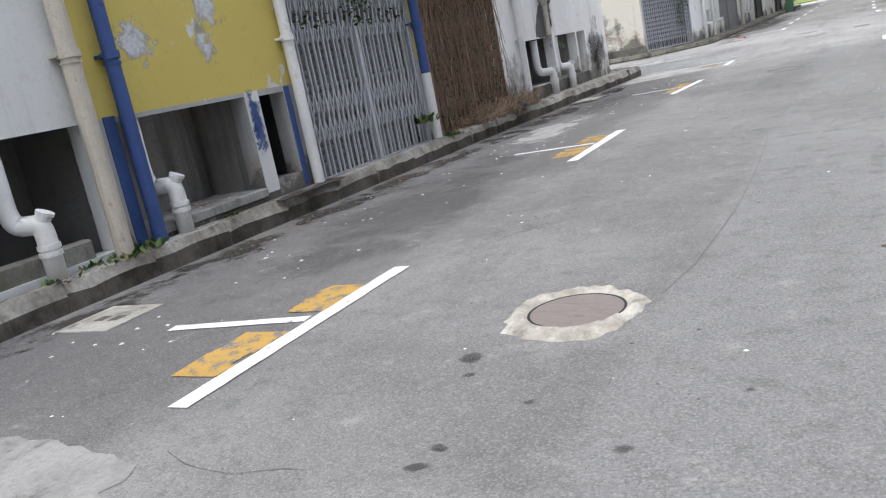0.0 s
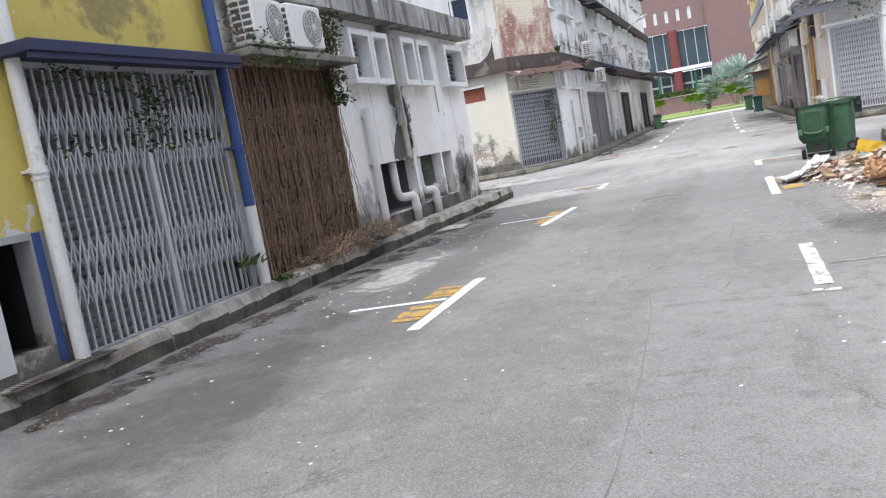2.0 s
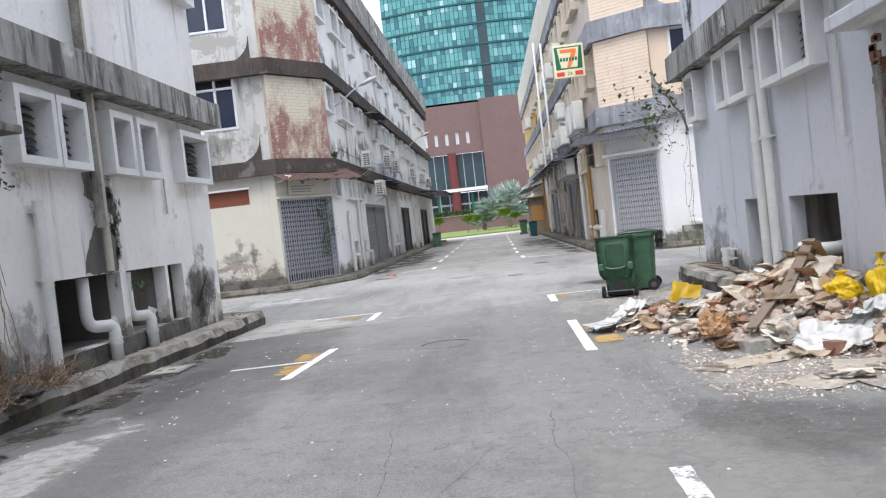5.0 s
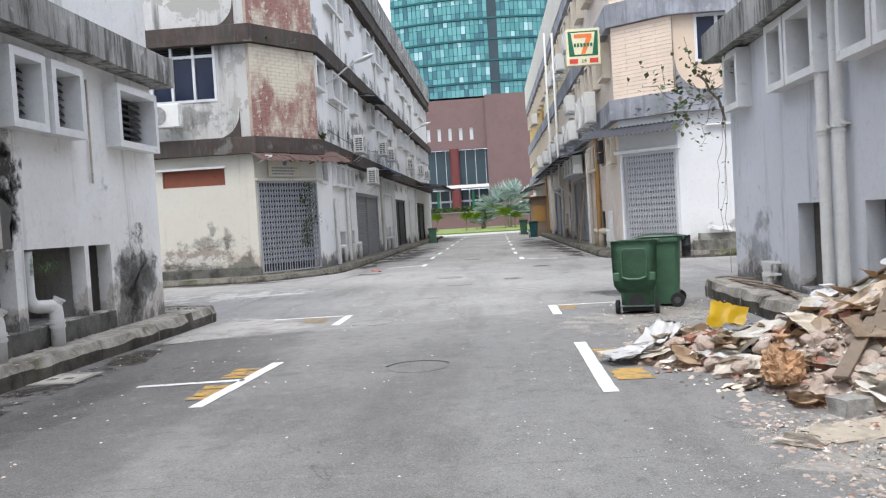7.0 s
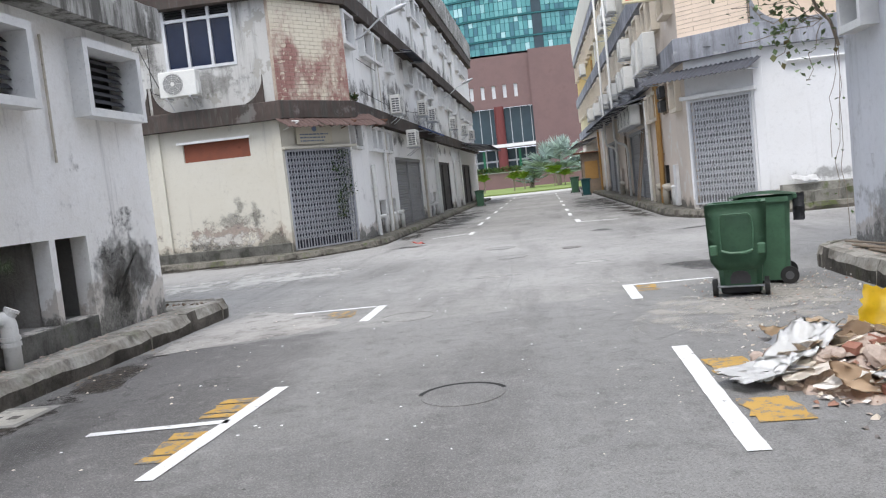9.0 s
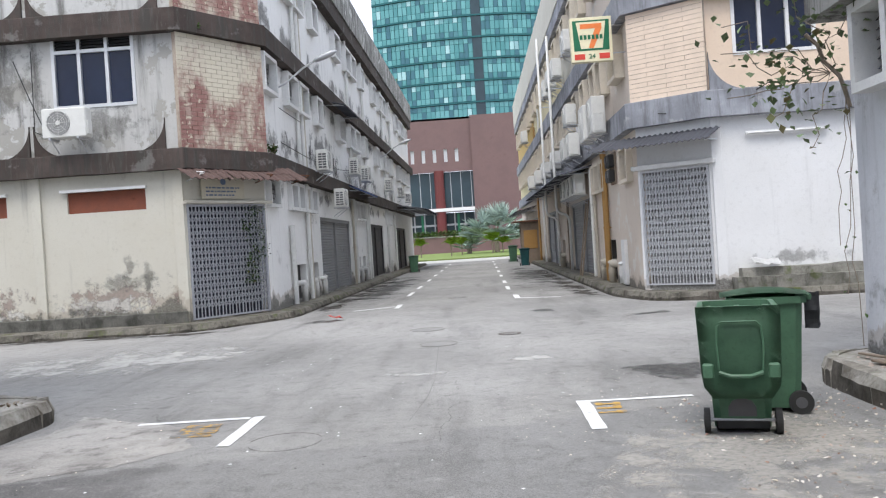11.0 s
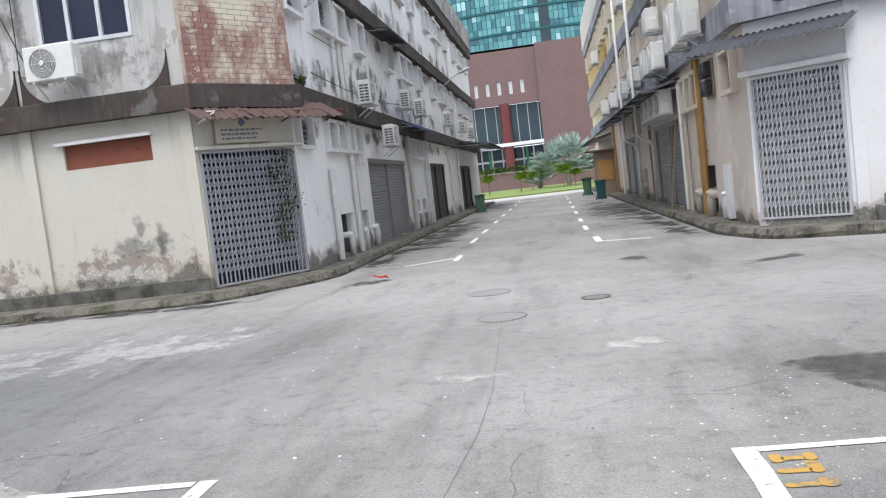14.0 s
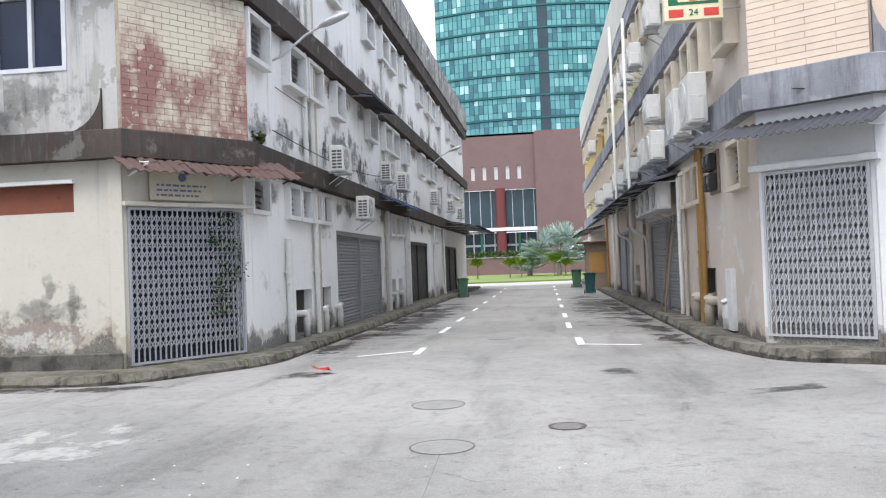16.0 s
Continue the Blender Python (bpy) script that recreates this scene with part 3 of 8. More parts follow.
for i, (yn, yf, yt) in enumerate(((3.1, 5.2, 4.23), (8.85, 10.9, 10.0), (14.75, 16.75, 15.85))):
    strip("bay_line", -1.35 - 0.15 * (i == 2), yn, -1.36, yf, 0.12, M_LINE, "white painted parking bay line on asphalt")
    strip("bay_line", -1.44, yt, -2.42, yt - 0.1, 0.09, M_LINE, "white painted parking bay cross stroke")
    lot("bay_number", -1.72, -1.43, yt - 0.8, yt - 0.2, "worn yellow bay number painted on asphalt", solid=i == 0)
    lot("bay_number", -1.71, -1.42, yt + 0.12, yt + 0.62, "worn yellow bay number painted on asphalt", solid=i == 0)
strip("bay_line", -1.35, 19.7, -1.35, 20.85, 0.12, M_LINE, "white painted end of a parking bay line")
strip("bay_line", -1.43, 20.8, -2.5, 20.75, 0.09, M_LINE, "white painted parking bay cross stroke")
lot("bay_number", -1.95, -1.6, 20.1, 20.6, "worn yellow bay number painted on asphalt", M_YLINEOLD)
for yn, yf, ml in ((9.0, 10.68, M_LINEMID), (14.64, 17.12, M_LINE)):
    strip("bay_line", 1.755, yn, 1.77, yf, 0.12, ml, "white painted parking bay line on asphalt")
strip("bay_line", 1.755, 3.1, 1.755, 5.32, 0.12, M_LINE, "white painted parking bay line on asphalt")
strip("bay_line", 1.66, 8.84, 1.84, 8.82, 0.07, M_LINEMID, "short white end mark of a parking bay line")
strip("bay_line", 1.86, 9.72, 2.25, 9.75, 0.07, M_LINEOLD, "worn white parking bay cross stroke")
lot("bay_number", 1.86, 2.16, 15.08, 15.55, "worn yellow bay number painted on asphalt", solid=True)
lot("bay_number", 1.86, 2.16, 16.15, 16.62, "worn yellow bay number painted on asphalt", solid=True)
strip("bay_line", 1.73, 19.63, 1.73, 20.79, 0.125, M_LINE, "white painted end of a parking bay line")
strip("bay_line", 1.795, 20.745, 2.75, 20.77, 0.075, M_LINE, "worn white parking bay cross stroke")
bm = bmesh.new()
# three worn digits side by side, too rubbed to read: thin strokes with clotted ends
for x0, x1, y0, y1 in ((1.82, 1.885, 20.53, 20.655), (1.875, 1.99, 20.555, 20.61), (1.985, 2.05, 20.54, 20.65), (1.81, 1.975, 20.38, 20.44), (1.965, 2.035, 20.37, 20.535), (1.8, 1.96, 20.2, 20.255), (1.96, 2.045, 20.185, 20.3)):
    ch = min(x1 - x0, y1 - y0) * 0.28
    bm.faces.new([bm.verts.new((x, y, 0.0055)) for x, y in ((x0 + ch, y0), (x1 - ch, y0), (x1, y0 + ch), (x1, y1 - ch), (x1 - ch, y1), (x0 + ch, y1), (x0, y1 - ch), (x0, y0 + ch))])
tagged(part("bay_number", bm, M_YLINE), "worn yellow bay number painted on asphalt", "road marking", "parking bay numbers", "structure")
strip("bay_line", -1.33, 33.4, -1.35, 34.6, 0.13, M_LINE, "white painted end of a parking bay line")
strip("bay_line", -1.42, 34.0, -2.4, 33.3, 0.11, M_LINE, "white painted parking bay cross stroke")
strip("bay_line", 1.73, 34.4, 1.72, 35.9, 0.15, M_LINE, "white painted end of a parking bay line")
strip("bay_line", 1.8, 34.5, 2.8, 34.1, 0.13, M_LINE, "white painted parking bay cross stroke")
for y in (38.0, 41.8, 47.0, 52.0, 58.0, 64.0, 70.0):
    strip("bay_line", -1.45, y, -1.45, y + 1.8, 0.13, M_LINE, "white painted parking bay dash on asphalt")
    strip("bay_line", 1.62, y + 0.4, 1.62, y + 2.2, 0.13, M_LINE, "white painted parking bay dash on asphalt")
    strip("bay_line", 1.9, y - 0.6, 3.2, y - 0.7, 0.12, M_LINEOLD, "worn white parking bay cross stroke")
    strip("bay_line", -1.7, y - 0.6, -3.0, y - 0.7, 0.12, M_LINEOLD, "worn white parking bay cross stroke")


def manhole(name, x, y, r, label, collar=False, square=False, rim=None, cover=None):
    ob = thing(name, Matrix.Translation((x, y, 0)), label, "manhole cover", "manhole covers")
    bm = bmesh.new()
    if square:
        box(bm, -r, r, -r, r, -0.02, 0.004)
        cv = part("cover", bm, M_COVERTOP, ob)
        for s in (-1, 1):
            part("lifting_slot", bx(s * r * 0.35 - 0.045, s * r * 0.35 + 0.045, -0.05, 0.05, 0.003, 0.0055), M_CRACKED, cv, "dark lifting slot")
        bm = bmesh.new()
        for s in (-1, 1):
            box(bm, -r - 0.06, r + 0.06, s * (r + 0.03) - 0.03, s * (r + 0.03) + 0.03, -0.02, 0.008)
            box(bm, s * (r + 0.03) - 0.03, s * (r + 0.03) + 0.03, -r, r, -0.02, 0.008)
        part("rim", bm, rim or M_COVERTOP, ob)
        return ob
    cyl(bm, (0, 0, -0.03), (0, 0, 0.0045 if collar else 0.005), r * (0.97 if collar else 1), n=40)
    cov = part("cover", bm, cover or M_DUSTCOVER if cover or collar or y < 22 else M_IRON if r < 0.2 else M_COVER, ob)
    for k in range(-3, 4):
        w = math.sqrt(max(0.01, (r * 0.8) ** 2 - (k * r / 4.5) ** 2))
        part("rib", bx(-w, w, k * r / 4.5 - 0.01, k * r / 4.5 + 0.01, 0.004, 0.0055), cover or (M_DUSTCOVER if collar or y < 22 else M_COVER), cov)
    bm = bmesh.new()
    n = 48
    rnd = random.Random(int(x * 10 + y))
    a = [bm.verts.new((math.cos(2 * math.pi * i / n) * r * 1.01, math.sin(2 * math.pi * i / n) * r * 1.01, 0.004)) for i in range(n)]
    b = [bm.verts.new((math.cos(2 * math.pi * i / n) * r * (1.09 if collar else 1.12 if rim else 1.03 if cover else 1.05), math.sin(2 * math.pi * i / n) * r * (1.09 if collar else 1.12 if rim else 1.03 if cover else 1.05), 0.016 if collar else 0.007)) for i in range(n)]
    for i in range(n):
        if cover and not 2 < i < n * 0.46:  # with a cover given, only the rim's far arc is drawn
            continue
        bm.faces.new((a[i], a[(i + 1) % n], b[(i + 1) % n], b[i]))
    if cover:
        bmesh.ops.delete(bm, geom=[v for v in bm.verts if not v.link_faces], context='VERTS')
    if collar:
        prev = b
        for s, hh in ((0.25, 0.024), (0.5, 0.022), (0.75, 0.016), (1.0, 0.001)):
            c = []
            for i in range(n):
                ca, sa = math.cos(2 * math.pi * i / n), math.sin(2 * math.pi * i / n)
                edge = 1.38 + 0.22 * max(0, -sa) + 0.2 * noise.noise((ca * 1.7, sa * 1.7, 3)) + 0.16 * noise.noise((ca * 5, sa * 5, 8)) + rnd.uniform(-0.05, 0.05) * s
                rr = r * (1.09 + (edge - 1.09) * s)
                c.append(bm.verts.new((ca * rr, sa * rr, hh + (rnd.uniform(-0.012, 0.01) if s < 1 else 0))))
            for i in range(n):
                bm.faces.new((prev[i], prev[(i + 1) % n], c[(i + 1) % n], c[i]))
            prev = c
        gap = bmesh.new()
        ga = [gap.verts.new((math.cos(2 * math.pi * i / n) * r * 0.96, math.sin(2 * math.pi * i / n) * r * 0.96, 0.0048)) for i in range(n)]
        gb = [gap.verts.new((math.cos(2 * math.pi * i / n) * r * 1.02, math.sin(2 * math.pi * i / n) * r * 1.02, 0.0052)) for i in range(n)]
        for i in range(n):
            gap.faces.new((ga[i], ga[(i + 1) % n], gb[(i + 1) % n], gb[i]))
        part("frame_gap", gap, M_BLACK, ob, "dark gap round the cover")
        part("collar", bm, M_COLLAR, ob, "rough broken mortar collar")
    else:
        part("rim", bm, rim or (M_IRON if y > 22 else M_CRACKED), ob)
    return ob


M_COVERTOP = concrete("pale_cover_cement", (0.6, 0.58, 0.52), (0.42, 0.4, 0.35))
M_CRACKED = flat("dirt_filled_slot", (0.12, 0.11, 0.1), 0.95)
M_COLLAR = concrete("broken_mortar", (0.66, 0.63, 0.56), (0.33, 0.3, 0.26))
M_DUSTCOVER = flat("dusty_iron_cover", (0.215, 0.185, 0.17), 0.85, 0.1, 0.2, 0.35, 12)
manhole("manhole_cover", 0.165, 4.23, 0.235, "round iron manhole cover in a rough mortar collar", True)
# the black far arc is painted shade along the sunken cover's edge
manhole("manhole_cover", 0.15, 16.12, 0.29, "round tar-smeared iron manhole cover set in asphalt", cover=M_ASPHALT, rim=M_BLACK)
manhole("manhole_cover", -0.84, 19.75, 0.3, "round tar-covered manhole set flush in asphalt", cover=M_ASPHALT)
manhole("manhole_cover", -0.2, 27.95, 0.3, "round iron manhole cover set in worn asphalt")
manhole("manhole_cover", 0.12, 25.75, 0.28, "round iron manhole cover set in worn asphalt")
manhole("manhole_cover", 1.25, 26.6, 0.18, "small round iron manhole cover in asphalt")
manhole("manhole_cover", 0.1, 36.2, 0.28, "round iron manhole cover set in asphalt")
manhole("inspection_cover", -3.25, 4.37, 0.2, "square concrete inspection cover with a pale rim", square=True)
manhole("inspection_cover", -3.5, 16.4, 0.24, "square worn concrete inspection cover beside the kerb", square=True, rim=M_CONC)


def patch(name, pts, mat, label, z=0.003):
    """A flat patch of other surfacing with a ragged edge."""
    bm = bmesh.new()
    vs = []
    n = len(pts)
    rnd = random.Random(int(abs(pts[0][0] * 91 + pts[0][1] * 37)))
    for i in range(n):
        a, b = Vector(pts[i]), Vector(pts[(i + 1) % n])
        k = max(1, int((b - a).length / 0.09))
        for j in range(k):
            p = a.lerp(b, j / k)
            p += Vector((rnd.uniform(-1, 1), rnd.uniform(-1, 1))) * 0.03 + 0.16 * Vector((noise.noise((p.x * 1.3, p.y * 1.3, 1.5)), noise.noise((p.x * 1.3, p.y * 1.3, 7.5))))
            vs.append(bm.verts.new((p.x, p.y, z)))
    bm.faces.new(vs)
    bmesh.ops.triangulate(bm, faces=bm.faces)
    return tagged(part(name, bm, mat), label, "road surface", kind="structure")


# ---- buildings ----
rnd = random.Random(5)


def building(name, label):
    return thing(name, Matrix(), label, "building")


W_L = -4.1
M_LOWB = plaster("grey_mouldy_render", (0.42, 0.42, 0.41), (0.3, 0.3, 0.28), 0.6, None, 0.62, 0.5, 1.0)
# A: grey shop at the start of the lane
A = building("grey_shophouse", "grey rendered shophouse back with a low drain recess")
fA = Face((W_L, -40), (W_L, 5.45))
wall(A, fA, (0, fA.len), (0, 10.5), M_GREYWALL, [hole(fA.u(1.5, 5.3), (0.28, 1.33))])
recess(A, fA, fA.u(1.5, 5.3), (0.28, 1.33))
part("recess_sill", bx(0, 3.6, 0.02, 0.14, 0.2, 0.44, 0.02), M_MOSSY, A, "mossy broken sill across the recess", m=fA.at(fA.u(1.5, 5.3)[0], 0))
part("roof", bx(-16, W_L - 0.2, -40, 5.45, 10.3, 10.5), M_CONC, A)
part("wall", bx(-16, -15.8, -40, 20.5, 0, 10.3), M_GREYWALL, A)

# B: yellow shop
B = building("yellow_shophouse", "yellow painted shophouse back with peeling paint and blue trim")
fB = Face((W_L, 5.45), (W_L, 11.25))
g1 = fB.u(8.2, 10.95)
wall(B, fB, (0, fB.len), (1.34, 3.88), M_YELLOW, [hole(g1, (0.2, 2.72))])
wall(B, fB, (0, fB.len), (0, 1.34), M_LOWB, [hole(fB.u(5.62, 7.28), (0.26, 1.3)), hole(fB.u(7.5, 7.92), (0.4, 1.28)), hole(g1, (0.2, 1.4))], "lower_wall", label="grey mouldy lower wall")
wall(B, fB, (0, fB.len), (3.88, 10.5), M_BLUE, name="upper_wall", label="blue painted upper wall")
recess(B, fB, fB.u(5.62, 7.28), (0.26, 1.33), 0.75, M_INNER)
part("recess_slab", bx(0, 1.66, -0.03, 0.7, 0.27, 0.36, 0.01), M_CONC, B, "pale cement slab in the recess", m=fB.at(fB.u(5.62, 7.28)[0], 0))
# the small opening's shade is painted as a black inside
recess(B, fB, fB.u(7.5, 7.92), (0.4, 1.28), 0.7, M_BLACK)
part("roof", bx(-16, W_L - 0.2, 5.45, 11.25, 10.3, 10.5), M_CONC, B)

# C: white shop up to the cross lane
C = building("white_shophouse", "white rendered shophouse with deep-framed windows and black rain stains")
fC = Face((W_L, 11.25), (W_L, 20.5))
fCn = Face((W_L, 20.5), (-16, 20.5))
g2 = fC.u(11.3, 13.95)
cw = [fC.u(14.46, 15.27), fC.u(15.3, 16.0), fC.u(16.6, 17.28), fC.u(17.4, 18.12), fC.u(19.0, 20.26)]
cz = (2.6, 3.44)
low = [fC.u(14.9, 16.74), fC.u(16.92, 18.22), fC.u(18.32, 18.9)]
up = [fC.u(14.6, 16.1), fC.u(17.0, 18.05), fC.u(19.1, 20.4)]
uz = (5.72, 6.72)
wall(C, fC, (0, fC.len), (0, 10.5), M_WHITE, [hole(u, cz, 0.05) for u in cw] + [hole(u, (0.46, 1.32)) for u in low] + [hole(u, uz, 0.05) for u in up] + [hole(g2, (0.2, 2.85))])
wall(C, fCn, (0, fCn.len), (0, 10.5), M_WHITE2, [hole((1.0, 2.2), (2.6, 3.6), 0.05)])
louvre_window(C, fCn, (1.0, 2.2), (2.6, 3.6), M_FRAME)
for u in cw:
    louvre_window(C, fC, u, cz, M_FRAME, 0.2)
for u in up:
    louvre_window(C, fC, u, uz, M_FRAME, 0.2)
# the lit middle recess is paler; the others have shade in their colour
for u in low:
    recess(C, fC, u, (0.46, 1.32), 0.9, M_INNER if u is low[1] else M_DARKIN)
ledge(C, fC, (0, fC.len + 0.2), (3.62, 4.04), 0.32, M_BAND, label="concrete ledge with black rain stains")
ledge(C, fCn, (-0.32, fCn.len), (3.622, 4.042), 0.2, M_BAND, label="concrete ledge with black rain stains")
ledge(C, fC, (0, fC.len + 0.26), (6.86, 7.22), 0.3, M_BAND, label="concrete ledge with black rain stains")
ledge(C, fCn, (-0.3, fCn.len), (6.862, 7.222), 0.28, M_BAND)
part("roof", bx(-16, W_L - 0.2, 11.25, 20.3, 10.3, 10.5), M_CONC, C)

part("base_strip", bx(*fC.u(14.9, 18.92), -0.012, 0.02, 0.2, 0.45, 0.006), M_PLINTH, C, "black mossy strip under the openings", m=fC.m)

# G: pale building on the other side, with the builders' rubbish
W_R = 4.65
G = building("pale_blue_shophouse", "pale blue-white rendered shophouse being gutted, with a broken-out doorway")
fG = Face((W_R, 21.4), (W_R, -40))
fGn = Face((18, 21.4), (W_R, 21.4))
gw = [fG.u(20.3, 21.0), fG.u(18.46, 19.1), fG.u(17.55, 18.42), fG.u(16.2, 16.95), fG.u(15.3, 16.16)]
gz = (2.72, 3.55)
glow = [fG.u(17.85, 18.75), fG.u(15.4, 16.9)]
gup = [fG.u(19.9, 20.8), fG.u(18.0, 19.2), fG.u(15.8, 17.2)]
guz = (5.9, 7.0)
gdoor = fG.u(13.1, 14.2)
wall(G, fG, (0, fG.len), (0, 10.5), M_BLUEWHITE, [hole(u, gz, 0.05) for u in gw] + [hole(u, (0.3, 1.32)) for u in glow] + [hole(u, guz, 0.05) for u in gup] + [hole(gdoor, (0.2, 2.55))])
wall(G, fGn, (0, fGn.len), (0, 10.5), M_BLUEWHITE)
for i, u in enumerate(gw):
    louvre_window(G, fG, u, gz, M_FRAME, 0.2, slats=i in (0, 4))
for u in gup:
    louvre_window(G, fG, u, guz, M_FRAME, 0.2)
for u in glow:
    recess(G, fG, u, (0.3, 1.32), 0.9, M_INNER)
recess(G, fG, gdoor, (0.2, 2.55), 0.75, M_BLUEWHITE)
ledge(G, fG, (-0.3, fG.len), (3.58, 4.03), 0.32, M_BAND, label="concrete ledge with black rain stains")
ledge(G, fGn, (0, fGn.len + 0.3), (3.582, 4.032), 0.3, M_BAND)
ledge(G, fG, (-0.3, fG.len), (7.3, 7.7), 0.3, M_BAND)
part("roof", bx(W_R + 0.2, 18, -40, 21.2, 10.3, 10.5), M_CONC, G)
part("wall", bx(17.8, 18, -40, 21.2, 0, 10.3), M_BLUEWHITE, G)

# D: corner block beyond the cross lane, cream below and white above
D = building("corner_shophouse", "three-storey corner shophouse with mouldy cream walls, brick panels and dark ledges")
Da, Db, Dc = (-5.68, 31.1), (-4.35, 32.95), (-4.1, 73)
fDs, fDc, fDe = Face((-34, 31.1), Da), Face(Da, Db), Face(Db, Dc)
M_MOULD = M_CREAM


def dx(a, b):
    return fDs.u(a, b)


sidew = [dx(-8.5, -6.6), dx(-11.65, -9.75), dx(-15.0, -13.1)]
reds = [dx(-8.35, -6.55), dx(-11.6, -9.75), dx(-15.0, -13.1)]
wall(D, fDs, (0, fDs.len), (0, 3.62), M_MOULD, [hole(u, (2.73, 3.2)) for u in reds])
wall(D, fDs, (0, fDs.len), (3.62, 6.9), M_WHITE3, [hole(u, (5.08, 6.75)) for u in sidew], "upper_wall")
wall(D, fDs, (0, fDs.len), (6.9, 11.0), M_WHITE3, [hole(u, (8.1, 9.75)) for u in sidew], "upper_wall")
gd = (0.04, fDc.len - 0.04)
wall(D, fDc, (0, fDc.len), (0, 3.62), M_CREAM, [hole(gd, (0.16, 2.78))])
eu = fDe.u
d_low = [eu(33.1, 34.1), eu(35.3, 36.1), eu(36.15, 36.95), eu(37.05, 37.8), eu(37.9, 38.7)]
d_low += [eu(46.5 + k * 0.9, 47.25 + k * 0.9) for k in range(3)] + [eu(57.0 + k * 0.9, 57.75 + k * 0.9) for k in range(3)]
d_open = [eu(35.9, 37.1), eu(37.8, 38.8), eu(46.5, 47.6), eu(48.2, 49.0), eu(57.5, 58.6)]
d_door = [eu(39.5, 45.4), eu(50.6, 55.8), eu(61.6, 67.4)]
d_up = []
for k in range(4):
    o = 33.0 + k * 10.3
    d_up += [eu(o, o + 1.25), eu(o + 2.4, o + 3.7), eu(o + 3.85, o + 5.1), eu(o + 6.3, o + 7.3)]
wall(D, fDe, (0, fDe.len), (0, 3.62), M_WHITE2, [hole(u, (2.72, 3.5), 0.04) for u in d_low] + [hole(u, (0.2, 1.2)) for u in d_open] + [hole(u, (0.16, 2.65)) for u in d_door])
wall(D, fDe, (0, fDe.len), (3.62, 6.9), M_WHITE2, [hole(u, (5.6, 6.55), 0.04) for u in d_up], "upper_wall")
wall(D, fDe, (0, fDe.len), (6.9, 11.0), M_WHITE2, [hole(u, (8.7, 9.7), 0.04) for u in d_up], "upper_wall")
wall(D, fDc, (0, fDc.len), (3.62, 11.0), M_CREAM, name="upper_wall")
part("roof", bx(-34, -4.6, 33.2, 73, 10.8, 11.0), M_CONC, D)
part("wall", bx(-34, -4.4, 72.8, 73, 0, 10.8), M_WHITE2, D)
for z0, z1, out, mat in ((3.56, 4.02, 0.28, M_BROWNBAND), (6.62, 7.12, 0.28, M_BROWNBAND), (9.95, 10.5, 0.3, M_BROWNBAND), (10.5, 11.75, 0.36, M_BAND)):
    tgs = math.tan(fDc.m.to_euler().z / 2)
    tge = math.tan((math.pi / 2 - fDc.m.to_euler().z) / 2)
    ledge(D, fDs, (0, fDs.len + out * tgs), (z0, z1), out, mat, label="dark stained concrete ledge")
    ledge(D, fDc, (-out * tgs, fDc.len + out * tge), (z0 + 0.002, z1 + 0.002), out - 0.002, mat, label="dark stained concrete ledge")
    ledge(D, fDe, (-out * tge, fDe.len), (z0, z1), out, mat, label="dark stained concrete ledge")
for u in d_low:
    louvre_window(D, fDe, u, (2.72, 3.5), M_FRAME, 0.14, step=0.12)
for u in d_up:
    louvre_window(D, fDe, u, (5.6, 6.55), M_FRAME, 0.2, step=0.12)
    louvre_window(D, fDe, u, (8.7, 9.7), M_FRAME, 0.2, step=0.12)
for u in d_open:
    recess(D, fDe, u, (0.2, 1.2), 0.8)

# E: corner block opposite, peach and beige
E = building("peach_corner_shophouse", "three-storey corner shophouse with peach brick panels, blue-grey ledges and beige walls")
Ea, Eb = (4.6, 32.35), (6.0, 31.3)
fEw, fEc, fEs = Face((4.3, 80), Ea), Face(Ea, Eb), Face(Eb, (34, 31.3))
ge = (0.06, fEc.len - 0.06)
wall(E, fEc, (0, fEc.len), (0, 3.95), M_CLEANWHITE, [hole(ge, (0.28, 2.92))])
wall(E, fEc, (0, fEc.len), (3.95, 11.2), M_PEACH, name="upper_wall")
esw = [fEs.u(6.6, 8.4), fEs.u(10.0, 11.8)]
wall(E, fEs, (0, fEs.len), (0, 3.95), M_CLEANWHITE)
wall(E, fEs, (0, fEs.len), (3.95, 11.2), M_PEACH, [hole(u, (5.25, 6.9)) for u in esw] + [hole(u, (8.3, 9.9)) for u in esw], "upper_wall")
ew = fEw.u
e_low = [ew(32.9, 34.0), ew(36.6, 37.3), ew(37.4, 38.2), ew(38.3, 39.0), ew(49.5, 50.3), ew(50.4, 51.2)]
e_open = [ew(35.9, 37.9), ew(48.8, 50.0)]
e_door = [ew(39.8, 46.0), ew(51.5, 57.0), ew(62.0, 68.0)]
e_up = []
for k in range(6):
    o = 33.2 + k * 7.6
    e_up += [ew(o, o + 1.1), ew(o + 2.2, o + 3.2), ew(o + 3.4, o + 4.4), ew(o + 5.6, o + 6.7)]
wall(E, fEw, (0, fEw.len), (0, 3.95), M_BEIGE, [hole(u, (2.75, 3.65), 0.04) for u in e_low] + [hole(u, (0.2, 1.35)) for u in e_open] + [hole(u, (0.18, 2.75)) for u in e_door])
M_OCHRE = plaster("ochre_render", (0.62, 0.44, 0.17), (0.54, 0.4, 0.2), 0.4)
M_PALEYEL = plaster("pale_yellow_render", (0.7, 0.63, 0.4), (0.6, 0.53, 0.36), 0.4)
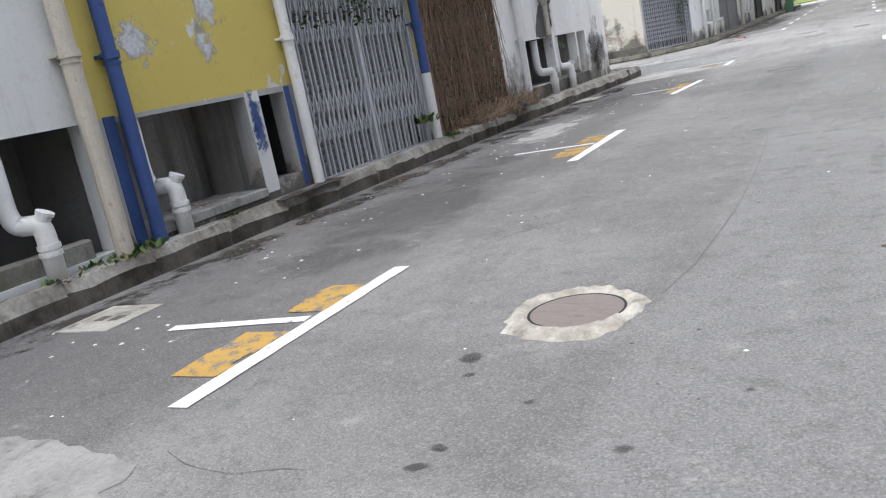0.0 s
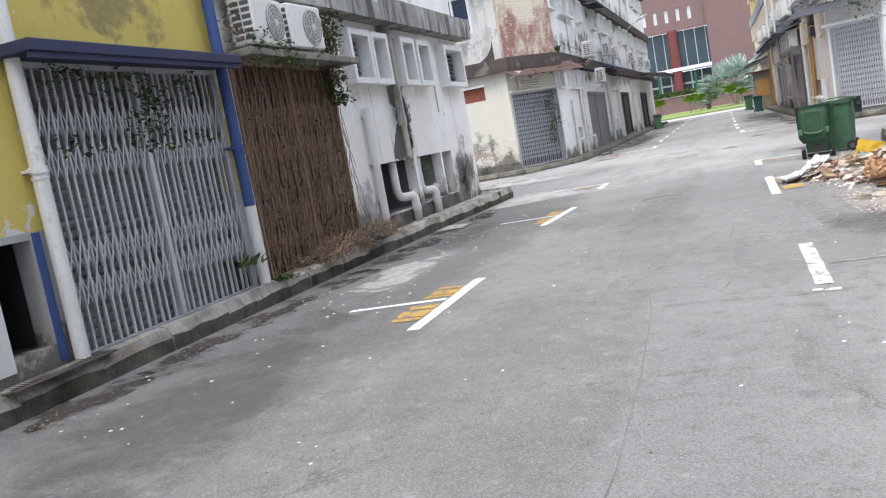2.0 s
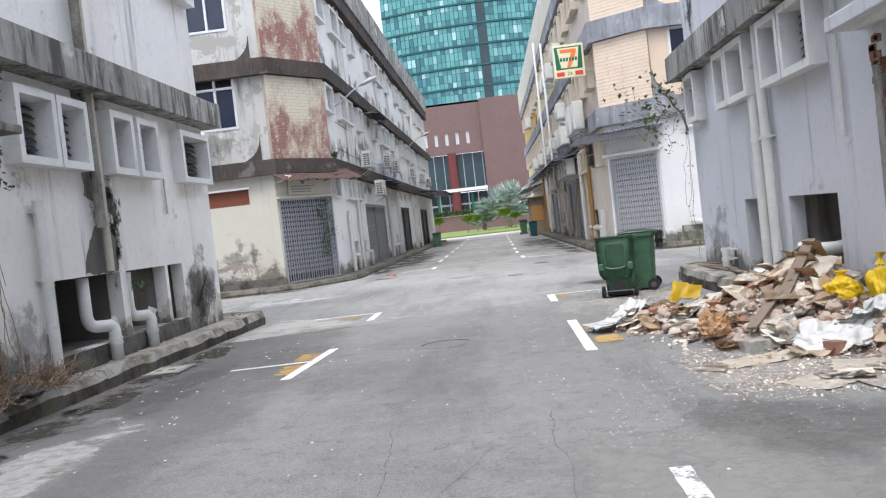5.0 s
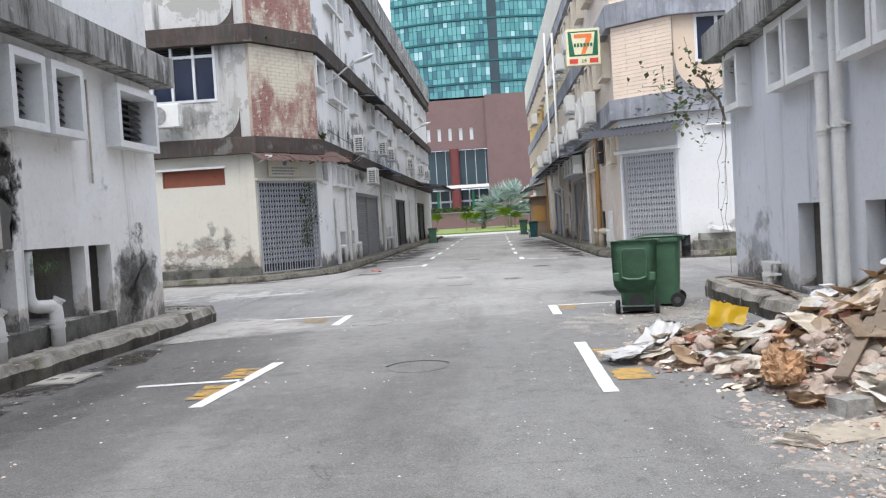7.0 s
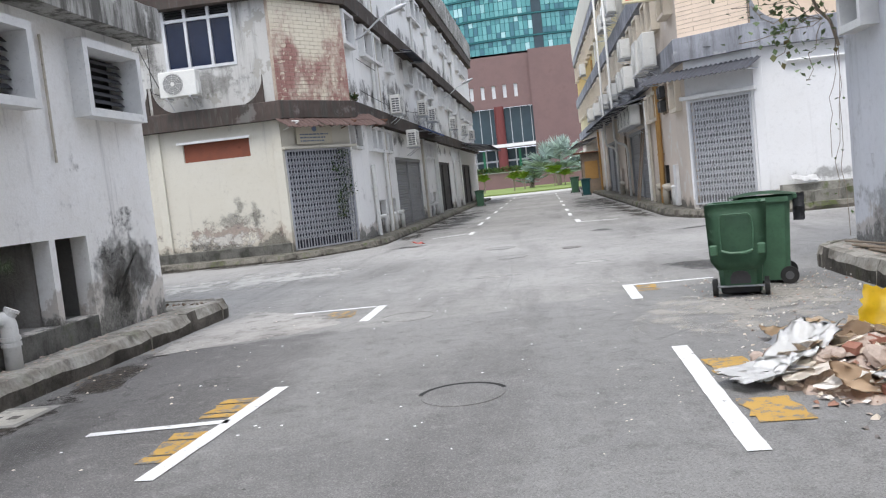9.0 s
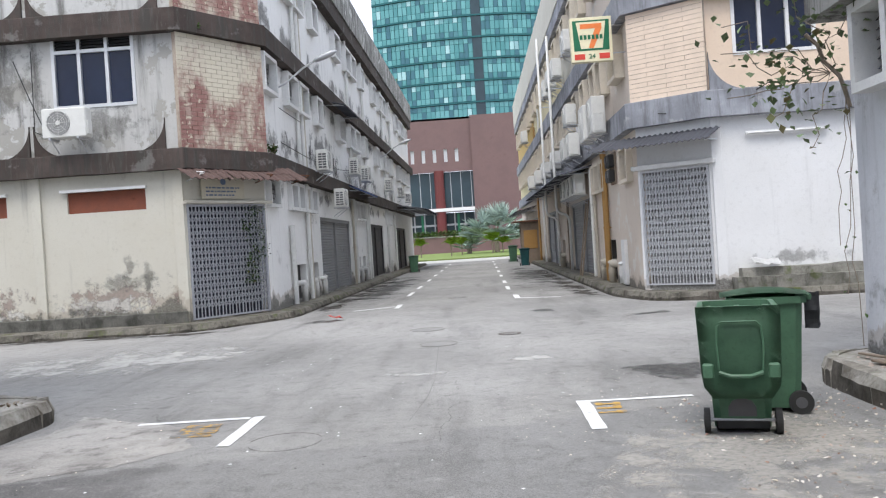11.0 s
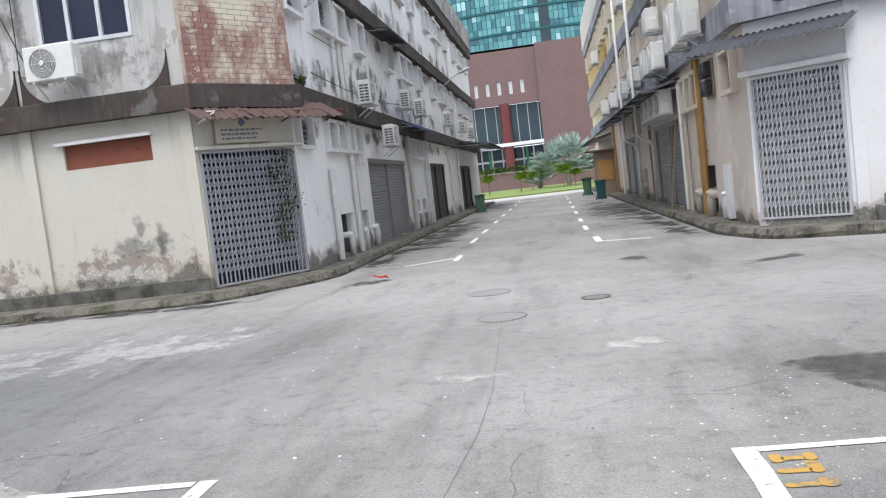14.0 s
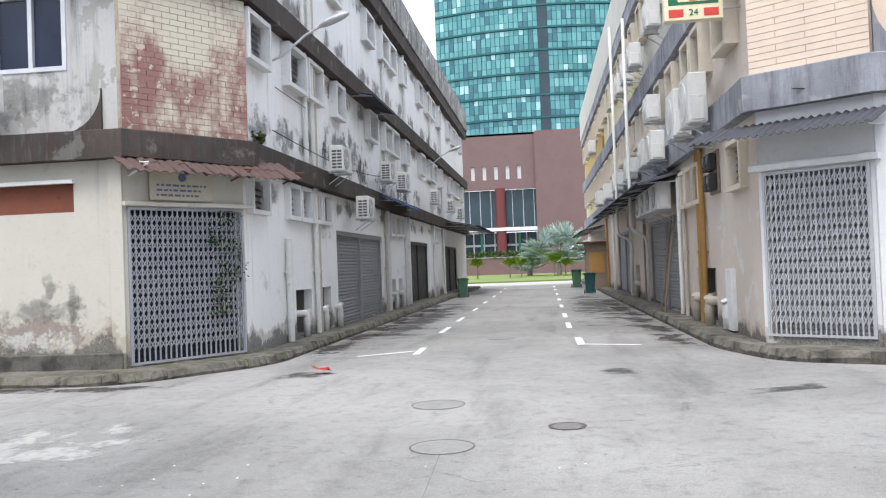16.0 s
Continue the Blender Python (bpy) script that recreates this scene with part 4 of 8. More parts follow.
for ya, yb, ma, mb in ((32.35, 39.0, M_BEIGE, M_BEIGE), (39.0, 46.5, M_CLEANWHITE, M_CREAM), (46.5, 54.0, M_BLUEWHITE, M_PALEYEL), (54.0, 62.0, M_OCHRE, M_PALEYEL), (62.0, 80.0, M_PALEYEL, M_OCHRE)):
    ua, ub = ew(yb, ya)
    wall(E, fEw, (max(0, ua), min(fEw.len, ub)), (3.95, 6.9), ma, [hole(u, (5.3, 6.35), 0.04) for u in e_up if ua <= u[0] and u[1] <= ub], "upper_wall")
    wall(E, fEw, (max(0, ua), min(fEw.len, ub)), (6.9, 11.2), mb, [hole(u, (8.4, 9.5), 0.04) for u in e_up if ua <= u[0] and u[1] <= ub], "upper_wall")
part("roof", bx(4.8, 34, 33, 80, 11.0, 11.2), M_CONC, E)
part("wall", bx(4.7, 34, 79.8, 80, 0, 11.0), M_BEIGE, E)
for u in e_low:
    louvre_window(E, fEw, u, (2.75, 3.65), M_FRAMEB, 0.16, step=0.12)
for u in e_up:
    louvre_window(E, fEw, u, (5.3, 6.35), M_FRAMEB, 0.25, step=0.12)
    louvre_window(E, fEw, u, (8.4, 9.5), M_FRAMEB, 0.25, step=0.12)
for u in e_open:
    recess(E, fEw, u, (0.2, 1.35), 0.8)
for z0, z1, out, mat in ((3.92, 4.5, 0.22, M_BLUEBAND), (6.55, 7.2, 0.22, M_BLUEBAND), (9.9, 10.45, 0.22, M_BLUEBAND), (10.45, 12.3, 0.24, M_CREAM)):
    a = -fEc.m.to_euler().z
    tg = math.tan((math.pi / 2 - a) / 2)
    ts = math.tan(a / 2)
    ledge(E, fEw, (0, fEw.len + out * tg), (z0, z1), out, mat, label="blue-grey concrete ledge with stains")
    ledge(E, fEc, (-out * tg, fEc.len + out * ts), (z0 + 0.002, z1 + 0.002), out - 0.002, mat, label="blue-grey concrete ledge with stains")
    ledge(E, fEs, (-out * ts, fEs.len), (z0, z1), out, mat, label="blue-grey concrete ledge with stains")


# ---- gates and shutters ----
def folding_gate(face, u, z, mat, label, n=26, tiers=((0.0, 1.0),), diamond=0.16, shutter=None, post=True, group=""):
    """A collapsible steel gate: rails, single upright bars, crossing lattice strips, roller shutter behind."""
    w, h = u[1] - u[0], z[1] - z[0]
    ob = thing("folding_gate", face.at(u[0], z[0]), label, "gate", group)
    bm = bmesh.new()
    box(bm, 0, w, -0.03, 0.05, h - 0.05, h)
    box(bm, 0, w, -0.03, 0.05, 0, 0.035)
    box(bm, 0, 0.04, -0.03, 0.05, 0.035, h - 0.05)
    box(bm, w - 0.04, w, -0.03, 0.05, 0.035, h - 0.05)
    part("rail", bm, mat, ob)
    bm = bmesh.new()
    box(bm, -0.011, 0.011, -0.012, 0.012, 0.035, h - 0.05)
    me = bpy.data.meshes.new("bar")
    bm.to_mesh(me)
    bm.free()
    me.materials.append(mat)
    xs = [0.05 + (w - 0.1) * i / n for i in range(n + 1)]
    for i, x in enumerate(xs):
        linked("bar", me, ob, Matrix.Translation((x, 0.012 * (i % 2), 0)))
    if post:
        part("meeting_post", bx(w / 2 - 0.03, w / 2 + 0.03, -0.03, 0.03, 0.036, h - 0.051), mat, ob)
    bm = bmesh.new()
    for t0, t1 in tiers:
        za, zb = t0 * (h - 0.1) + 0.05, t1 * (h - 0.1) + 0.05
        rows = max(1, round((zb - za) / diamond))
        for i in range(n):
            for r in range(rows):
                a, b = za + (zb - za) * r / rows, za + (zb - za) * (r + 1) / rows
                for s in (0, 1):
                    p, q = ((xs[i], a), (xs[i + 1], b)) if s else ((xs[i], b), (xs[i + 1], a))
                    d = Vector((q[0] - p[0], 0, q[1] - p[1]))
                    o = Vector((-d.z, 0, d.x)).normalized() * 0.008
                    yy = -0.018 if s else 0.018
                    f = [Vector((p[0], yy, p[1])) - o, Vector((q[0], yy, q[1])) - o, Vector((q[0], yy, q[1])) + o, Vector((p[0], yy, p[1])) + o]
                    v0 = [bm.verts.new(c) for c in f]
                    v1 = [bm.verts.new(c + Vector((0, 0.006, 0))) for c in f]
                    bm.faces.new(v0)
                    for k in range(4):
                        bm.faces.new((v0[k], v0[(k + 1) % 4], v1[(k + 1) % 4], v1[k]))
    tagged(part("lattice", bm, mat, ob), kind="stuff")
    if shutter:
        roller(ob, (0, w), (0, h), 0.16, shutter)
    return ob


def roller(ob, u, z, back, mat, step=0.09):
    """A roller shutter curtain of rounded slats."""
    bm = bmesh.new()
    n = int((z[1] - z[0]) / step)
    rows = []
    for i in range(n):
        a = z[0] + (z[1] - z[0]) * i / n
        for k, yy in ((0.0, 0.022), (0.25, 0.004), (0.6, 0.0), (0.9, 0.012)):
            rows.append([bm.verts.new((x, back + yy, a + k * (z[1] - z[0]) / n)) for x in u])
    rows.append([bm.verts.new((x, back + 0.02, z[1])) for x in u])
    for a, b in zip(rows, rows[1:]):
        bm.faces.new((a[0], a[1], b[1], b[0]))
    return part("roller_shutter", bm, mat, ob, smooth=False)


TIERS3 = ((0.16, 0.42), (0.62, 0.9))
folding_gate(fB, g1, (0.2, 2.72), M_STEEL, "grey painted folding steel gate before a roller shutter", 26, TIERS3, 0.32, M_BACKSHUT)
folding_gate(fC, g2, (0.2, 2.85), M_RUSTGATE, "rusted brown folding steel gate overgrown with dry creeper", 30, ((0.1, 0.4), (0.55, 0.9)), 0.36, M_DARKSHUT)
folding_gate(fDc, gd, (0.18, 2.78), M_GATED, "grey folding steel gate across the corner shop's entrance", 22, ((0.08, 0.98),), 0.15, M_SHUTBACK, False)
folding_gate(fEc, ge, (0.28, 2.92), M_STEELB, "pale grey folding steel gate across the shop's corner", 20, ((0.05, 0.98),), 0.17, M_SHUTTER, False)


def shop_shutter(face, u, z, mat, label, leaves=2):
    ob = thing("shop_shutter", face.at(u[0], z[0]), label, "shutter", "shop shutters")
    w, h = u[1] - u[0], z[1] - z[0]
    for i in range(leaves):
        roller(ob, (w * i / leaves + 0.06, w * (i + 1) / leaves - 0.06), (0, h), 0.12, mat)
    for i in range(leaves + 1):
        part("guide_post", bx(w * i / leaves - 0.06, w * i / leaves + 0.06, 0.06, 0.17, 0, h - 0.125), mat, ob)
    part("head_box", bx(0, w, 0.03, 0.18, h - 0.12, h), mat, ob)
    return ob


# shutters past the first carry their shade in a darker material
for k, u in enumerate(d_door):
    shop_shutter(fDe, u, (0.16, 2.65), M_SHUTTER if k == 0 else M_DARKSHUT, "grey closed roller shutter" if k == 0 else "closed roller shutter coloured dark for shade")
for k, u in enumerate(e_door):
    shop_shutter(fEw, u, (0.18, 2.75), M_SHUTTER, "grey closed roller shutter", 2)


# ---- air conditioners ----
def ac_unit(m, label, w=0.8, h=0.56, d=0.3, bracket=True, group="outdoor air conditioners", side=-0.12, cowl=None):
    ob = thing("air_conditioner", m, label, "air conditioner", group)
    part("casing", bx(-w / 2, w / 2, -d, 0, 0, h, 0.02), M_ACW, ob)
    bm = bmesh.new()
    cx, r = w * side, min(h, w) * 0.41
    cyl(bm, (cx, -d + 0.004, h / 2), (cx, -d - 0.012, h / 2), r, n=28)
    part("fan_opening", bm, cowl or M_FAN, ob)
    bm = bmesh.new()
    for k in range(1, 6):
        rr = r * k / 5.2
        pts = [(cx + rr * math.cos(a), -d - 0.018, h / 2 + rr * math.sin(a)) for a in [6.2832 * i / 20 for i in range(21)]]
        for p, q in zip(pts, pts[1:]):
            cyl(bm, p, q, 0.0035, n=4, caps=False)
    for k in range(8):
        a = 6.2832 * k / 8
        cyl(bm, (cx, -d - 0.018, h / 2), (cx + r * math.cos(a), -d - 0.018, h / 2 + r * math.sin(a)), 0.004, n=4, caps=False)
    cyl(bm, (cx, -d - 0.014, h / 2), (cx, -d - 0.03, h / 2), r * 0.17, n=12)
    part("fan_guard", bm, M_ACW, ob)
    bm = bmesh.new()
    for k in range(6):
        for i in range(2):
            box(bm, -w / 2 - 0.004, -w / 2 + 0.004, -d + 0.03 + i * 0.13, -d + 0.14 + i * 0.13, 0.06 + k * 0.078, 0.11 + k * 0.078)
    part("side_vent", bm, M_ACG, ob)
    part("side_cover", bx(w / 2 - 0.002, w / 2 + 0.03, -d + 0.05, -0.06, 0.05, h * 0.55, 0.01), M_ACW, ob)
    if bracket:
        for s in (-1, 1):
            bm = bmesh.new()
            box(bm, s * w * 0.32 - 0.02, s * w * 0.32 + 0.02, -d - 0.04, 0.06, -0.04, 0)
            cyl(bm, (s * w * 0.32, -d, -0.03), (s * w * 0.32, 0.06, -0.3), 0.012, n=6)
            part("bracket", bm, M_STEEL, ob)
    return ob


for a, b, tilt in ((11.32, 2.92, 4), (12.3, 2.93, -3)):
    u = fC.u(a, a + 0.82)
    ac_unit(fC.at(sum(u) / 2, b + 0.05, 0.1) @ Matrix.Rotation(radians(tilt), 4, "Z"), "weathered white outdoor air conditioner on the ledge over a gate", 0.82, 0.56, 0.32, False, side=0.17)
ac_unit(fDs.at(sum(dx(-8.55, -7.45)) / 2, 4.36, 0.32), "white outdoor air conditioner hung below a window", 0.98, 0.64)
for y, z in ((38.2, 4.0), (44.2, 4.35), (47.0, 4.3), (55.0, 4.4), (40.8, 2.98), (61.0, 4.4), (65.5, 4.3)):
    u = fDe.u(y, y)[0]
    ac_unit(fDe.at(u, z, 0.35), "white outdoor air conditioner on a wall bracket", 0.9, 0.62, 0.34)
for y, z, w, h in ((34.9, 4.15, 0.95, 0.95), (36.6, 4.15, 0.95, 1.0), (40.2, 4.1, 0.85, 0.75), (42.0, 4.15, 0.85, 0.75), (40.6, 5.2, 0.85, 0.65), (46.0, 4.2, 0.85, 0.7), (50.5, 4.2, 0.9, 0.7), (55, 4.2, 0.9, 0.7), (44.0, 7.4, 0.9, 0.7), (46.0, 7.4, 0.9, 0.7), (48.0, 7.4, 0.9, 0.7), (40.0, 7.45, 0.9, 0.7), (60, 4.3, 0.9, 0.7), (64, 7.4, 0.9, 0.7)):
    u = fEw.u(y, y)[0]
    ac_unit(fEw.at(u, z, 0.32), "white outdoor air conditioner stacked on the shop wall", w, h, 0.36, cowl=M_ACW)
for y in (40.4, 41.6, 42.8, 44.0):
    ac_unit(fEw.at(fEw.u(y, y)[0], 2.85, 0.2), "grimy white outdoor air conditioner over a shutter", 0.95, 0.68, 0.36)


# ---- pipes ----
def drain_pipe(face, u, z, r, mat, label, out=None, rings=(), name="drain_pipe", split=None):
    out = r + 0.03 if out is None else out
    ob = thing(name, face.at(u, 0, out), label, "pipe", "wall pipes")
    bm = bmesh.new()
    cyl(bm, (0, 0, z[0]), (0, 0, split[0] if split else z[1]), r, n=16, caps=True)
    part("pipe", bm, split[1] if split else mat, ob, smooth=False)
    if split:
        bm = bmesh.new()
        cyl(bm, (0, 0, split[0]), (0, 0, z[1]), r, n=16)
        part("pipe", bm, mat, ob, split[2])
    for k in rings:
        bm = bmesh.new()
        cyl(bm, (0, 0, k - 0.03), (0, 0, k + 0.03), r * 1.22, n=16)
        cyl(bm, (0, 0, k - 0.075), (0, 0, k - 0.055), r * 1.14, n=16)
        box(bm, -r * 1.5, r * 1.5, 0, out, k - 0.012, k + 0.012)
        part("collar", bm, mat, ob)
    return ob


def waste_elbow(face, u, label, top=1.3, foot=0.22, side=0.32, r=0.075, out=0.1, deep=0.32, mat=None):
    """A soil pipe that drops in the recess, swings out with an inspection cap and goes into the kerb."""
    mat = mat or M_PVC
    ob = thing("waste_pipe", face.at(u, 0), label, "pipe", "waste pipes")
    bm = bmesh.new()
    pts = [(-side, deep, top), (-side, deep, 0.9)] + bend((-side, deep, 0.86), (-side, deep, 0.7), (-side * 0.6, deep * 0.45, 0.68)) + [(-side * 0.25, -out * 0.4, 0.675)]
    pts += bend((-side * 0.12, -out * 0.8, 0.675), (0, -out, 0.66), (0, -out, 0.54))
    pts += [(0, -out, foot)]
    tube(bm, pts, r, 14)
    part("pipe", bm, mat, ob, smooth=True)
    for k in (0.5, 0.445):
        bm = bmesh.new()
        cyl(bm, (0, -out, k - 0.018), (0, -out, k + 0.018), r * 1.16, n=18)
        part("collar", bm, mat, ob)
    bm = bmesh.new()
    cyl(bm, (-0.01, -out + 0.01, 0.68), (0.02, -out - 0.025, 0.735), r * 0.8, n=18)
    cyl(bm, (0.02, -out - 0.025, 0.735), (0.028, -out - 0.036, 0.76), r * 0.9, n=18)
    part("inspection_cap", bm, mat, ob, "round screw cap")
    return ob


def fu(f, y):
    return f.u(y, y)[0]


waste_elbow(fA, fu(fA, 4.62), "white plastic waste pipe bent out over the kerb", side=0.1, deep=0.12)
waste_elbow(fB, fu(fB, 5.98), "white plastic waste pipe bent out over the kerb", side=0.12, deep=0.1)
waste_elbow(fC, fu(fC, 16.2), "white plastic waste pipe bent out over the kerb", side=0.24, deep=0.12)
waste_elbow(fC, fu(fC, 17.3), "yellowed white plastic waste pipe bent out over the kerb", side=0.2, deep=0.1)
drain_pipe(fG, fu(fG, 19.5), (0.2, 0.58), 0.062, M_PVC, "short capped white waste pipe stub on the apron", 0.15, rings=(0.55, 0.4), name="waste_pipe")
waste_elbow(fG, fu(fG, 16.2), "white plastic waste pipe bent out behind the rubbish", top=1.3, side=-0.4)
waste_elbow(fG, fu(fG, 12.6), "white plastic waste pipe beside the doorway", top=0.8, side=0.2, deep=-0.05)
for y in (36.3, 37.9, 39.25, 47.2, 48.6, 58.0):
    waste_elbow(fDe, fu(fDe, y), "white plastic waste pipe at the shop wall", side=0.35, foot=0.14)
for y in (36.2, 37.6, 49.3):
    waste_elbow(fEw, fu(fEw, y), "cream plastic waste pipe at the shop wall", side=-0.5, r=0.1, foot=0.16, mat=M_OLDPIPE)
waste_elbow(fEw, fu(fEw, 34.6), "white plastic waste pipe at the shop wall", side=0.1, r=0.08, deep=0.0, top=0.7)
drain_pipe(fA, fu(fA, 5.27), (0.2, 10), 0.075, M_OLDPIPE, "old cream drain pipe with a collar", rings=(1.87, 5.0))
drain_pipe(fB, fu(fB, 5.68), (0.2, 10), 0.062, M_BLUE, "chipped blue drain pipe with a collar", rings=(1.83, 4.4))
drain_pipe(fB, fu(fB, 8.08), (0.2, 10), 0.062, M_PVC, "white drain pipe at the edge of a gate", rings=(1.82, 4.4))
drain_pipe(fB, fu(fB, 10.98), (0.2, 10), 0.065, M_BLUE, "drain pipe painted blue above and white below", 0.12, rings=(1.83,), split=(1.15, M_PVC, "blue painted pipe length"))
drain_pipe(fC, fu(fC, 14.83), (0.2, 2.22), 0.06, M_PVC, "white plastic vent pipe with an open top", rings=(1.35, 2.1))
drain_pipe(fC, fu(fC, 16.12), (1.9, 10.2), 0.06, M_MOSSY, "old stained drain pipe running down the wall", 0.14, rings=(3.6, 5.6, 8.0))
drain_pipe(fC, fu(fC, 16.3), (1.35, 10.2), 0.05, M_OLDPIPE, "thin cement-coated drain pipe on the wall", 0.1, rings=(2.0, 6.4))
drain_pipe(fC, fu(fC, 18.5), (2.1, 3.4), 0.014, M_OLDPIPE, "thin cable conduit on the white wall", 0.03)
drain_pipe(fG, fu(fG, 17.62), (0.2, 10.2), 0.065, M_PVC, "white drain pipe running up the pale wall", 0.1, rings=(2.12, 6.0))
drain_pipe(fG, fu(fG, 17.22), (0.2, 10.2), 0.065, M_PVC, "white drain pipe running up the pale wall", 0.1, rings=(2.12, 6.0))
drain_pipe(fG, fu(fG, 15.0), (1.9, 3.6), 0.022, M_PVC, "thin grey conduit on the pale wall", 0.04)
for y, z, r in ((35.2, (0.15, 2.3), 0.07), (37.3, (0.15, 10.5), 0.06), (37.55, (0.15, 10.5), 0.05), (36.75, (4.0, 10.4), 0.06), (45.7, (0.15, 3.5), 0.05), (46.1, (0.15, 10.4), 0.06), (49.5, (0.15, 3.5), 0.06), (50.2, (0.15, 10.4), 0.06), (57.2, (0.15, 10.4), 0.06), (60.8, (0.15, 10.4), 0.06)):
    drain_pipe(fDe, fu(fDe, y), z, r, M_PVC if r > 0.055 else M_OLDPIPE, "pale drain pipe on the mouldy shop wall", rings=(1.6,) if z[0] < 1 else ())
for y, z, r, mat in ((36.95, (0.18, 3.9), 0.06, M_YPIPE), (36.6, (0.18, 3.9), 0.06, M_YPIPE), (38.9, (0.18, 3.6), 0.05, M_OLDPIPE), (39.6, (0.18, 3.6), 0.05, M_PVC), (46.5, (0.18, 3.9), 0.05, M_WOOD), (50.6, (0.18, 9.5), 0.06, M_PVC), (58.0, (0.18, 8.5), 0.06, M_PVC), (61.5, (0.18, 8.0), 0.06, M_YPIPE)):
    drain_pipe(fEw, fu(fEw, y), z, r, mat, "ochre drain pipe at the shop corner" if mat is M_YPIPE else "pale drain pipe on the beige shop wall", rings=(1.7,))
M_BLACKDAMP = decal("black_damp_stain", (0.06, 0.056, 0.05), 0.9, 0.92, 3.0)
M_SOOT = decal("soft_soot_stain", (0.13, 0.125, 0.115), 0.9, 0.55, 2.2)
M_PEEL = decal("bare_white_peeled_paint", (0.66, 0.68, 0.7), 0.85, 1.0, 4.0)
M_BLUEFLAKE = decal("flaking_blue_paint", (0.05, 0.1, 0.28), 0.7, 1.0, 6.0)
M_GREENDAMP = decal("green_mould_stain", (0.09, 0.13, 0.06), 0.9, 0.8, 3.5)
M_BLACKDAMP2 = decal("black_wet_patch", (0.05, 0.046, 0.04), 0.85, 0.95, 5.0)
M_GREYDAMP = decal("grey_mould_stain", (0.2, 0.195, 0.18), 0.9, 0.42, 2.6)


def stain(bld, face, y0, y1, z, mat, d=-0.004):
    u = face.u(y0, y1)
    bm = bmesh.new()
    bm.faces.new([bm.verts.new(c) for c in ((u[0], d, z[0]), (u[1], d, z[0]), (u[1], d, z[1]), (u[0], d, z[1]))])
    return part("stain", bm, mat, bld, "ragged damp stain", m=face.m)


stain(C, fC, 16.0, 17.0, (1.2, 3.7), M_BLACKDAMP)
stain(C, fC, 16.2, 16.95, (1.0, 2.7), M_BLACKDAMP)
stain(C, fC, 16.1, 16.9, (1.2, 2.3), M_BLACKDAMP2)
stain(C, fC, 16.25, 16.8, (2.9, 3.9), M_BLACKDAMP2)


def wall_patch(bld, face, pts, mat, label):
    """A ragged patch where the render has fallen off, given by points along the wall and up."""
    bm = bmesh.new()
    vs = []
    for (a0, b0), (a1, b1) in zip(pts, pts[1:] + pts[:1]):
        n = max(1, int(math.hypot(a1 - a0, b1 - b0) / 0.06))
        for i in range(n):
            a, b = a0 + (a1 - a0) * i / n, b0 + (b1 - b0) * i / n
            a += 0.05 * noise.noise((a * 6, b * 6, 1)) + rnd.uniform(-0.015, 0.015)
            b += 0.05 * noise.noise((a * 6, b * 6, 5)) + rnd.uniform(-0.015, 0.015)
            vs.append(bm.verts.new((a - face.p.y, -0.006, b)))
    bm.faces.new(vs)
    bmesh.ops.triangulate(bm, faces=bm.faces)
    return part("broken_render", bm, mat, bld, label, m=face.m)


# flat dark patch: the hollow's shade and black damp put into colour
wall_patch(C, fC, [(15.85, 1.33), (16.7, 1.33), (16.74, 1.75), (16.55, 1.92), (16.36, 1.98), (16.12, 1.85), (15.95, 1.6)], M_DARKIN, "blackened hollow where render fell off round the pipes")
wall_patch(C, fC, [(16.02, 2.3), (16.4, 2.2), (16.42, 3.0), (16.36, 3.6), (16.02, 3.6), (16.08, 3.0)], M_MOSSY, "mossy damp strip behind the drain pipes")
stain(C, fC, 18.9, 20.5, (0.1, 1.6), M_BLACKDAMP)
stain(C, fC, 18.6, 20.5, (0.1, 1.5), M_GREYDAMP)
stain(C, fC, 14.0, 15.0, (0.1, 1.3), M_GREYDAMP)
stain(C, fC, 16.2, 17.0, (2.6, 4.3), M_BLACKDAMP)
stain(G, fG, 19.3, 21.4, (0.1, 1.3), M_GREYDAMP)
stain(G, fG, 17.0, 19.5, (4.3, 6.0), M_GREYDAMP)
stain(G, fG, 20.3, 21.3, (4.1, 6.8), M_BLACKDAMP)
M_SALT = decal("white_salt_crust", (0.74, 0.72, 0.67), 0.95, 0.8, 4.5)
M_PINKBARE = decal("bare_pink_render", (0.44, 0.36, 0.32), 0.95, 0.7, 3.2)
for xa, xb, za, zb, mt, dd in ((-9.0, -5.9, 0.45, 1.2, M_PINKBARE, 4), (-8.8, -6.0, 0.38, 0.85, M_SALT, 5), (-8.7, -7.5, 0.38, 0.66, M_GREYDAMP, 6), (-12.2, -9.2, 0.35, 1.25, M_PINKBARE, 4), (-11.8, -9.3, 0.3, 0.7, M_SALT, 5), (-7.2, -6.85, 0.9, 1.9, M_GREYDAMP, 6), (-6.75, -6.5, 0.8, 1.7, M_GREYDAMP, 6), (-8.3, -6.0, 0.9, 1.35, M_GREYDAMP, 7)):
    stain(D, fDs, xa, xb, (za, zb), mt, -dd / 1000)
stain(D, fDc, -5.6, -4.4, (0.2, 0.5), M_BLACKDAMP)
stain(D, fDs, -9.1, -6.0, (4.1, 5.2), M_GREYDAMP)
stain(D, fDs, -11.0, -8.4, (4.6, 6.9), M_GREYDAMP)
stain(D, fDe, 37.5, 39.5, (2.4, 4.2), M_SOOT)
stain(D, fDe, 38.0, 44.0, (4.0, 5.6), M_SOOT)
stain(D, fDe, 44.0, 52.0, (2.6, 4.8), M_SOOT)
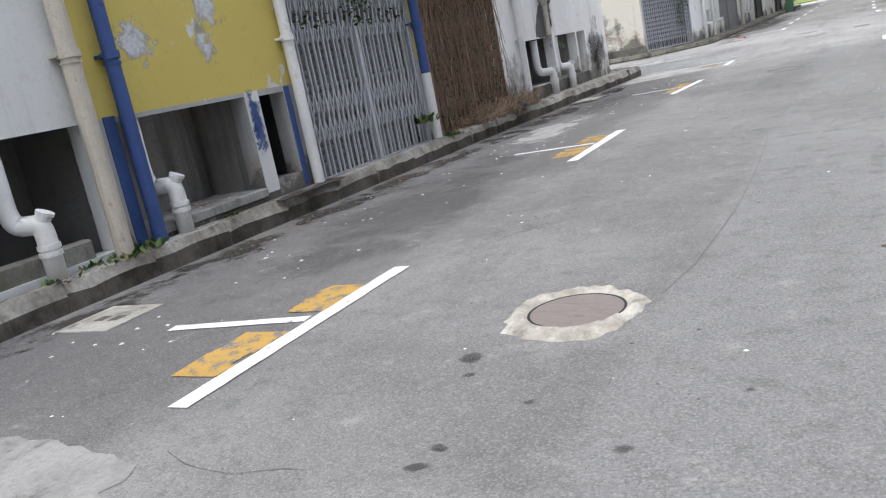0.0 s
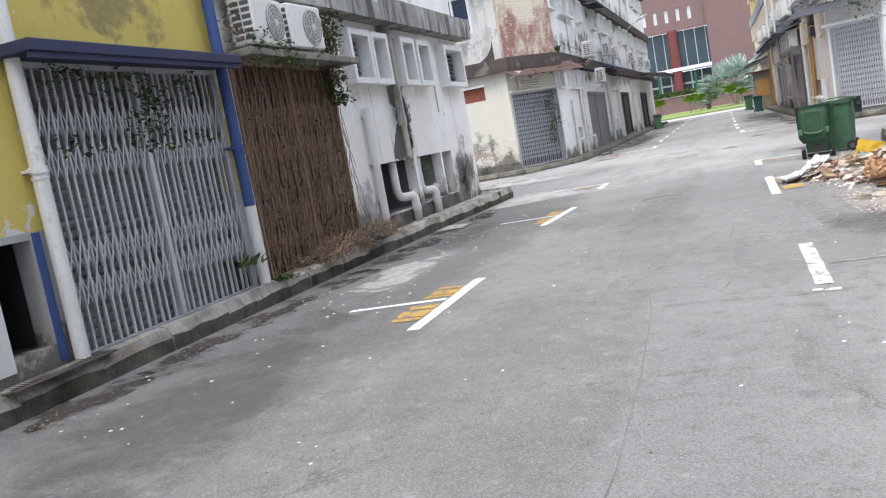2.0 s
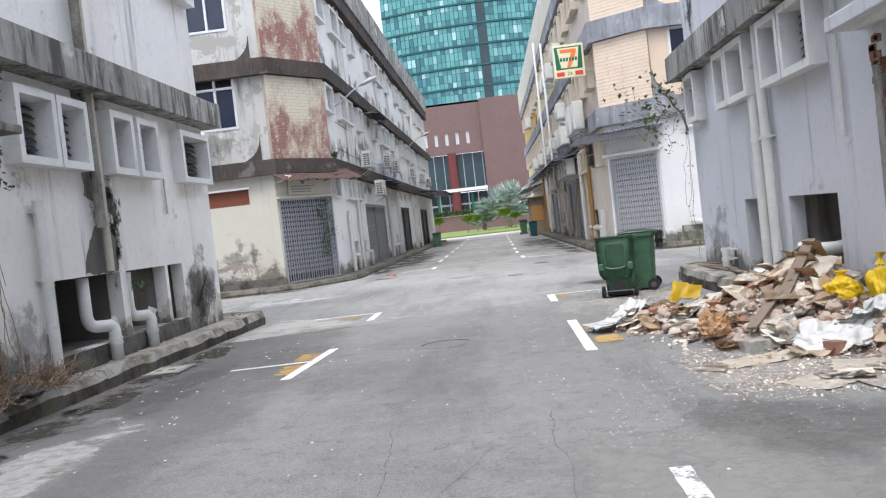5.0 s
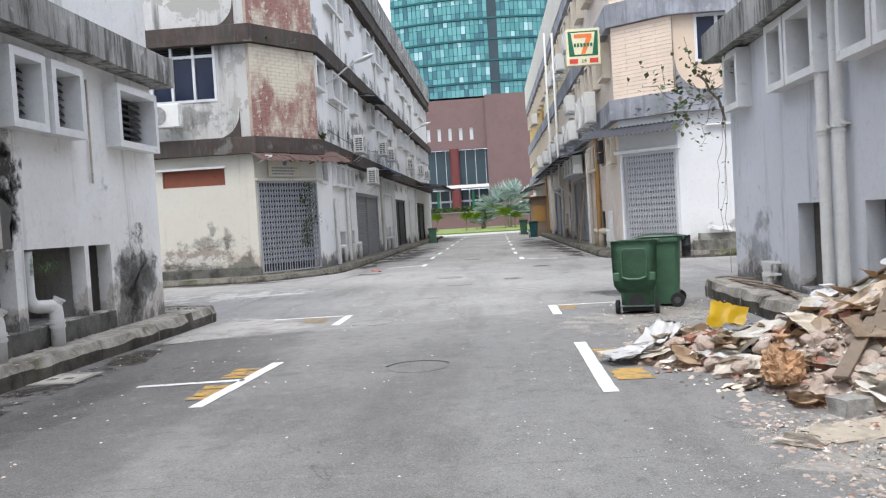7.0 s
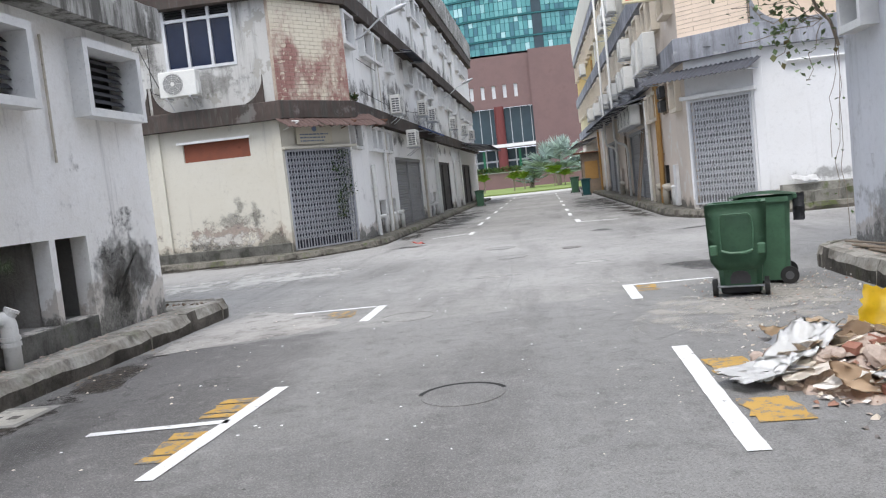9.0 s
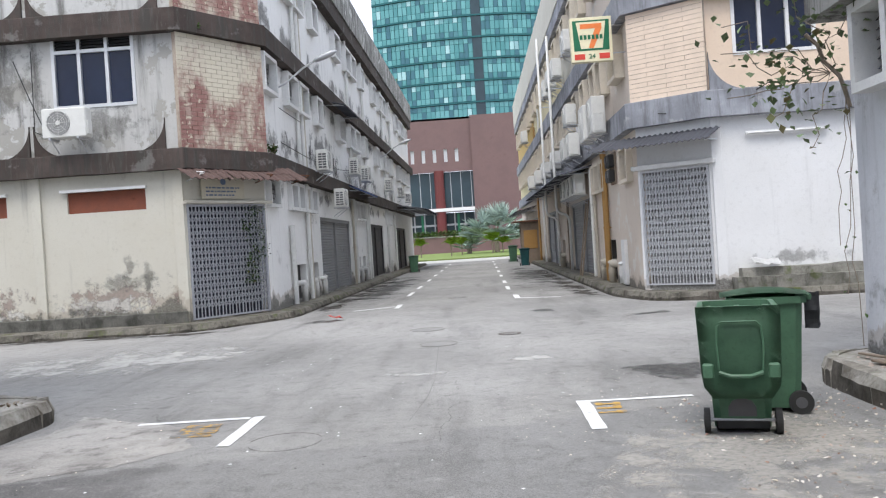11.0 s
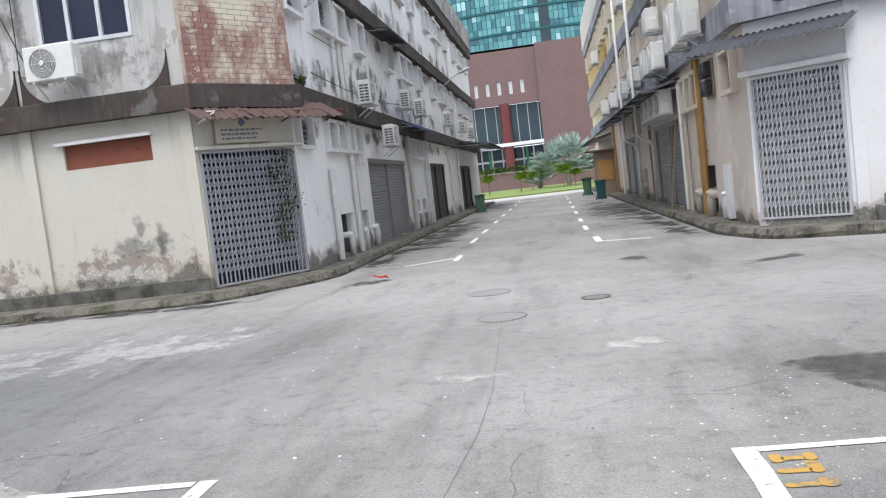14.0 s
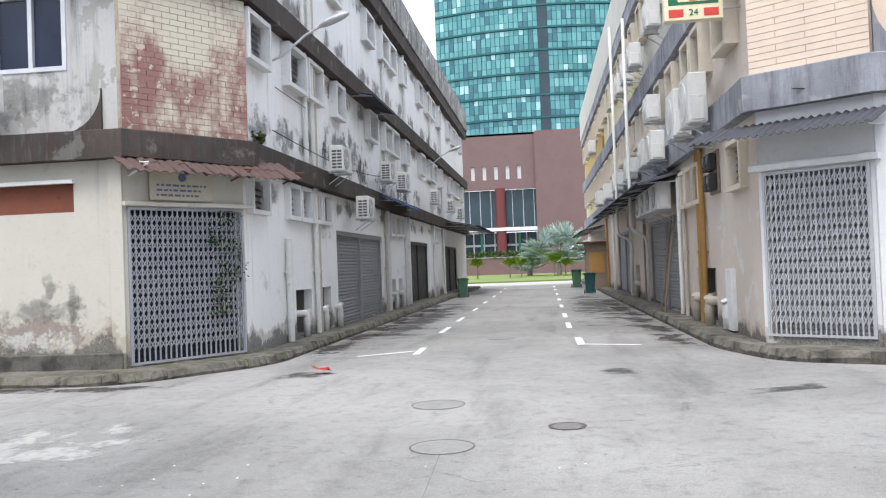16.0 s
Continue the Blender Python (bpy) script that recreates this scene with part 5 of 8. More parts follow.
stain(E, fEs, 6.2, 9.4, (0.55, 1.0), M_GREYDAMP)
for zz, hh in ((2.95, 0.6), (4.02, 0.9), (6.0, 0.6), (7.12, 0.9), (9.35, 0.55)):
    yy = 33.2
    while yy < 62:
        ww = rnd.uniform(0.8, 2.6)
        stain(D, fDe, yy, yy + ww, (zz, zz + hh), M_SOOT)
        yy += ww * rnd.uniform(0.8, 1.9)
stain(B, fB, 5.85, 6.4, (1.7, 2.15), M_PEEL)
stain(B, fB, 6.75, 7.3, (1.95, 2.6), M_PEEL)
stain(B, fB, 6.75, 7.05, (1.6, 2.1), M_PEEL)
stain(B, fB, 8.3, 10.5, (2.9, 3.7), M_GREYDAMP)
stain(C, fC, 17.0, 17.7, (0.9, 1.3), M_GREENDAMP)
part("trim", bx(-0.1, 0.1, 0.0, 0.2, 0.3, 1.34), M_GREYWALL, B, "patchy blue and grey pillar", m=fB.at(fu(fB, 7.39), 0, 0.012))
stain(B, fB, 7.27, 7.5, (0.62, 1.36), M_BLUEFLAKE).location += Vector((0.02, 0, 0))
stain(B, fB, 7.27, 7.42, (0.9, 1.36), M_BLUEFLAKE).location += Vector((0.025, 0, 0))
part("trim", bx(-0.04, 0.04, -0.0, 0.1, 0.25, 1.33), M_BLUE, B, "blue painted jamb", m=fB.at(fu(fB, 7.98), 0, 0.012))
part("trim", bx(-0.06, 0.06, 0.0, 0.1, 0.2, 1.35), M_BLUE, B, "blue painted jamb", m=fB.at(fu(fB, 5.56), 0, 0.012))

# ---- canopies and ledges over the gates ----
cano = thing("blue_canopy", fB.at(fu(fB, 7.95), 2.72), "dark blue thin concrete canopy over a gate", "canopy")
part("slab", bx(0, 3.0, -0.42, 0.0, 0.0, 0.1, 0.008), M_NAVY, cano)
part("drip", bx(0.02, 2.98, -0.4, -0.36, -0.05, 0.0), M_NAVY, cano)
cano = thing("gate_ledge", fC.at(fu(fC, 11.2), 2.84), "mossy concrete ledge over the rusted gate", "ledge")
part("slab", bx(0, 2.95, -0.42, 0.0, 0.0, 0.09, 0.01), M_MOSSY, cano)
cano = thing("door_canopy", fG.at(fu(fG, 14.35), 2.86), "pale concrete canopy with a fluorescent batten beneath", "canopy")
part("slab", bx(0, 5.5, -0.4, 0.0, 0.0, 0.14, 0.01), M_BLUEWHITE, cano)
part("lamp_batten", bx(0.3, 1.6, -0.3, -0.24, -0.06, 0.0), M_FRAME, cano)
jb = thing("door_jamb", fG.at(gdoor[0], 0.2), "broken brick and plaster edge of the knocked-through doorway", "door frame")
part("post", bx(-0.07, 0.06, -0.03, 0.1, 0, 2.3, 0.01), M_CONC, jb)
M_DKBRICK = flat("dusty_brick", (0.25, 0.14, 0.1), 0.95, 0, 0.3, 0.5, 9)
for k in range(22):
    x = rnd.uniform(-0.05, 0.07)
    part("brick", bx(-0.1, 0.04, -0.012, 0.1, 0, 0.07, 0.006), M_DKBRICK, jb, m=Matrix.Translation((x, 0.0, 1.75 + 0.075 * (k % 11))) @ Matrix.Rotation(rnd.uniform(-0.2, 0.2), 4, "Y"))

# ---- corner block D, details ----
for u in reds:
    part("vent_panel", bx(u[0], u[1], 0.06, 0.1, 2.73, 3.2), M_REDPANEL, D, "red-brown boarded vent", m=fDs.m)
    part("vent_hood", bx(u[0] - 0.12, u[1] + 0.04, -0.1, 0.06, 3.2, 3.26), M_FRAME, D, m=fDs.m)
for x in (-9.05, -12.3, -15.6):
    u = dx(x - 0.11, x + 0.11)
    part("pilaster", bx(u[0], u[1], -0.07, 0.0, 0.0, 3.56, 0.006), M_CREAM, D, m=fDs.m)
part("pilaster", bx(-0.24, 0.0, -0.07, 0.0, 0.0, 3.56, 0.006), M_CREAM, D, m=fDs.at(fDs.len, 0))
part("plinth", bx(fDs.u(-30, -5.7)[0], fDs.len - 0.05, -0.1, 0.0, 0.1, 0.4, 0.015), M_PLINTH, D, "mossy blackened plinth", m=fDs.m)
M_GLASS = flat("dark_window_glass", (0.012, 0.018, 0.04), 0.12, 0.0, 0.3, 0.1, 0.8, 0.6)


def side_window(bld, face, u, z, frame_mat):
    """Three casements under a louvred transom, in an aluminium frame."""
    w, h = u[1] - u[0], z[1] - z[0]
    tz = h * 0.74
    f = 0.075
    holes = []
    for k in range(3):
        a, b = w * k / 3 + (f if k == 0 else f / 2), w * (k + 1) / 3 - (f if k == 2 else f / 2)
        holes += [(a, b, f, tz), (a, b, tz + f, h - f)]
    bm = sheet_wall(bmesh.new(), 0, w, 0, h, holes, 0.1, -0.02)
    win = part("window", bm, frame_mat, bld, m=face.at(u[0], z[0]))
    for k in range(3):
        part("pane", bx(w * k / 3 + 0.04, w * (k + 1) / 3 - 0.04, 0.05, 0.062, f, tz), M_GLASS, win)
        g = bmesh.new()
        for j in range(5):
            x = w * k / 3 + 0.09 + j * (w / 3 - 0.16) / 4
            box(g, x - 0.006, x + 0.006, 0.1, 0.112, f, tz)
        part("grille", g, M_LOUVRE, win)
    me = slat_mesh(w - 0.1, M_LOUVRE)
    for j in range(5):
        linked("slat", me, win, Matrix.Translation((w / 2, 0.05, tz + 0.08 + j * 0.07)))
    # the dark of the room is a black sheet behind the panes
    part("shade_backing", bx(0, w, 0.2, 0.22, 0, h), M_BLACK, win)
    return win


for u in sidew:
    side_window(D, fDs, u, (5.08, 6.75), M_ALU)
    side_window(D, fDs, u, (8.1, 9.75), M_ALU)
for u in esw:
    side_window(E, fEs, u, (5.25, 6.9), M_FRAME)
    side_window(E, fEs, u, (8.3, 9.9), M_FRAME)


def fillet(bld, face, u, z, r, side, mat, out=0.05):
    """A quarter-round spandrel in the corner of a plaster panel."""
    bm = bmesh.new()
    n = 10
    pts = [(0, 0)] + [(side * (r - r * math.sin(a)), r - r * math.cos(a)) for a in [math.pi / 2 * i / n for i in range(n + 1)]]
    lo = [bm.verts.new((u + p[0], 0.01, z + p[1])) for p in pts]
    hi = [bm.verts.new((u + p[0], -out, z + p[1])) for p in pts]
    k = len(pts)
    for i in range(k):
        bm.faces.new((lo[i], lo[(i + 1) % k], hi[(i + 1) % k], hi[i]))
    bm.faces.new(hi)
    bm.faces.new(lo[::-1])
    return part("spandrel", bm, mat, bld, "curved stained spandrel", m=face.m)


for xa, xb in ((-9.05, -5.95), (-12.3, -9.05), (-15.6, -12.3)):
    ua, ub = dx(xa, xb)
    for zz in (4.02, 7.12):
        fillet(D, fDs, ua + 0.05, zz, 0.72, 1, M_BROWNBAND)
        fillet(D, fDs, ub - 0.05, zz, 0.72, -1, M_BROWNBAND)
fillet(E, fEs, 0.05, 4.5, 0.85, 1, M_BLUEBAND)
fillet(E, fEs, 0.05, 7.2, 0.85, 1, M_BLUEBAND)


def weather_brick():
    k = Mat("cream_brick_peeling_to_red", 0.9, 0, 0.2)
    patch_n = k.noise(1.5, (1, 1, 0.5), 7, 0.62, seed=12)
    specks = k.noise(7, detail=4, seed=3)
    v = k.math("ADD", k.math("ADD", patch_n, k.math("MULTIPLY", k.noise(9, detail=5, seed=4), 0.18)), k.math("MULTIPLY", k.rnd(), 0.03))
    low = k.math("FRACT", k.math("DIVIDE", k.math("SUBTRACT", k.axis(2), 4.03), 3.1))
    v = k.math("ADD", v, k.ramp(low, 0.1, 0.75, 0.1, -0.1))
    c = k.mix(k.ramp(v, 0.52, 0.76), (0.62, 0.57, 0.46), (0.3, 0.165, 0.145))
    c = k.mix(k.ramp(k.math("ADD", specks, k.math("MULTIPLY", k.rnd(), 0.12)), 0.66, 0.7, 0, 0.8), c, (0.6, 0.55, 0.43))
    c = k.mix(k.ramp(k.noise(2.0, (1.5, 1.5, 0.2), 6, seed=8), 0.55, 0.75, 0, 0.5), c, (0.12, 0.09, 0.075))
    return k.done(c, k.noise(30, seed=2), 0.4, 0.01)


M_WBRICK = weather_brick()
M_PBRICK = flat("peach_tile", (0.72, 0.59, 0.47), 0.75, 0, 0.08, 0.12, 3)
M_MORTAR = concrete("mortar", (0.5, 0.43, 0.35), (0.36, 0.28, 0.23))


def brick_panel(bld, face, u, z, mat, bw, bh, out, label, joined=False):
    w, h = u[1] - u[0], z[1] - z[0]
    panel = part("brick_panel", bx(0, w, -out + 0.012, 0.0, 0, h), M_MORTAR, bld, label, m=face.at(u[0], z[0]))
    rows, cols = round(h / bh), round(w / bw)
    bh, bw = h / rows, w / cols

    def one(bm, a, b):
        box(bm, a + 0.004, b - 0.004, -out, -out + 0.04, 0.005, bh - 0.005)

    shared = {}
    for r in range(rows):
        off = bw / 2 if r % 2 else 0
        x = 0.0
        cuts = [0.0] + [c * bw + off for c in range(0 if off else 1, cols)] + [w]
        for a, b in zip(cuts, cuts[1:]):
            key = round(b - a, 3)
            if key not in shared:
                bm = bmesh.new()
                one(bm, 0, key)
                me = bpy.data.meshes.new("brick")
                bm.to_mesh(me)
                bm.free()
                me.materials.append(mat)
                shared[key] = me
            linked("brick", shared[key], panel, Matrix.Translation((a, rnd.uniform(-0.003, 0.003), r * bh)))
    return panel


# ---- awnings, signs and lamps on the corner blocks ----
aw = thing("tile_awning", fDc.at(0, 3.42), "small broken red tile awning on rusty brackets", "awning")
L = fDc.len + 1.0
n = 20
for i in range(n):
    for r in range(2):
        x = -0.15 + (L + 0.1) * i / n
        bm = bmesh.new()
        pts = [(0, -0.02 - 0.32 * r, 0.24 - 0.17 * r), (0, -0.4 - 0.3 * r + rnd.uniform(-0.025, 0.035), 0.04 - 0.17 * r + rnd.uniform(-0.02, 0.015))]
        wv = (L + 0.1) / n * 0.52
        prof = [(-wv, 0), (-wv * 0.5, 0.024), (0, 0.034), (wv * 0.5, 0.024), (wv, 0)]
        a = [bm.verts.new((px, pts[0][1], pts[0][2] + pz)) for px, pz in prof]
        b = [bm.verts.new((px, pts[1][1], pts[1][2] + pz)) for px, pz in prof]
        c = [bm.verts.new((px, pts[0][1], pts[0][2] + pz - 0.014)) for px, pz in prof]
        d = [bm.verts.new((px, pts[1][1], pts[1][2] + pz - 0.014)) for px, pz in prof]
        for k in range(4):
            bm.faces.new((a[k], a[k + 1], b[k + 1], b[k]))
            bm.faces.new((c[k], d[k], d[k + 1], c[k + 1]))
            bm.faces.new((b[k], b[k + 1], d[k + 1], d[k]))
        part("roof_tile", bm, M_TILE, aw, m=Matrix.Translation((x, 0, 0)) @ Matrix.Rotation(rnd.uniform(-0.05, 0.05), 4, "Z"))
for x in (0.1, L * 0.62, L - 0.1):
    bm = bmesh.new()
    cyl(bm, (x, 0, -0.12), (x, -0.62, 0.0), 0.018, n=6)
    cyl(bm, (x, 0, 0.1), (x, -0.66, 0.02), 0.014, n=6)
    part("bracket", bm, M_RUST if x > 1 else M_FRAME, aw)

M_SIGNB = flat("cream_sign_board", (0.52, 0.48, 0.38), 0.7, 0, 0.1, 0.2, 5)
M_SIGNT = flat("faded_blue_lettering", (0.12, 0.16, 0.24), 0.7)
sg = thing("notice_board", fDc.at(0.42, 2.9, 0.04), "cream notice board with a round emblem and lines of faded writing", "sign")
part("board", bx(0, 1.2, -0.03, 0, 0, 0.52, 0.004), M_SIGNB, sg)
bm = bmesh.new()
cyl(bm, (0.6, -0.03, 0.4), (0.6, -0.036, 0.4), 0.075, n=24)
part("emblem", bm, M_SIGNT, sg)
for k in range(3):
    bm = bmesh.new()
    x = 0.12
    while x < 1.05 - 0.1 * k:
        w = rnd.uniform(0.04, 0.12)
        box(bm, x, x + w, -0.035, -0.03, 0.24 - 0.085 * k, 0.275 - 0.085 * k)
        x += w + 0.03
    tagged(part("writing_line", bm, M_SIGNT, sg), kind="stuff")


def text_mesh(txt, size, mat, parent, m):
    cu = bpy.data.curves.new("text", "FONT")
    cu.body = txt
    cu.size = size
    cu.align_x = "CENTER"
    cu.align_y = "CENTER"
    cu.extrude = 0.003
    tmp = bpy.data.objects.new("text", cu)
    scene.collection.objects.link(tmp)
    me = bpy.data.meshes.new_from_object(tmp.evaluated_get(bpy.context.evaluated_depsgraph_get()))
    bpy.data.objects.remove(tmp)
    me.materials.clear()
    me.materials.append(mat)
    return linked("writing", me, parent, m)


M_SGREEN = flat("sign_green", (0.01, 0.13, 0.06), 0.4, 0, 0.1, 0.1)
M_SORANGE = flat("sign_orange", (0.75, 0.2, 0.05), 0.4, 0, 0.1, 0.1)
M_SRED = flat("sign_red", (0.6, 0.06, 0.04), 0.4, 0, 0.1, 0.1)
M_SCREAM = flat("sign_cream", (0.72, 0.66, 0.45), 0.4, 0, 0.1, 0.1)
sb = thing("shop_sign", Matrix.Translation((3.8, 33.0, 5.67)) @ Matrix.Scale(0.95, 4), "square lit shop sign box with green, orange and red shapes", "sign")
part("box", bx(-0.52, 0.52, -0.1, 0.1, 0, 1.12, 0.01), M_SCREAM, sb)
part("green_field", prism(bmesh.new(), [(-0.44, 0.28), (0.44, 0.28), (0.46, 1.04), (-0.46, 1.04)], 0.101, 0.106), M_SGREEN, sb, m=Matrix.Rotation(radians(90), 4, "X"))
part("cream_field", prism(bmesh.new(), [(-0.27, 0.33), (0.27, 0.33), (0.37, 1.0), (-0.37, 1.0)], 0.104, 0.111), M_SCREAM, sb, m=Matrix.Rotation(radians(90), 4, "X"))
part("orange_shape", prism(bmesh.new(), [(-0.27, 0.83), (0.27, 0.83), (0.27, 0.95), (-0.27, 0.95)], 0.11, 0.115), M_SORANGE, sb, m=Matrix.Rotation(radians(90), 4, "X"))
part("orange_stem", prism(bmesh.new(), [(-0.08, 0.34), (0.05, 0.34), (0.27, 0.83), (0.1, 0.83)], 0.11, 0.115), M_SORANGE, sb, m=Matrix.Rotation(radians(90), 4, "X"))
bm = bmesh.new()
for k in range(6):
    box(bm, -0.29 + k * 0.1, -0.22 + k * 0.1, -0.121, -0.116, 0.56, 0.67)
tagged(part("name_panel", bm, M_SGREEN, sb), kind="stuff")
for x in (-0.31, 0.31):
    part("red_plate", bx(x - 0.13, x + 0.13, -0.108, -0.1, 0.06, 0.2), M_SRED, sb)
text_mesh("24", 0.17, M_SGREEN, sb, Matrix.Translation((0, -0.106, 0.13)) @ Matrix.Rotation(radians(90), 4, "X"))
for zz in (0.2, 0.9):
    bm = bmesh.new()
    cyl(bm, (0.5, 0, zz), (0.86, 0, zz), 0.02, n=8)
    part("arm", bm, M_STEEL, sb)


def wall_lamp(face, u, z, label):
    ob = thing("street_lamp", face.at(u, z), label, "street lamp", "wall street lamps")
    bm = bmesh.new()
    tube(bm, [(0, 0, 0), (0, -0.3, 0.12), (0, -0.8, 0.5), (0, -1.15, 0.68)], 0.025, 8)
    part("arm", bm, M_STEEL, ob)
    bm = bmesh.new()
    r = bmesh.ops.create_uvsphere(bm, u_segments=14, v_segments=8, radius=1)
    bmesh.ops.transform(bm, matrix=Matrix.Translation((0, -1.4, 0.77)) @ Matrix.Rotation(radians(-20), 4, "X") @ Matrix.Diagonal((0.13, 0.36, 0.075, 1)), verts=r["verts"])
    part("head", bm, M_STEEL, ob, "grey lamp head", smooth=True)
    return ob


wall_lamp(fDe, fu(fDe, 34.6), 5.9, "grey street lamp on a bent wall arm")
wall_lamp(fDe, fu(fDe, 56.0), 6.2, "grey street lamp on a bent wall arm")

# corrugated awning over the peach block's gate
def sheet_awning(m, w, out, drop, mat, label, name="sheet_awning", pitch=0.13, arms=True):
    ob = thing(name, m, label, "awning", "shop awnings")
    bm = bmesh.new()
    n = max(4, int(w / pitch) * 4)
    rows = []
    for i in range(n + 1):
        x = w * i / n
        zz = 0.022 * math.sin(6.2832 * x / pitch)
        top = [bm.verts.new((x, -out * t, zz - drop * t + rnd.uniform(-0.004, 0.004))) for t in (0, 0.35, 0.7, 1)]
        bot = [bm.verts.new((v.co.x, v.co.y, v.co.z - 0.008)) for v in top]
        rows.append((top, bot))
    for (a, a2), (b, b2) in zip(rows, rows[1:]):
        for k in range(3):
            bm.faces.new((a[k], b[k], b[k + 1], a[k + 1]))
            bm.faces.new((a2[k], a2[k + 1], b2[k + 1], b2[k]))
        bm.faces.new((a[3], b[3], b2[3], a2[3]))
    part("sheet", bm, mat, ob)
    if arms:
        for x in [0.1 + (w - 0.2) * k / max(1, int(w / 2.2)) for k in range(int(w / 2.2) + 1)]:
            bm = bmesh.new()
            cyl(bm, (x, 0, -drop * 0.9), (x, -out * 0.92, -drop * 0.95 - 0.03), 0.016, n=6)
            cyl(bm, (x, 0, -0.03), (x, -out * 0.95, -drop - 0.03), 0.016, n=6)
            part("arm", bm, M_STEEL, ob)
    return ob


M_SHEETL = flat("weathered_corrugated_sheet", (0.065, 0.067, 0.078), 0.7, 0.1, 0.2, 0.35, 4)
sheet_awning(fEc.at(-0.85, 3.72), fEc.len + 1.1, 0.8, 0.3, M_SHEETL, "dark grey corrugated awning over the corner gate")
part("gate_lintel", bx(-0.1, fEc.len + 0.1, -0.16, 0.0, 2.94, 3.04, 0.008), M_FRAME, E, "white concrete lintel", m=fEc.m)
part("gate_lintel", bx(-0.05, fDc.len + 0.12, -0.14, 0.0, 2.79, 2.86, 0.008), M_CREAM, D, m=fDc.m)
sheet_awning(fEw.at(fEw.u(56.5, 39.2)[0], 3.75), 17, 1.1, 0.25, M_SHEET, "thin dark sheet canopy along the shop backs")
sheet_awning(fEw.at(fEw.u(76, 62)[0], 3.5), 12, 1.3, 0.3, M_SHEET, "dark sheet canopy along the shop backs")
sheet_awning(fDe.at(fDe.u(44.0, 49.0)[0], 4.1), 5.0, 0.7, 0.35, M_BLUE, "faded blue sheet awning over a shutter")
sheet_awning(fDe.at(fDe.u(60.5, 72.0)[0], 3.95), 11.5, 2.0, 0.35, M_SHEET, "rusty dark sheet canopy at the lane's end")
sheet_awning(fDe.at(fDe.u(41.5, 45.0)[0], 6.75), 3.2, 0.7, 0.15, M_SHEET, "small dark sheet hood over a window")
lamp = thing("tube_lamp", fEs.at(fEs.u(6.75, 8.5)[0], 3.5, 0.05), "white fluorescent tube batten on the wall", "lamp")
part("batten", bx(0, 1.75, -0.04, 0.0, 0.0, 0.07, 0.006), M_FRAME, lamp)
lamp_t = bmesh.new()
cyl(lamp_t, (0.04, -0.06, 0.03), (1.71, -0.06, 0.03), 0.018, n=10)
part("tube", lamp_t, M_BAGW, lamp)
for u0, u1, o, z0, z1 in ((0.3, 4.6, 0.42, 0.15, 0.42), (0.45, 4.4, 0.28, 0.42, 0.6)):
    bm = bmesh.new()
    box(bm, u0, u1, -o, 0.0, z0, z1)
    bmesh.ops.subdivide_edges(bm, edges=[e for e in bm.edges if abs(e.verts[0].co.x - e.verts[1].co.x) > 1], cuts=26)
    for v in bm.verts:
        if v.co.y < -0.1:
            v.co.y += 0.07 * noise.noise((v.co.x * 2.3, v.co.z * 4, 3))
            v.co.z += 0.05 * noise.noise((v.co.x * 3.1, v.co.z * 4, 6)) if v.co.z > 0.2 else 0
    part("ledge_step", bm, M_MOSSY, E, "mossy broken concrete step", m=fEs.m)
part("pilaster", bx(0.0, 0.22, -0.06, 0.0, 0.0, 3.92, 0.006), M_CLEANWHITE, E, m=fEs.m)
part("meter_box", bx(-0.22, 0.22, -0.1, 0.0, 0.2, 1.35, 0.01), M_FRAME, E, "white low panel", m=fEw.at(fu(fEw, 34.4), 0))


meters = thing("meter_board", fEw.at(fu(fEw, 35.5), 2.85), "black electricity meters on a dark wall board under the awning", "meter board")
part("board", bx(-0.4, 0.4, -0.05, 0.0, 0.0, 0.85, 0.008), M_WOOD, meters)
for k in range(4):
    mx, mz = -0.34 + 0.36 * (k % 2), 0.06 + 0.4 * (k // 2)
    mt = part("meter", bx(mx, mx + 0.3, -0.2, -0.05, mz, mz + 0.33, 0.02), M_CABLE, meters)
    bm = bmesh.new()
    cyl(bm, (mx + 0.15, -0.2, mz + 0.2), (mx + 0.15, -0.215, mz + 0.2), 0.09, n=18)
    part("dial", bm, M_ACG, mt)


rack = thing("ladder", fEw.at(fu(fEw, 40.6), 0.18, 0.12), "thin brown wooden ladder leaning on the shop wall", "ladder")
for x in (-0.28, 0.28):
    bm = bmesh.new()
    cyl(bm, (x, -0.3, 0.0), (x, 0.05, 2.5), 0.028, n=8)
    part("stile", bm, M_WOOD, rack)
for k in range(7):
    bm = bmesh.new()
    t_ = 0.1 + 0.13 * k
    cyl(bm, (-0.28, -0.3 + 0.35 * t_, 2.5 * t_), (0.28, -0.3 + 0.35 * t_, 2.5 * t_), 0.018, n=8)
    part("rung", bm, M_WOOD, rack)
for y_, top_ in ((45.5, 9.4), (50.0, 10.4)):
    rp = thing("roof_pipe", fEw.at(fu(fEw, y_), 0, 0.12), "white roof drain pipe bent round the canopy", "pipe", "roof pipes")
    bm = bmesh.new()
    tube(bm, [(0, -0.5, top_), (0, -0.5, 3.0)] + bend((0, -0.5, 2.7), (0, -0.5, 2.5), (0, -0.3, 2.42)) + bend((0, -0.2, 2.38), (0, -0.02, 2.3), (0, -0.02, 2.0)) + [(0, -0.02, 0.2)], 0.05, 10)
    part("pipe", bm, M_PVC, rp, smooth=True)
    for z_ in (4.4, 7.3):
        part("bracket", bx(-0.03, 0.03, -0.55, 0.12, z_, z_ + 0.04), M_STEEL, rp)


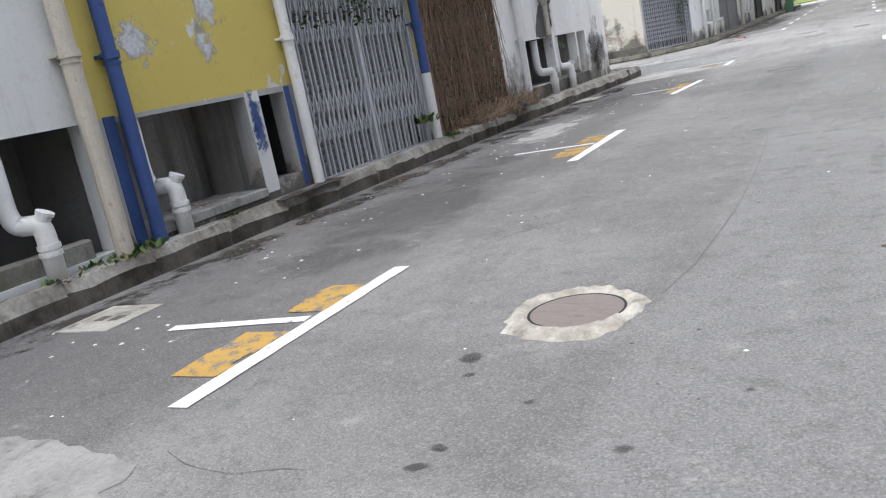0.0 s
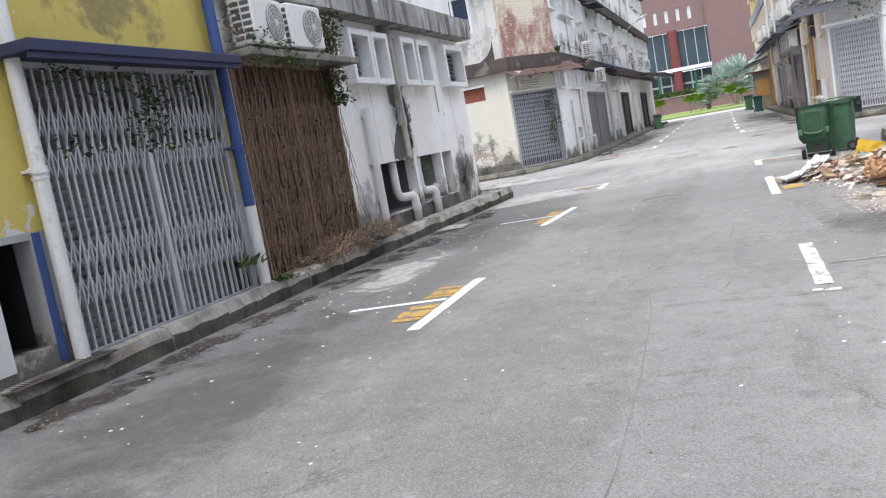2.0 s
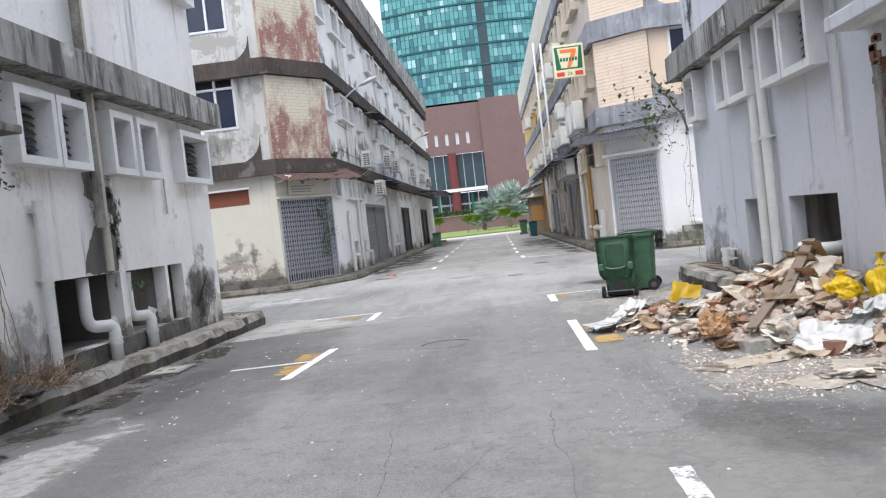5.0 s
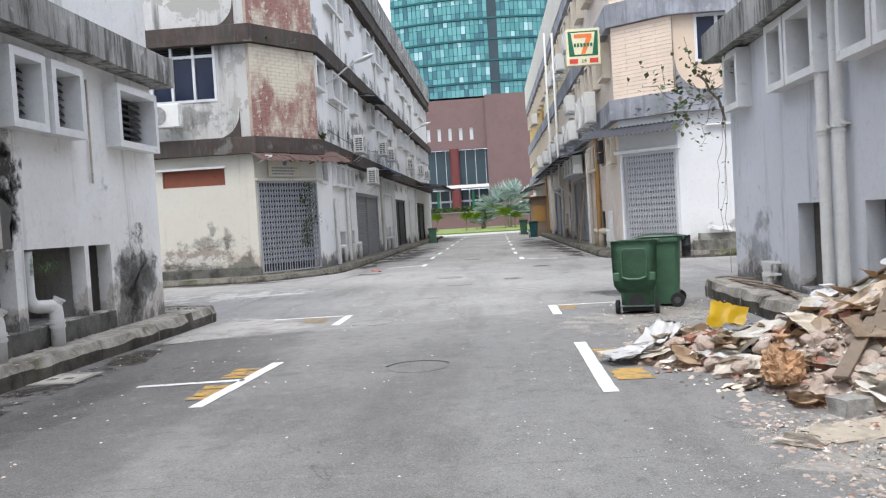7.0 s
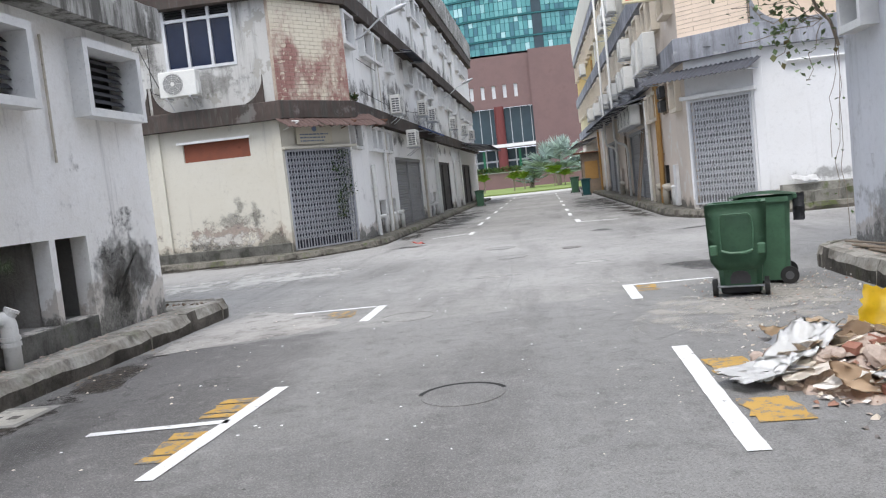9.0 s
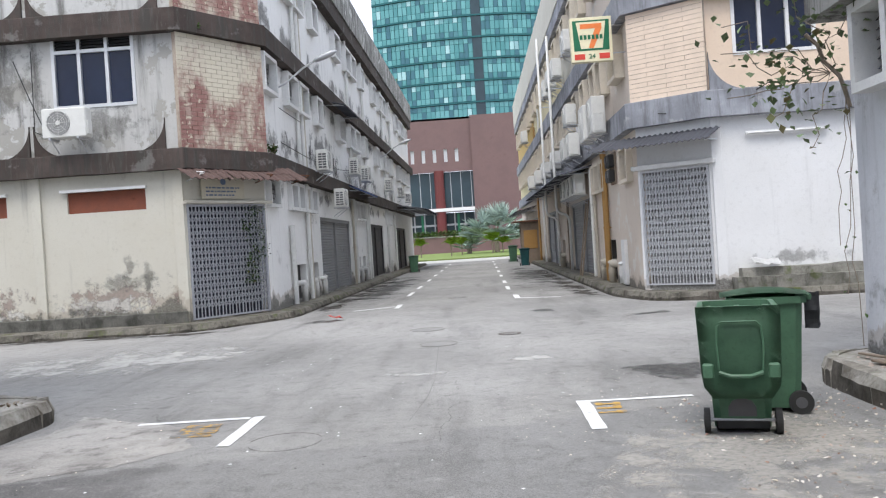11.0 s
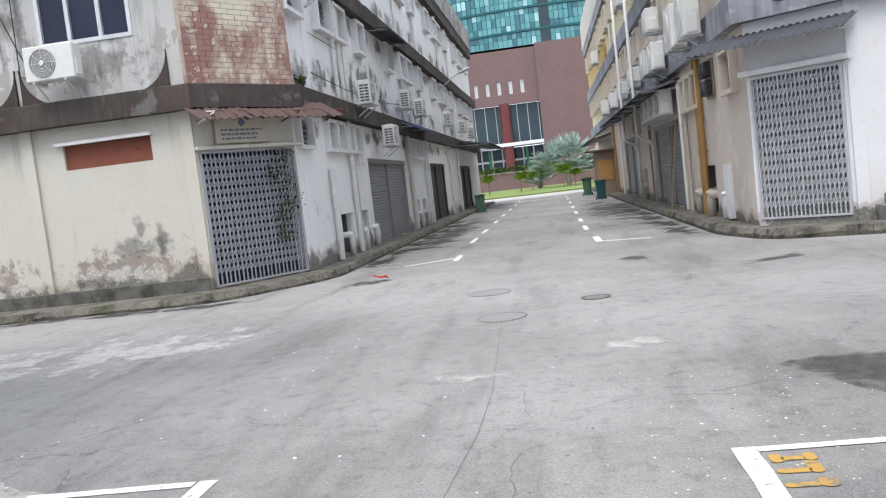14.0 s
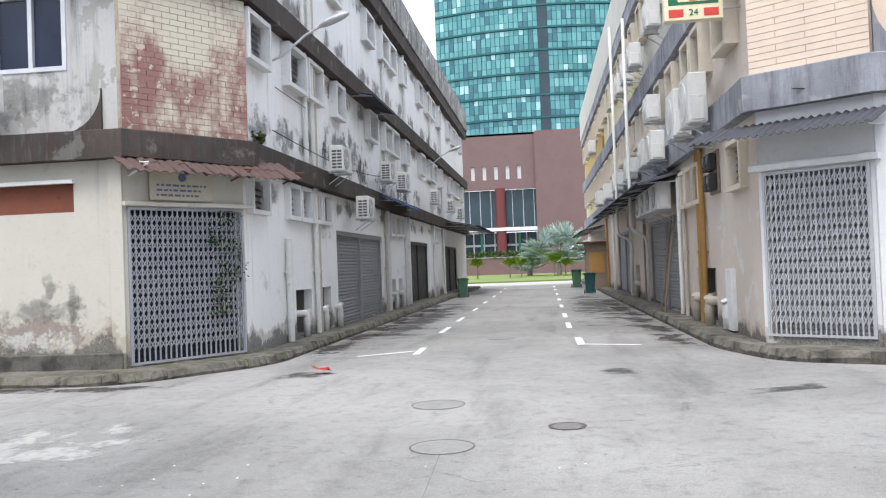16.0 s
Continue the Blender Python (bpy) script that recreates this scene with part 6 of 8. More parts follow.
# ---- road surface details ----
M_DAMP = decal("damp_asphalt", (0.08, 0.078, 0.075), 0.6, 0.65, 1.6)
M_DARKASPH = decal("darker_asphalt", (0.1, 0.098, 0.095), 0.9, 0.3, 0.7)
M_OILY = decal("oily_asphalt", (0.1, 0.098, 0.094), 0.85, 0.75, 0.9)
M_DUST = decal("pale_plaster_dust", (0.6, 0.57, 0.52), 0.95, 0.55, 3.6)
M_PALEDECAL = decal("pale_worn_asphalt", (0.56, 0.55, 0.52), 0.9, 0.8, 1.6)
M_PALEPATCH = concrete("pale_cement_patch", (0.37, 0.36, 0.345), (0.25, 0.245, 0.235))
M_PALEPATCH2 = concrete("worn_cement_patch", (0.46, 0.44, 0.41), (0.33, 0.315, 0.295))
M_CRACK = flat("crack", (0.1, 0.098, 0.094), 0.95)
M_SEAM = flat("dusty_seam", (0.15, 0.147, 0.142), 0.95, 0, 0.4, 0.5, 6)
patch("cement_patch", [(-3.7, 2.85), (-2.1, 2.85), (-1.05, 2.74), (-0.95, 1.0), (-3.7, 0.5)], M_PALEPATCH, "pale broken cement patch in the asphalt")
for px, py, pr in ((-0.05, 3.62, 0.05), (-0.02, 3.45, 0.04), (0.07, 2.74, 0.05), (0.04, 2.9, 0.03), (0.3, 3.2, 0.03), (0.95, 3.4, 0.025), (0.75, 2.9, 0.03)):
    patch("oil_spot", [(px - pr, py - pr * 0.6), (px + pr * 0.8, py - pr), (px + pr, py + pr * 0.9), (px - pr * 0.7, py + pr)], M_DAMP, "small dark oil spot on the asphalt")
M_GUTTER = decal("gutter_dirt", (0.075, 0.065, 0.055), 0.95, 0.85, 2.2)
for k in range(11):
    gy = 2.2 + 1.45 * k
    gx = -3.93 + 0.02 * (gy - 2)
    patch("gutter_dirt", [(gx, gy), (gx + 0.62, gy + 0.1), (gx + 0.55, gy + 1.9), (gx, gy + 2.0)], M_GUTTER, "black wet dirt in the gutter beside the kerb", 0.0032)
for k in range(7):
    gy = 33.5 + 2.6 * k
    patch("gutter_dirt", [(-3.7, gy), (-2.9, gy + 0.2), (-2.9, gy + 3.0), (-3.7, gy + 3.2)], M_GUTTER, "black wet dirt in the gutter beside the kerb", 0.0032)
    patch("gutter_dirt", [(3.2, gy), (3.95, gy + 0.2), (3.95, gy + 3.0), (3.1, gy + 3.2)], M_GUTTER, "black wet dirt in the gutter beside the kerb", 0.0032)
for gx in (-11.5, -9.6, -7.9, -6.4):
    patch("gutter_dirt", [(gx, 29.55), (gx + 1.9, 29.5), (gx + 2.1, 30.05), (gx, 30.05)], M_GUTTER, "black wet dirt in the gutter beside the kerb", 0.0032)
patch("cement_patch", [(-3.45, 18.6), (-2.1, 19.2), (-1.65, 19.7), (-1.75, 20.4), (-3.3, 21.4)], M_PALEPATCH2, "pale worn cement patch by the kerb end")
M_ROUGH = decal("rough_worn_surfacing", (0.4, 0.39, 0.365), 0.95, 0.55, 2.4)
patch("worn_patch", [(0.35, 9.5), (1.0, 8.8), (3.9, 8.75), (3.9, 10.4), (1.6, 12.2), (0.6, 11.8)], M_ROUGH, "rough pale worn surfacing in the lane", 0.0024)
patch("damp_patch", [(2.7, 21.6), (3.5, 21.2), (3.9, 22.0), (3.9, 23.2), (3.0, 22.7), (2.3, 22.5)], M_DAMP, "dark damp stain on the lane")
patch("damp_patch", [(1.9, 10.2), (3.2, 10.2), (3.95, 11.0), (3.95, 12.3), (2.6, 12.5), (1.8, 11.6)], M_DARKASPH, "dark damp stain on the lane")
patch("damp_patch", [(-3.2, 30.3), (-2.2, 30.6), (-2.1, 31.3), (-2.9, 31.2)], M_DAMP, "dark damp stain by the kerb")
patch("damp_patch", [(3.1, 28.2), (4.6, 28.9), (4.6, 29.25), (3.1, 28.55)], M_DAMP, "dark damp streak on the lane")
patch("damp_patch", [(1.6, 30.2), (2.4, 30.3), (2.5, 31.0), (1.8, 31.2)], M_DAMP, "dark damp stain on the lane")
patch("damp_patch", [(-3.6, 7.3), (-3.0, 7.4), (-2.9, 8.8), (-3.5, 8.7)], M_DARKASPH, "dark dirty patch beside the kerb")
patch("dark_patch", [(-3.55, 17.0), (-3.0, 17.0), (-2.9, 18.2), (-3.3, 18.3)], M_DARKASPH, "dark tar patch beside the kerb")
patch("dark_patch", [(-0.6, 22.6), (0.3, 22.7), (0.5, 23.2), (-0.5, 23.1)], M_PALEDECAL, "pale worn patch in the lane")
patch("pale_patch", [(1.0, 23.4), (1.8, 23.5), (1.7, 24.1), (1.1, 24.0)], M_PALEDECAL, "pale worn patch in the lane")
patch("pale_patch", [(-7, 24), (-3, 24.4), (-2.4, 26), (-4, 27.5), (-7.5, 27)], M_PALEDECAL, "pale worn area of the cross lane")
patch("pale_patch", [(-3.3, 10.5), (-2.2, 10.9), (-2.1, 13.4), (-3.0, 13.8)], M_PALEDECAL, "pale cement spill by the kerb")
patch("pale_patch", [(1.2, 17.5), (3.8, 17.2), (3.9, 19.2), (2.2, 20.0)], M_DUST, "pale plaster dust on the asphalt", 0.0045)
patch("pale_patch", [(2.0, 12.2), (4.0, 12.0), (4.0, 13.6), (2.4, 13.9)], M_DUST, "pale plaster dust on the asphalt", 0.0045)
patch("pale_patch", [(2.6, 18.2), (4.0, 18.0), (4.0, 19.6), (3.0, 20.4)], M_DUST, "pale plaster dust on the asphalt", 0.005)
patch("dark_strip", [(-3.5, 3.5), (-1.5, 5.5), (-1.6, 9), (-3.6, 11)], M_DARKASPH, "darker asphalt strip in the parking bay", 0.002)
patch("dark_strip", [(-3.5, 13), (-2.2, 13.4), (-2.2, 18), (-3.4, 18)], M_DARKASPH, "darker asphalt strip in the parking bay", 0.002)
# the far bays' strips are oily
patch("dark_strip", [(-3.4, 33), (-1.8, 33), (-1.8, 56), (-3.4, 56)], M_OILY, "darker asphalt strip in the parking bay", 0.002)
patch("dark_strip", [(1.9, 36), (3.8, 36), (3.8, 60), (1.9, 60)], M_OILY, "darker asphalt strip in the parking bay", 0.002)


def crack(pts, w, label="dark crack across the asphalt"):
    bm = bmesh.new()
    L, R = [], []
    path = []
    r = random.Random(int(pts[0][1] * 7))
    for a, b in zip(pts, pts[1:]):
        a, b = Vector(a), Vector(b)
        n = max(2, int((b - a).length / 0.08))
        for i in range(n):
            path.append(a.lerp(b, i / n))
    for i in range(len(path) - 1):
        p, q = path[i], path[i + 1]
        t = (q - p).normalized()
        nn = Vector((-t.y, t.x))
        c = p + nn * (0.05 * noise.noise((p.x * 3, p.y * 3, 2)) + r.uniform(-0.012, 0.012))
        ww = 0.45 * w * r.uniform(0.15, 1.2)
        L.append(bm.verts.new((*(c + nn * ww), 0.0025)))
        R.append(bm.verts.new((*(c - nn * ww), 0.0025)))
    for i in range(len(L) - 1):
        if noise.noise((L[i].co.x * 2.5, L[i].co.y * 2.5, 9)) > -0.3:
            bm.faces.new((R[i], R[i + 1], L[i + 1], L[i]))
    return tagged(part("crack", bm, M_CRACK), label, "crack", "road cracks", "structure")


for (xa, ya), (xb, yb) in zip(((0.53, 4.45), (0.6, 4.9), (0.65, 6.0), (0.64, 7.2), (0.58, 8.7)), ((0.6, 4.9), (0.65, 6.0), (0.64, 7.2), (0.58, 8.7), (0.5, 9.4))):
    strip("asphalt_seam", xa, ya, xb, yb, 0.006, M_SEAM, "dark open seam between two strips of asphalt", 0.003, "asphalt seams")
for (xa, ya), (xb, yb) in zip(((0.14, 20.3), (0.23, 21.4), (0.25, 22.4), (0.18, 24.2)), ((0.23, 21.4), (0.25, 22.4), (0.18, 24.2), (0.12, 25.9))):
    strip("asphalt_seam", xa, ya, xb, yb, 0.006, M_SEAM, "dark open seam between two strips of asphalt", 0.003, "asphalt seams")
crack([(0.72, 8.85), (1.76, 8.74), (3.0, 8.7), (3.9, 8.72)], 0.008)
crack([(0.3, 9.5), (0.45, 10.6), (0.8, 11.6)], 0.007)
crack([(-1.05, 2.72), (-0.6, 2.62), (-0.15, 2.74)], 0.006)
crack([(-2.2, 12.7), (-0.9, 12.75), (0.5, 12.9), (2.2, 13.0)], 0.006)
crack([(1.1, 9.2), (1.2, 10.6), (1.15, 12.4)], 0.008)
crack([(0.15, 9.6), (0.1, 11.0), (-0.05, 12.6)], 0.007)
crack([(0.45, 19.5), (0.55, 21.6), (0.5, 22.5)], 0.006)
crack([(1.6, 21.9), (2.6, 22.2), (3.6, 22.0)], 0.007)
crack([(-3.4, 6.2), (-2.4, 9.0), (-2.6, 11.6)], 0.007)


def litter(name, n, area, size, mat, label, seed):
    """Small scraps scattered on the ground, too many to count."""
    r = random.Random(seed)
    vs, fs = [], []
    for _ in range(n):
        x, y = r.uniform(area[0], area[1]), r.uniform(area[2], area[3])
        if area[4] and noise.noise((x * 0.8, y * 0.8, seed)) < -0.05:
            continue
        s = size * r.uniform(0.4, 1.3)
        a = r.uniform(0, 6.28)
        k = len(vs)
        h = s * 0.35
        for i in range(4):
            rr = s * r.uniform(0.5, 1)
            vs.append((x + rr * math.cos(a + i * 1.57), y + rr * math.sin(a + i * 1.57), area[5] + 0.001))
        vs.append((x, y, area[5] + h))
        fs += [(k, k + 1, k + 4), (k + 1, k + 2, k + 4), (k + 2, k + 3, k + 4), (k + 3, k, k + 4)]
    me = bpy.data.meshes.new(name)
    me.from_pydata(vs, [], fs)
    me.materials.append(mat)
    return tagged(new(name, me), label, "litter", kind="stuff")


litter("litter", 330, (-3.4, 2.4, 2.5, 26, 1, 0.0), 0.016, M_BAGW, "tiny white scraps and petals scattered on the asphalt", 1)
litter("litter", 150, (-3.6, -2.0, 2.5, 21, 0, 0.0), 0.022, M_PALECARD, "pale scraps scattered along the kerb", 2)
litter("grit", 800, (1.6, 4.0, 10.6, 13.8, 1, 0.0), 0.0085, M_BAGW, "white plaster crumbs on the asphalt before the heap", 13)
litter("grit", 700, (2.4, 4.0, 12.2, 14.2, 0, 0.0), 0.028, M_RUBBLE, "brown rubble crumbs on the asphalt before the heap", 14)
litter("grit", 900, (1.0, 3.9, 10.5, 22.5, 1, 0.0), 0.011, M_PALECARD, "pale builders' grit on the asphalt", 3)
litter("leaf_litter", 300, (-4.05, -3.8, 3, 13, 0, 0.226), 0.02, M_WOOD, "dead leaves and dirt on the kerb apron", 4)
litter("grit", 500, (-3.5, 3.4, 2, 34, 1, 0.0), 0.014, M_CRACK, "dark grit and gum spots on the asphalt", 5)
litter("rubble_crumbs", 500, (-4.95, -4.24, 1.6, 5.2, 0, 0.285), 0.05, M_MOSSY, "dark rubble and dirt on the recess floor", 7)
litter("rubble_crumbs", 160, (-4.7, -4.2, 5.7, 7.2, 0, 0.362), 0.03, M_RUBBLE, "rubble crumbs on the recess slab", 8)
litter("rubble_crumbs", 260, (-4.08, -3.7, 11.4, 20.6, 0, 0.225), 0.03, M_RUBBLE, "crumbs and dirt on the kerb apron", 9)
litter("gutter_dirt", 700, (-3.78, -3.4, 3, 20, 1, 0.0), 0.025, M_WOOD, "dry leaves and dirt in the gutter", 10)
litter("grit", 260, (4.2, 4.6, 12, 21, 0, 0.236), 0.03, M_RUBBLE, "rubble crumbs on the apron", 6)


def crumple(w, l, amp, seed, fold=0.0, nx=9, ny=7, thick=0.006):
    """A crumpled sheet."""
    bm = bmesh.new()
    g = [[None] * (ny + 1) for _ in range(nx + 1)]
    for i in range(nx + 1):
        for j in range(ny + 1):
            x, y = w * (i / nx - 0.5), l * (j / ny - 0.5)
            e = 1 + 0.14 * noise.noise((i * 0.9 + seed, j * 0.9, 5))
            ridge = 1 - 2.2 * abs(noise.noise((x * 6 + seed, y * 6, seed * 2)))
            z = amp * (0.8 * noise.noise((x * 4 + seed, y * 4, seed)) + 0.55 * ridge + 0.25 * noise.noise((x * 17, y * 17, seed))) + fold * abs(x) * 2
            g[i][j] = bm.verts.new((x * e, y * e, z))
    for i in range(nx):
        for j in range(ny):
            bm.faces.new((g[i][j], g[i + 1][j], g[i + 1][j + 1], g[i][j + 1]))
    bmesh.ops.solidify(bm, geom=bm.faces[:], thickness=thick)
    return bm


def mesh_of(name, bm, mat, smooth=False):
    me = bpy.data.meshes.new(name)
    bmesh.ops.recalc_face_normals(bm, faces=bm.faces)
    bm.to_mesh(me)
    bm.free()
    me.materials.append(mat)
    if smooth:
        me.shade_smooth()
    return me


# ---- the builders' rubbish heap ----
def heap(x, y):
    a = 0.56 * math.exp(-((x - 4.5) / 0.7) ** 2 - ((y - 15.55) / 0.95) ** 2)
    b = 0.3 * math.exp(-((x - 3.6) / 0.7) ** 2 - ((y - 15.2) / 0.95) ** 2)
    c = 0.16 * math.exp(-((x - 2.6) / 0.5) ** 2 - ((y - 16.1) / 0.6) ** 2)
    d = 0.2 * math.exp(-((x - 4.2) / 0.7) ** 2 - ((y - 13.9) / 0.7) ** 2)
    k = 0.25 * min(1, max(0, (x - 3.95) / 0.15))
    return max(a + b + c + d + 0.06 * noise.noise((x * 3, y * 3, 1)) * (a + b + c + d > 0.08), k * 0.98) if x > 3.95 else a + b + c + d + 0.05 * noise.noise((x * 3, y * 3, 1)) * (a + b + c + d > 0.08)


bm = bmesh.new()
N = 80
g = [[bm.verts.new((1.7 + 2.94 * i / N, 11.6 + 6.2 * j / N, 0)) for j in range(N + 1)] for i in range(N + 1)]
for r_ in g:
    for v in r_:
        hh = heap(v.co.x, v.co.y)
        v.co.z = -0.1 if hh < 0.045 else hh - 0.05 + 0.04 * noise.noise((v.co.x * 9, v.co.y * 9, 4)) + 0.02 * noise.noise((v.co.x * 23, v.co.y * 23, 2))
for i in range(N):
    for j in range(N):
        bm.faces.new((g[i][j], g[i + 1][j], g[i + 1][j + 1], g[i][j + 1]))
tagged(part("rubble_heap", bm, M_RUBBLE), "heap of broken plaster, brick dust and rubble against the wall", "rubble", kind="stuff")
hr = random.Random(77)


def on_heap(x, y, lift=0.02, tilt=0.3):
    e = 0.12
    nx = (heap(x - e, y) - heap(x + e, y)) / (2 * e)
    ny = (heap(x, y - e) - heap(x, y + e)) / (2 * e)
    nv = Vector((nx + hr.uniform(-tilt, tilt), ny + hr.uniform(-tilt, tilt), 1)).normalized()
    q = nv.to_track_quat("Z", "Y").to_matrix().to_4x4()
    return Matrix.Translation((x, y, heap(x, y) + lift)) @ q @ Matrix.Rotation(hr.uniform(0, 6.28), 4, "Z")


def heap_spot(spread=1.0):
    while True:
        x, y = hr.uniform(2.0, 4.5), hr.uniform(13.2, 16.9)
        if heap(x, y) > 0.07 * spread and not (x < 2.4 and y < 15.2):
            return x, y


def dump(name, meshes, count, label, category, group, lift=0.02, tilt=0.3, spread=1.0):
    for i in range(count):
        x, y = heap_spot(spread)
        ob = new(name, meshes[i % len(meshes)])
        ob.matrix_basis = on_heap(x, y, lift, tilt)
        tagged(ob, label, category, group)


M_BAGG = flat("grey_plastic_sheet", (0.42, 0.43, 0.45), 0.4, 0, 0.15, 0.2, 5)
CARDS = [mesh_of("cardboard", crumple(hr.uniform(0.22, 0.46), hr.uniform(0.16, 0.32), 0.05, s, 0.1, 16, 12), M_CARD2, True) for s in range(8)]
PALES = [mesh_of("pale_board", crumple(hr.uniform(0.15, 0.5), hr.uniform(0.12, 0.3), 0.03, s + 20, 0.04), M_PALE2) for s in range(8)]
FILMS = [mesh_of("plastic_film", crumple(hr.uniform(0.35, 0.7), hr.uniform(0.28, 0.45), 0.09, s + 40, 0.08, 26, 18, 0.004), M_FILM, True) for s in range(4)]


def plank(l, w, t):
    bm = bmesh.new()
    box(bm, -l / 2, l / 2, -w / 2, w / 2, -t / 2, t / 2, 0.004)
    return bm


def chunk(s, seed):
    bm = bmesh.new()
    bmesh.ops.create_icosphere(bm, subdivisions=2, radius=s)
    for v in bm.verts:
        v.co *= 1 + 0.45 * noise.noise(v.co * (2.2 / s) + Vector((seed, 0, 0)))
        v.co.z *= 0.7
    return bm


def broken_brick(l):
    bm = bmesh.new()
    box(bm, -l / 2, l / 2, -0.04, 0.04, -0.028, 0.028)
    for v in bm.verts:
        v.co += Vector((hr.uniform(-0.012, 0.012), hr.uniform(-0.01, 0.01), hr.uniform(-0.008, 0.008)))
    return bm


PLANKS = [mesh_of("plank", plank(hr.uniform(0.5, 1.1), hr.uniform(0.04, 0.1), 0.02), M_WOOD) for s in range(5)]
CHUNKS = [mesh_of("rubble_chunk", chunk(hr.uniform(0.035, 0.085), s), M_RUBBLE) for s in range(5)]
BRICKS = [mesh_of("broken_brick", broken_brick(hr.uniform(0.07, 0.13)), M_BRICKR) for s in range(5)]
dump("cardboard_sheet", CARDS, 34, "crumpled torn brown cardboard sheet on the rubbish heap", "cardboard", "torn cardboard", -0.01, 0.35)
dump("board_scrap", PALES, 120, "pale broken board scrap on the rubbish heap", "board", "board scraps", 0.0, 0.45)
dump("plastic_sheet", FILMS, 9, "crumpled white plastic sheet on the rubbish heap", "plastic sheet", "plastic sheets", 0.0, 0.2)
PANELS = [mesh_of("panel", crumple(hr.uniform(0.34, 0.55), hr.uniform(0.14, 0.26), 0.01, s + 80, 0.0, 10, 5, 0.014), M_CARD2) for s in range(5)]
for x, y, lean, rz in ((4.25, 15.3, -34, 40), (4.1, 15.0, -24, 60), (4.3, 15.8, -30, 15), (3.9, 15.55, -18, 40), (4.38, 15.45, -42, 50), (3.75, 15.1, -16, 25), (4.0, 16.0, -20, -15), (3.6, 15.6, -12, 75), (4.2, 16.3, -18, 35)):
    ob = new("broken_board", PANELS[int(rz + 20) % 5])
    ob.matrix_basis = pose(x, y, heap(x, y) + 0.06, 4, -lean, rz)
    tagged(ob, "tan broken board panel leaning on the rubbish heap", "board", "board panels")
dump("rubble_chunk", CHUNKS, 150, "broken chunk of plaster on the rubbish heap", "rubble", "rubble chunks", 0.0)
dump("broken_brick", BRICKS, 56, "broken red brick on the rubbish heap", "brick", "broken bricks", 0.0)


def laid_plank(a, b, w, t):
    """A long weathered plank lying from one point of the heap up to another."""
    a, b = Vector(a), Vector(b)
    d = b - a
    ob = new("timber_plank", mesh_of("plank", plank(d.length, w, t), M_WOOD))
    ob.matrix_basis = Matrix.Translation((a + b) / 2) @ d.to_track_quat("X", "Z").to_matrix().to_4x4()
    return tagged(ob, "long weathered timber plank lying up the rubbish heap", "plank", "broken planks")


laid_plank((3.2, 14.05, 0.16), (3.85, 14.95, 0.46), 0.1, 0.025)
laid_plank((3.72, 14.65, 0.36), (4.35, 15.5, 0.84), 0.12, 0.02)
laid_plank((4.0, 16.3, 0.4), (4.42, 15.75, 0.78), 0.14, 0.02)


def debris():
    """Loose crumbs of plaster, brick, board and mortar over the heap's surface."""
    k = Mat("mixed_builders_debris", 0.95, 0, 0.2)
    i = k.island()
    c = k.mix(k.ramp(i, 0.3, 0.34), (0.62, 0.55, 0.46), (0.36, 0.3, 0.26))
    c = k.mix(k.ramp(i, 0.55, 0.58), c, (0.34, 0.19, 0.14))
    c = k.mix(k.ramp(i, 0.68, 0.71), c, (0.76, 0.72, 0.66))
    c = k.mix(k.ramp(i, 0.88, 0.9), c, (0.22, 0.2, 0.19))
    return k.done(c, k.noise(60, seed=3), 0.4, 0.004)


M_DEBRIS = debris()


def crumbs(name, n, area, size, low, label, seed):
    r_ = random.Random(seed)
    vs, fs = [], []
    while len(vs) < n * 5:
        x, y = r_.uniform(area[0], area[1]), r_.uniform(area[2], area[3])
        h = heap(x, y)
        if h < low * r_.random():
            continue
        sz = size * r_.choice((0.5, 0.7, 1, 1, 1.6))
        a, k = r_.uniform(0, 6.28), len(vs)
        el = r_.uniform(0.4, 1)
        for q in range(4):
            rr_ = sz * r_.uniform(0.6, 1.1) * (el if q % 2 else 1)
            vs.append((x + rr_ * math.cos(a + q * 1.57), y + rr_ * math.sin(a + q * 1.57), max(0.002, h - 0.03) + r_.uniform(-0.006, 0.012)))
        vs.append((x + sz * 0.2, y, max(0.004, h - 0.03) + sz * r_.uniform(0.3, 0.7)))
        fs += [(k, k + 1, k + 4), (k + 1, k + 2, k + 4), (k + 2, k + 3, k + 4), (k + 3, k, k + 4)]
    me = bpy.data.meshes.new(name)
    me.from_pydata(vs, [], fs)
    me.materials.append(M_DEBRIS)
    tagged(new(name, me), label, "rubble", kind="stuff")


crumbs("rubble_crumbs", 3600, (2.2, 4.6, 12.9, 17.2), 0.028, 0.25, "crumbs of plaster, brick and board over the heap", 41)
crumbs("rubble_crumbs", 700, (3.4, 4.6, 13.2, 14.6), 0.042, 0.1, "brown brick rubble at the foot of the doorway", 42)
crumbs("rubble_crumbs", 900, (2.5, 4.0, 11.9, 13.6), 0.016, 0.0, "pale plaster chips scattered before the heap", 43)
crumbs("rubble_crumbs", 500, (2.3, 4.0, 17.0, 20.6), 0.015, 0.0, "pale plaster chips scattered beyond the heap", 44)
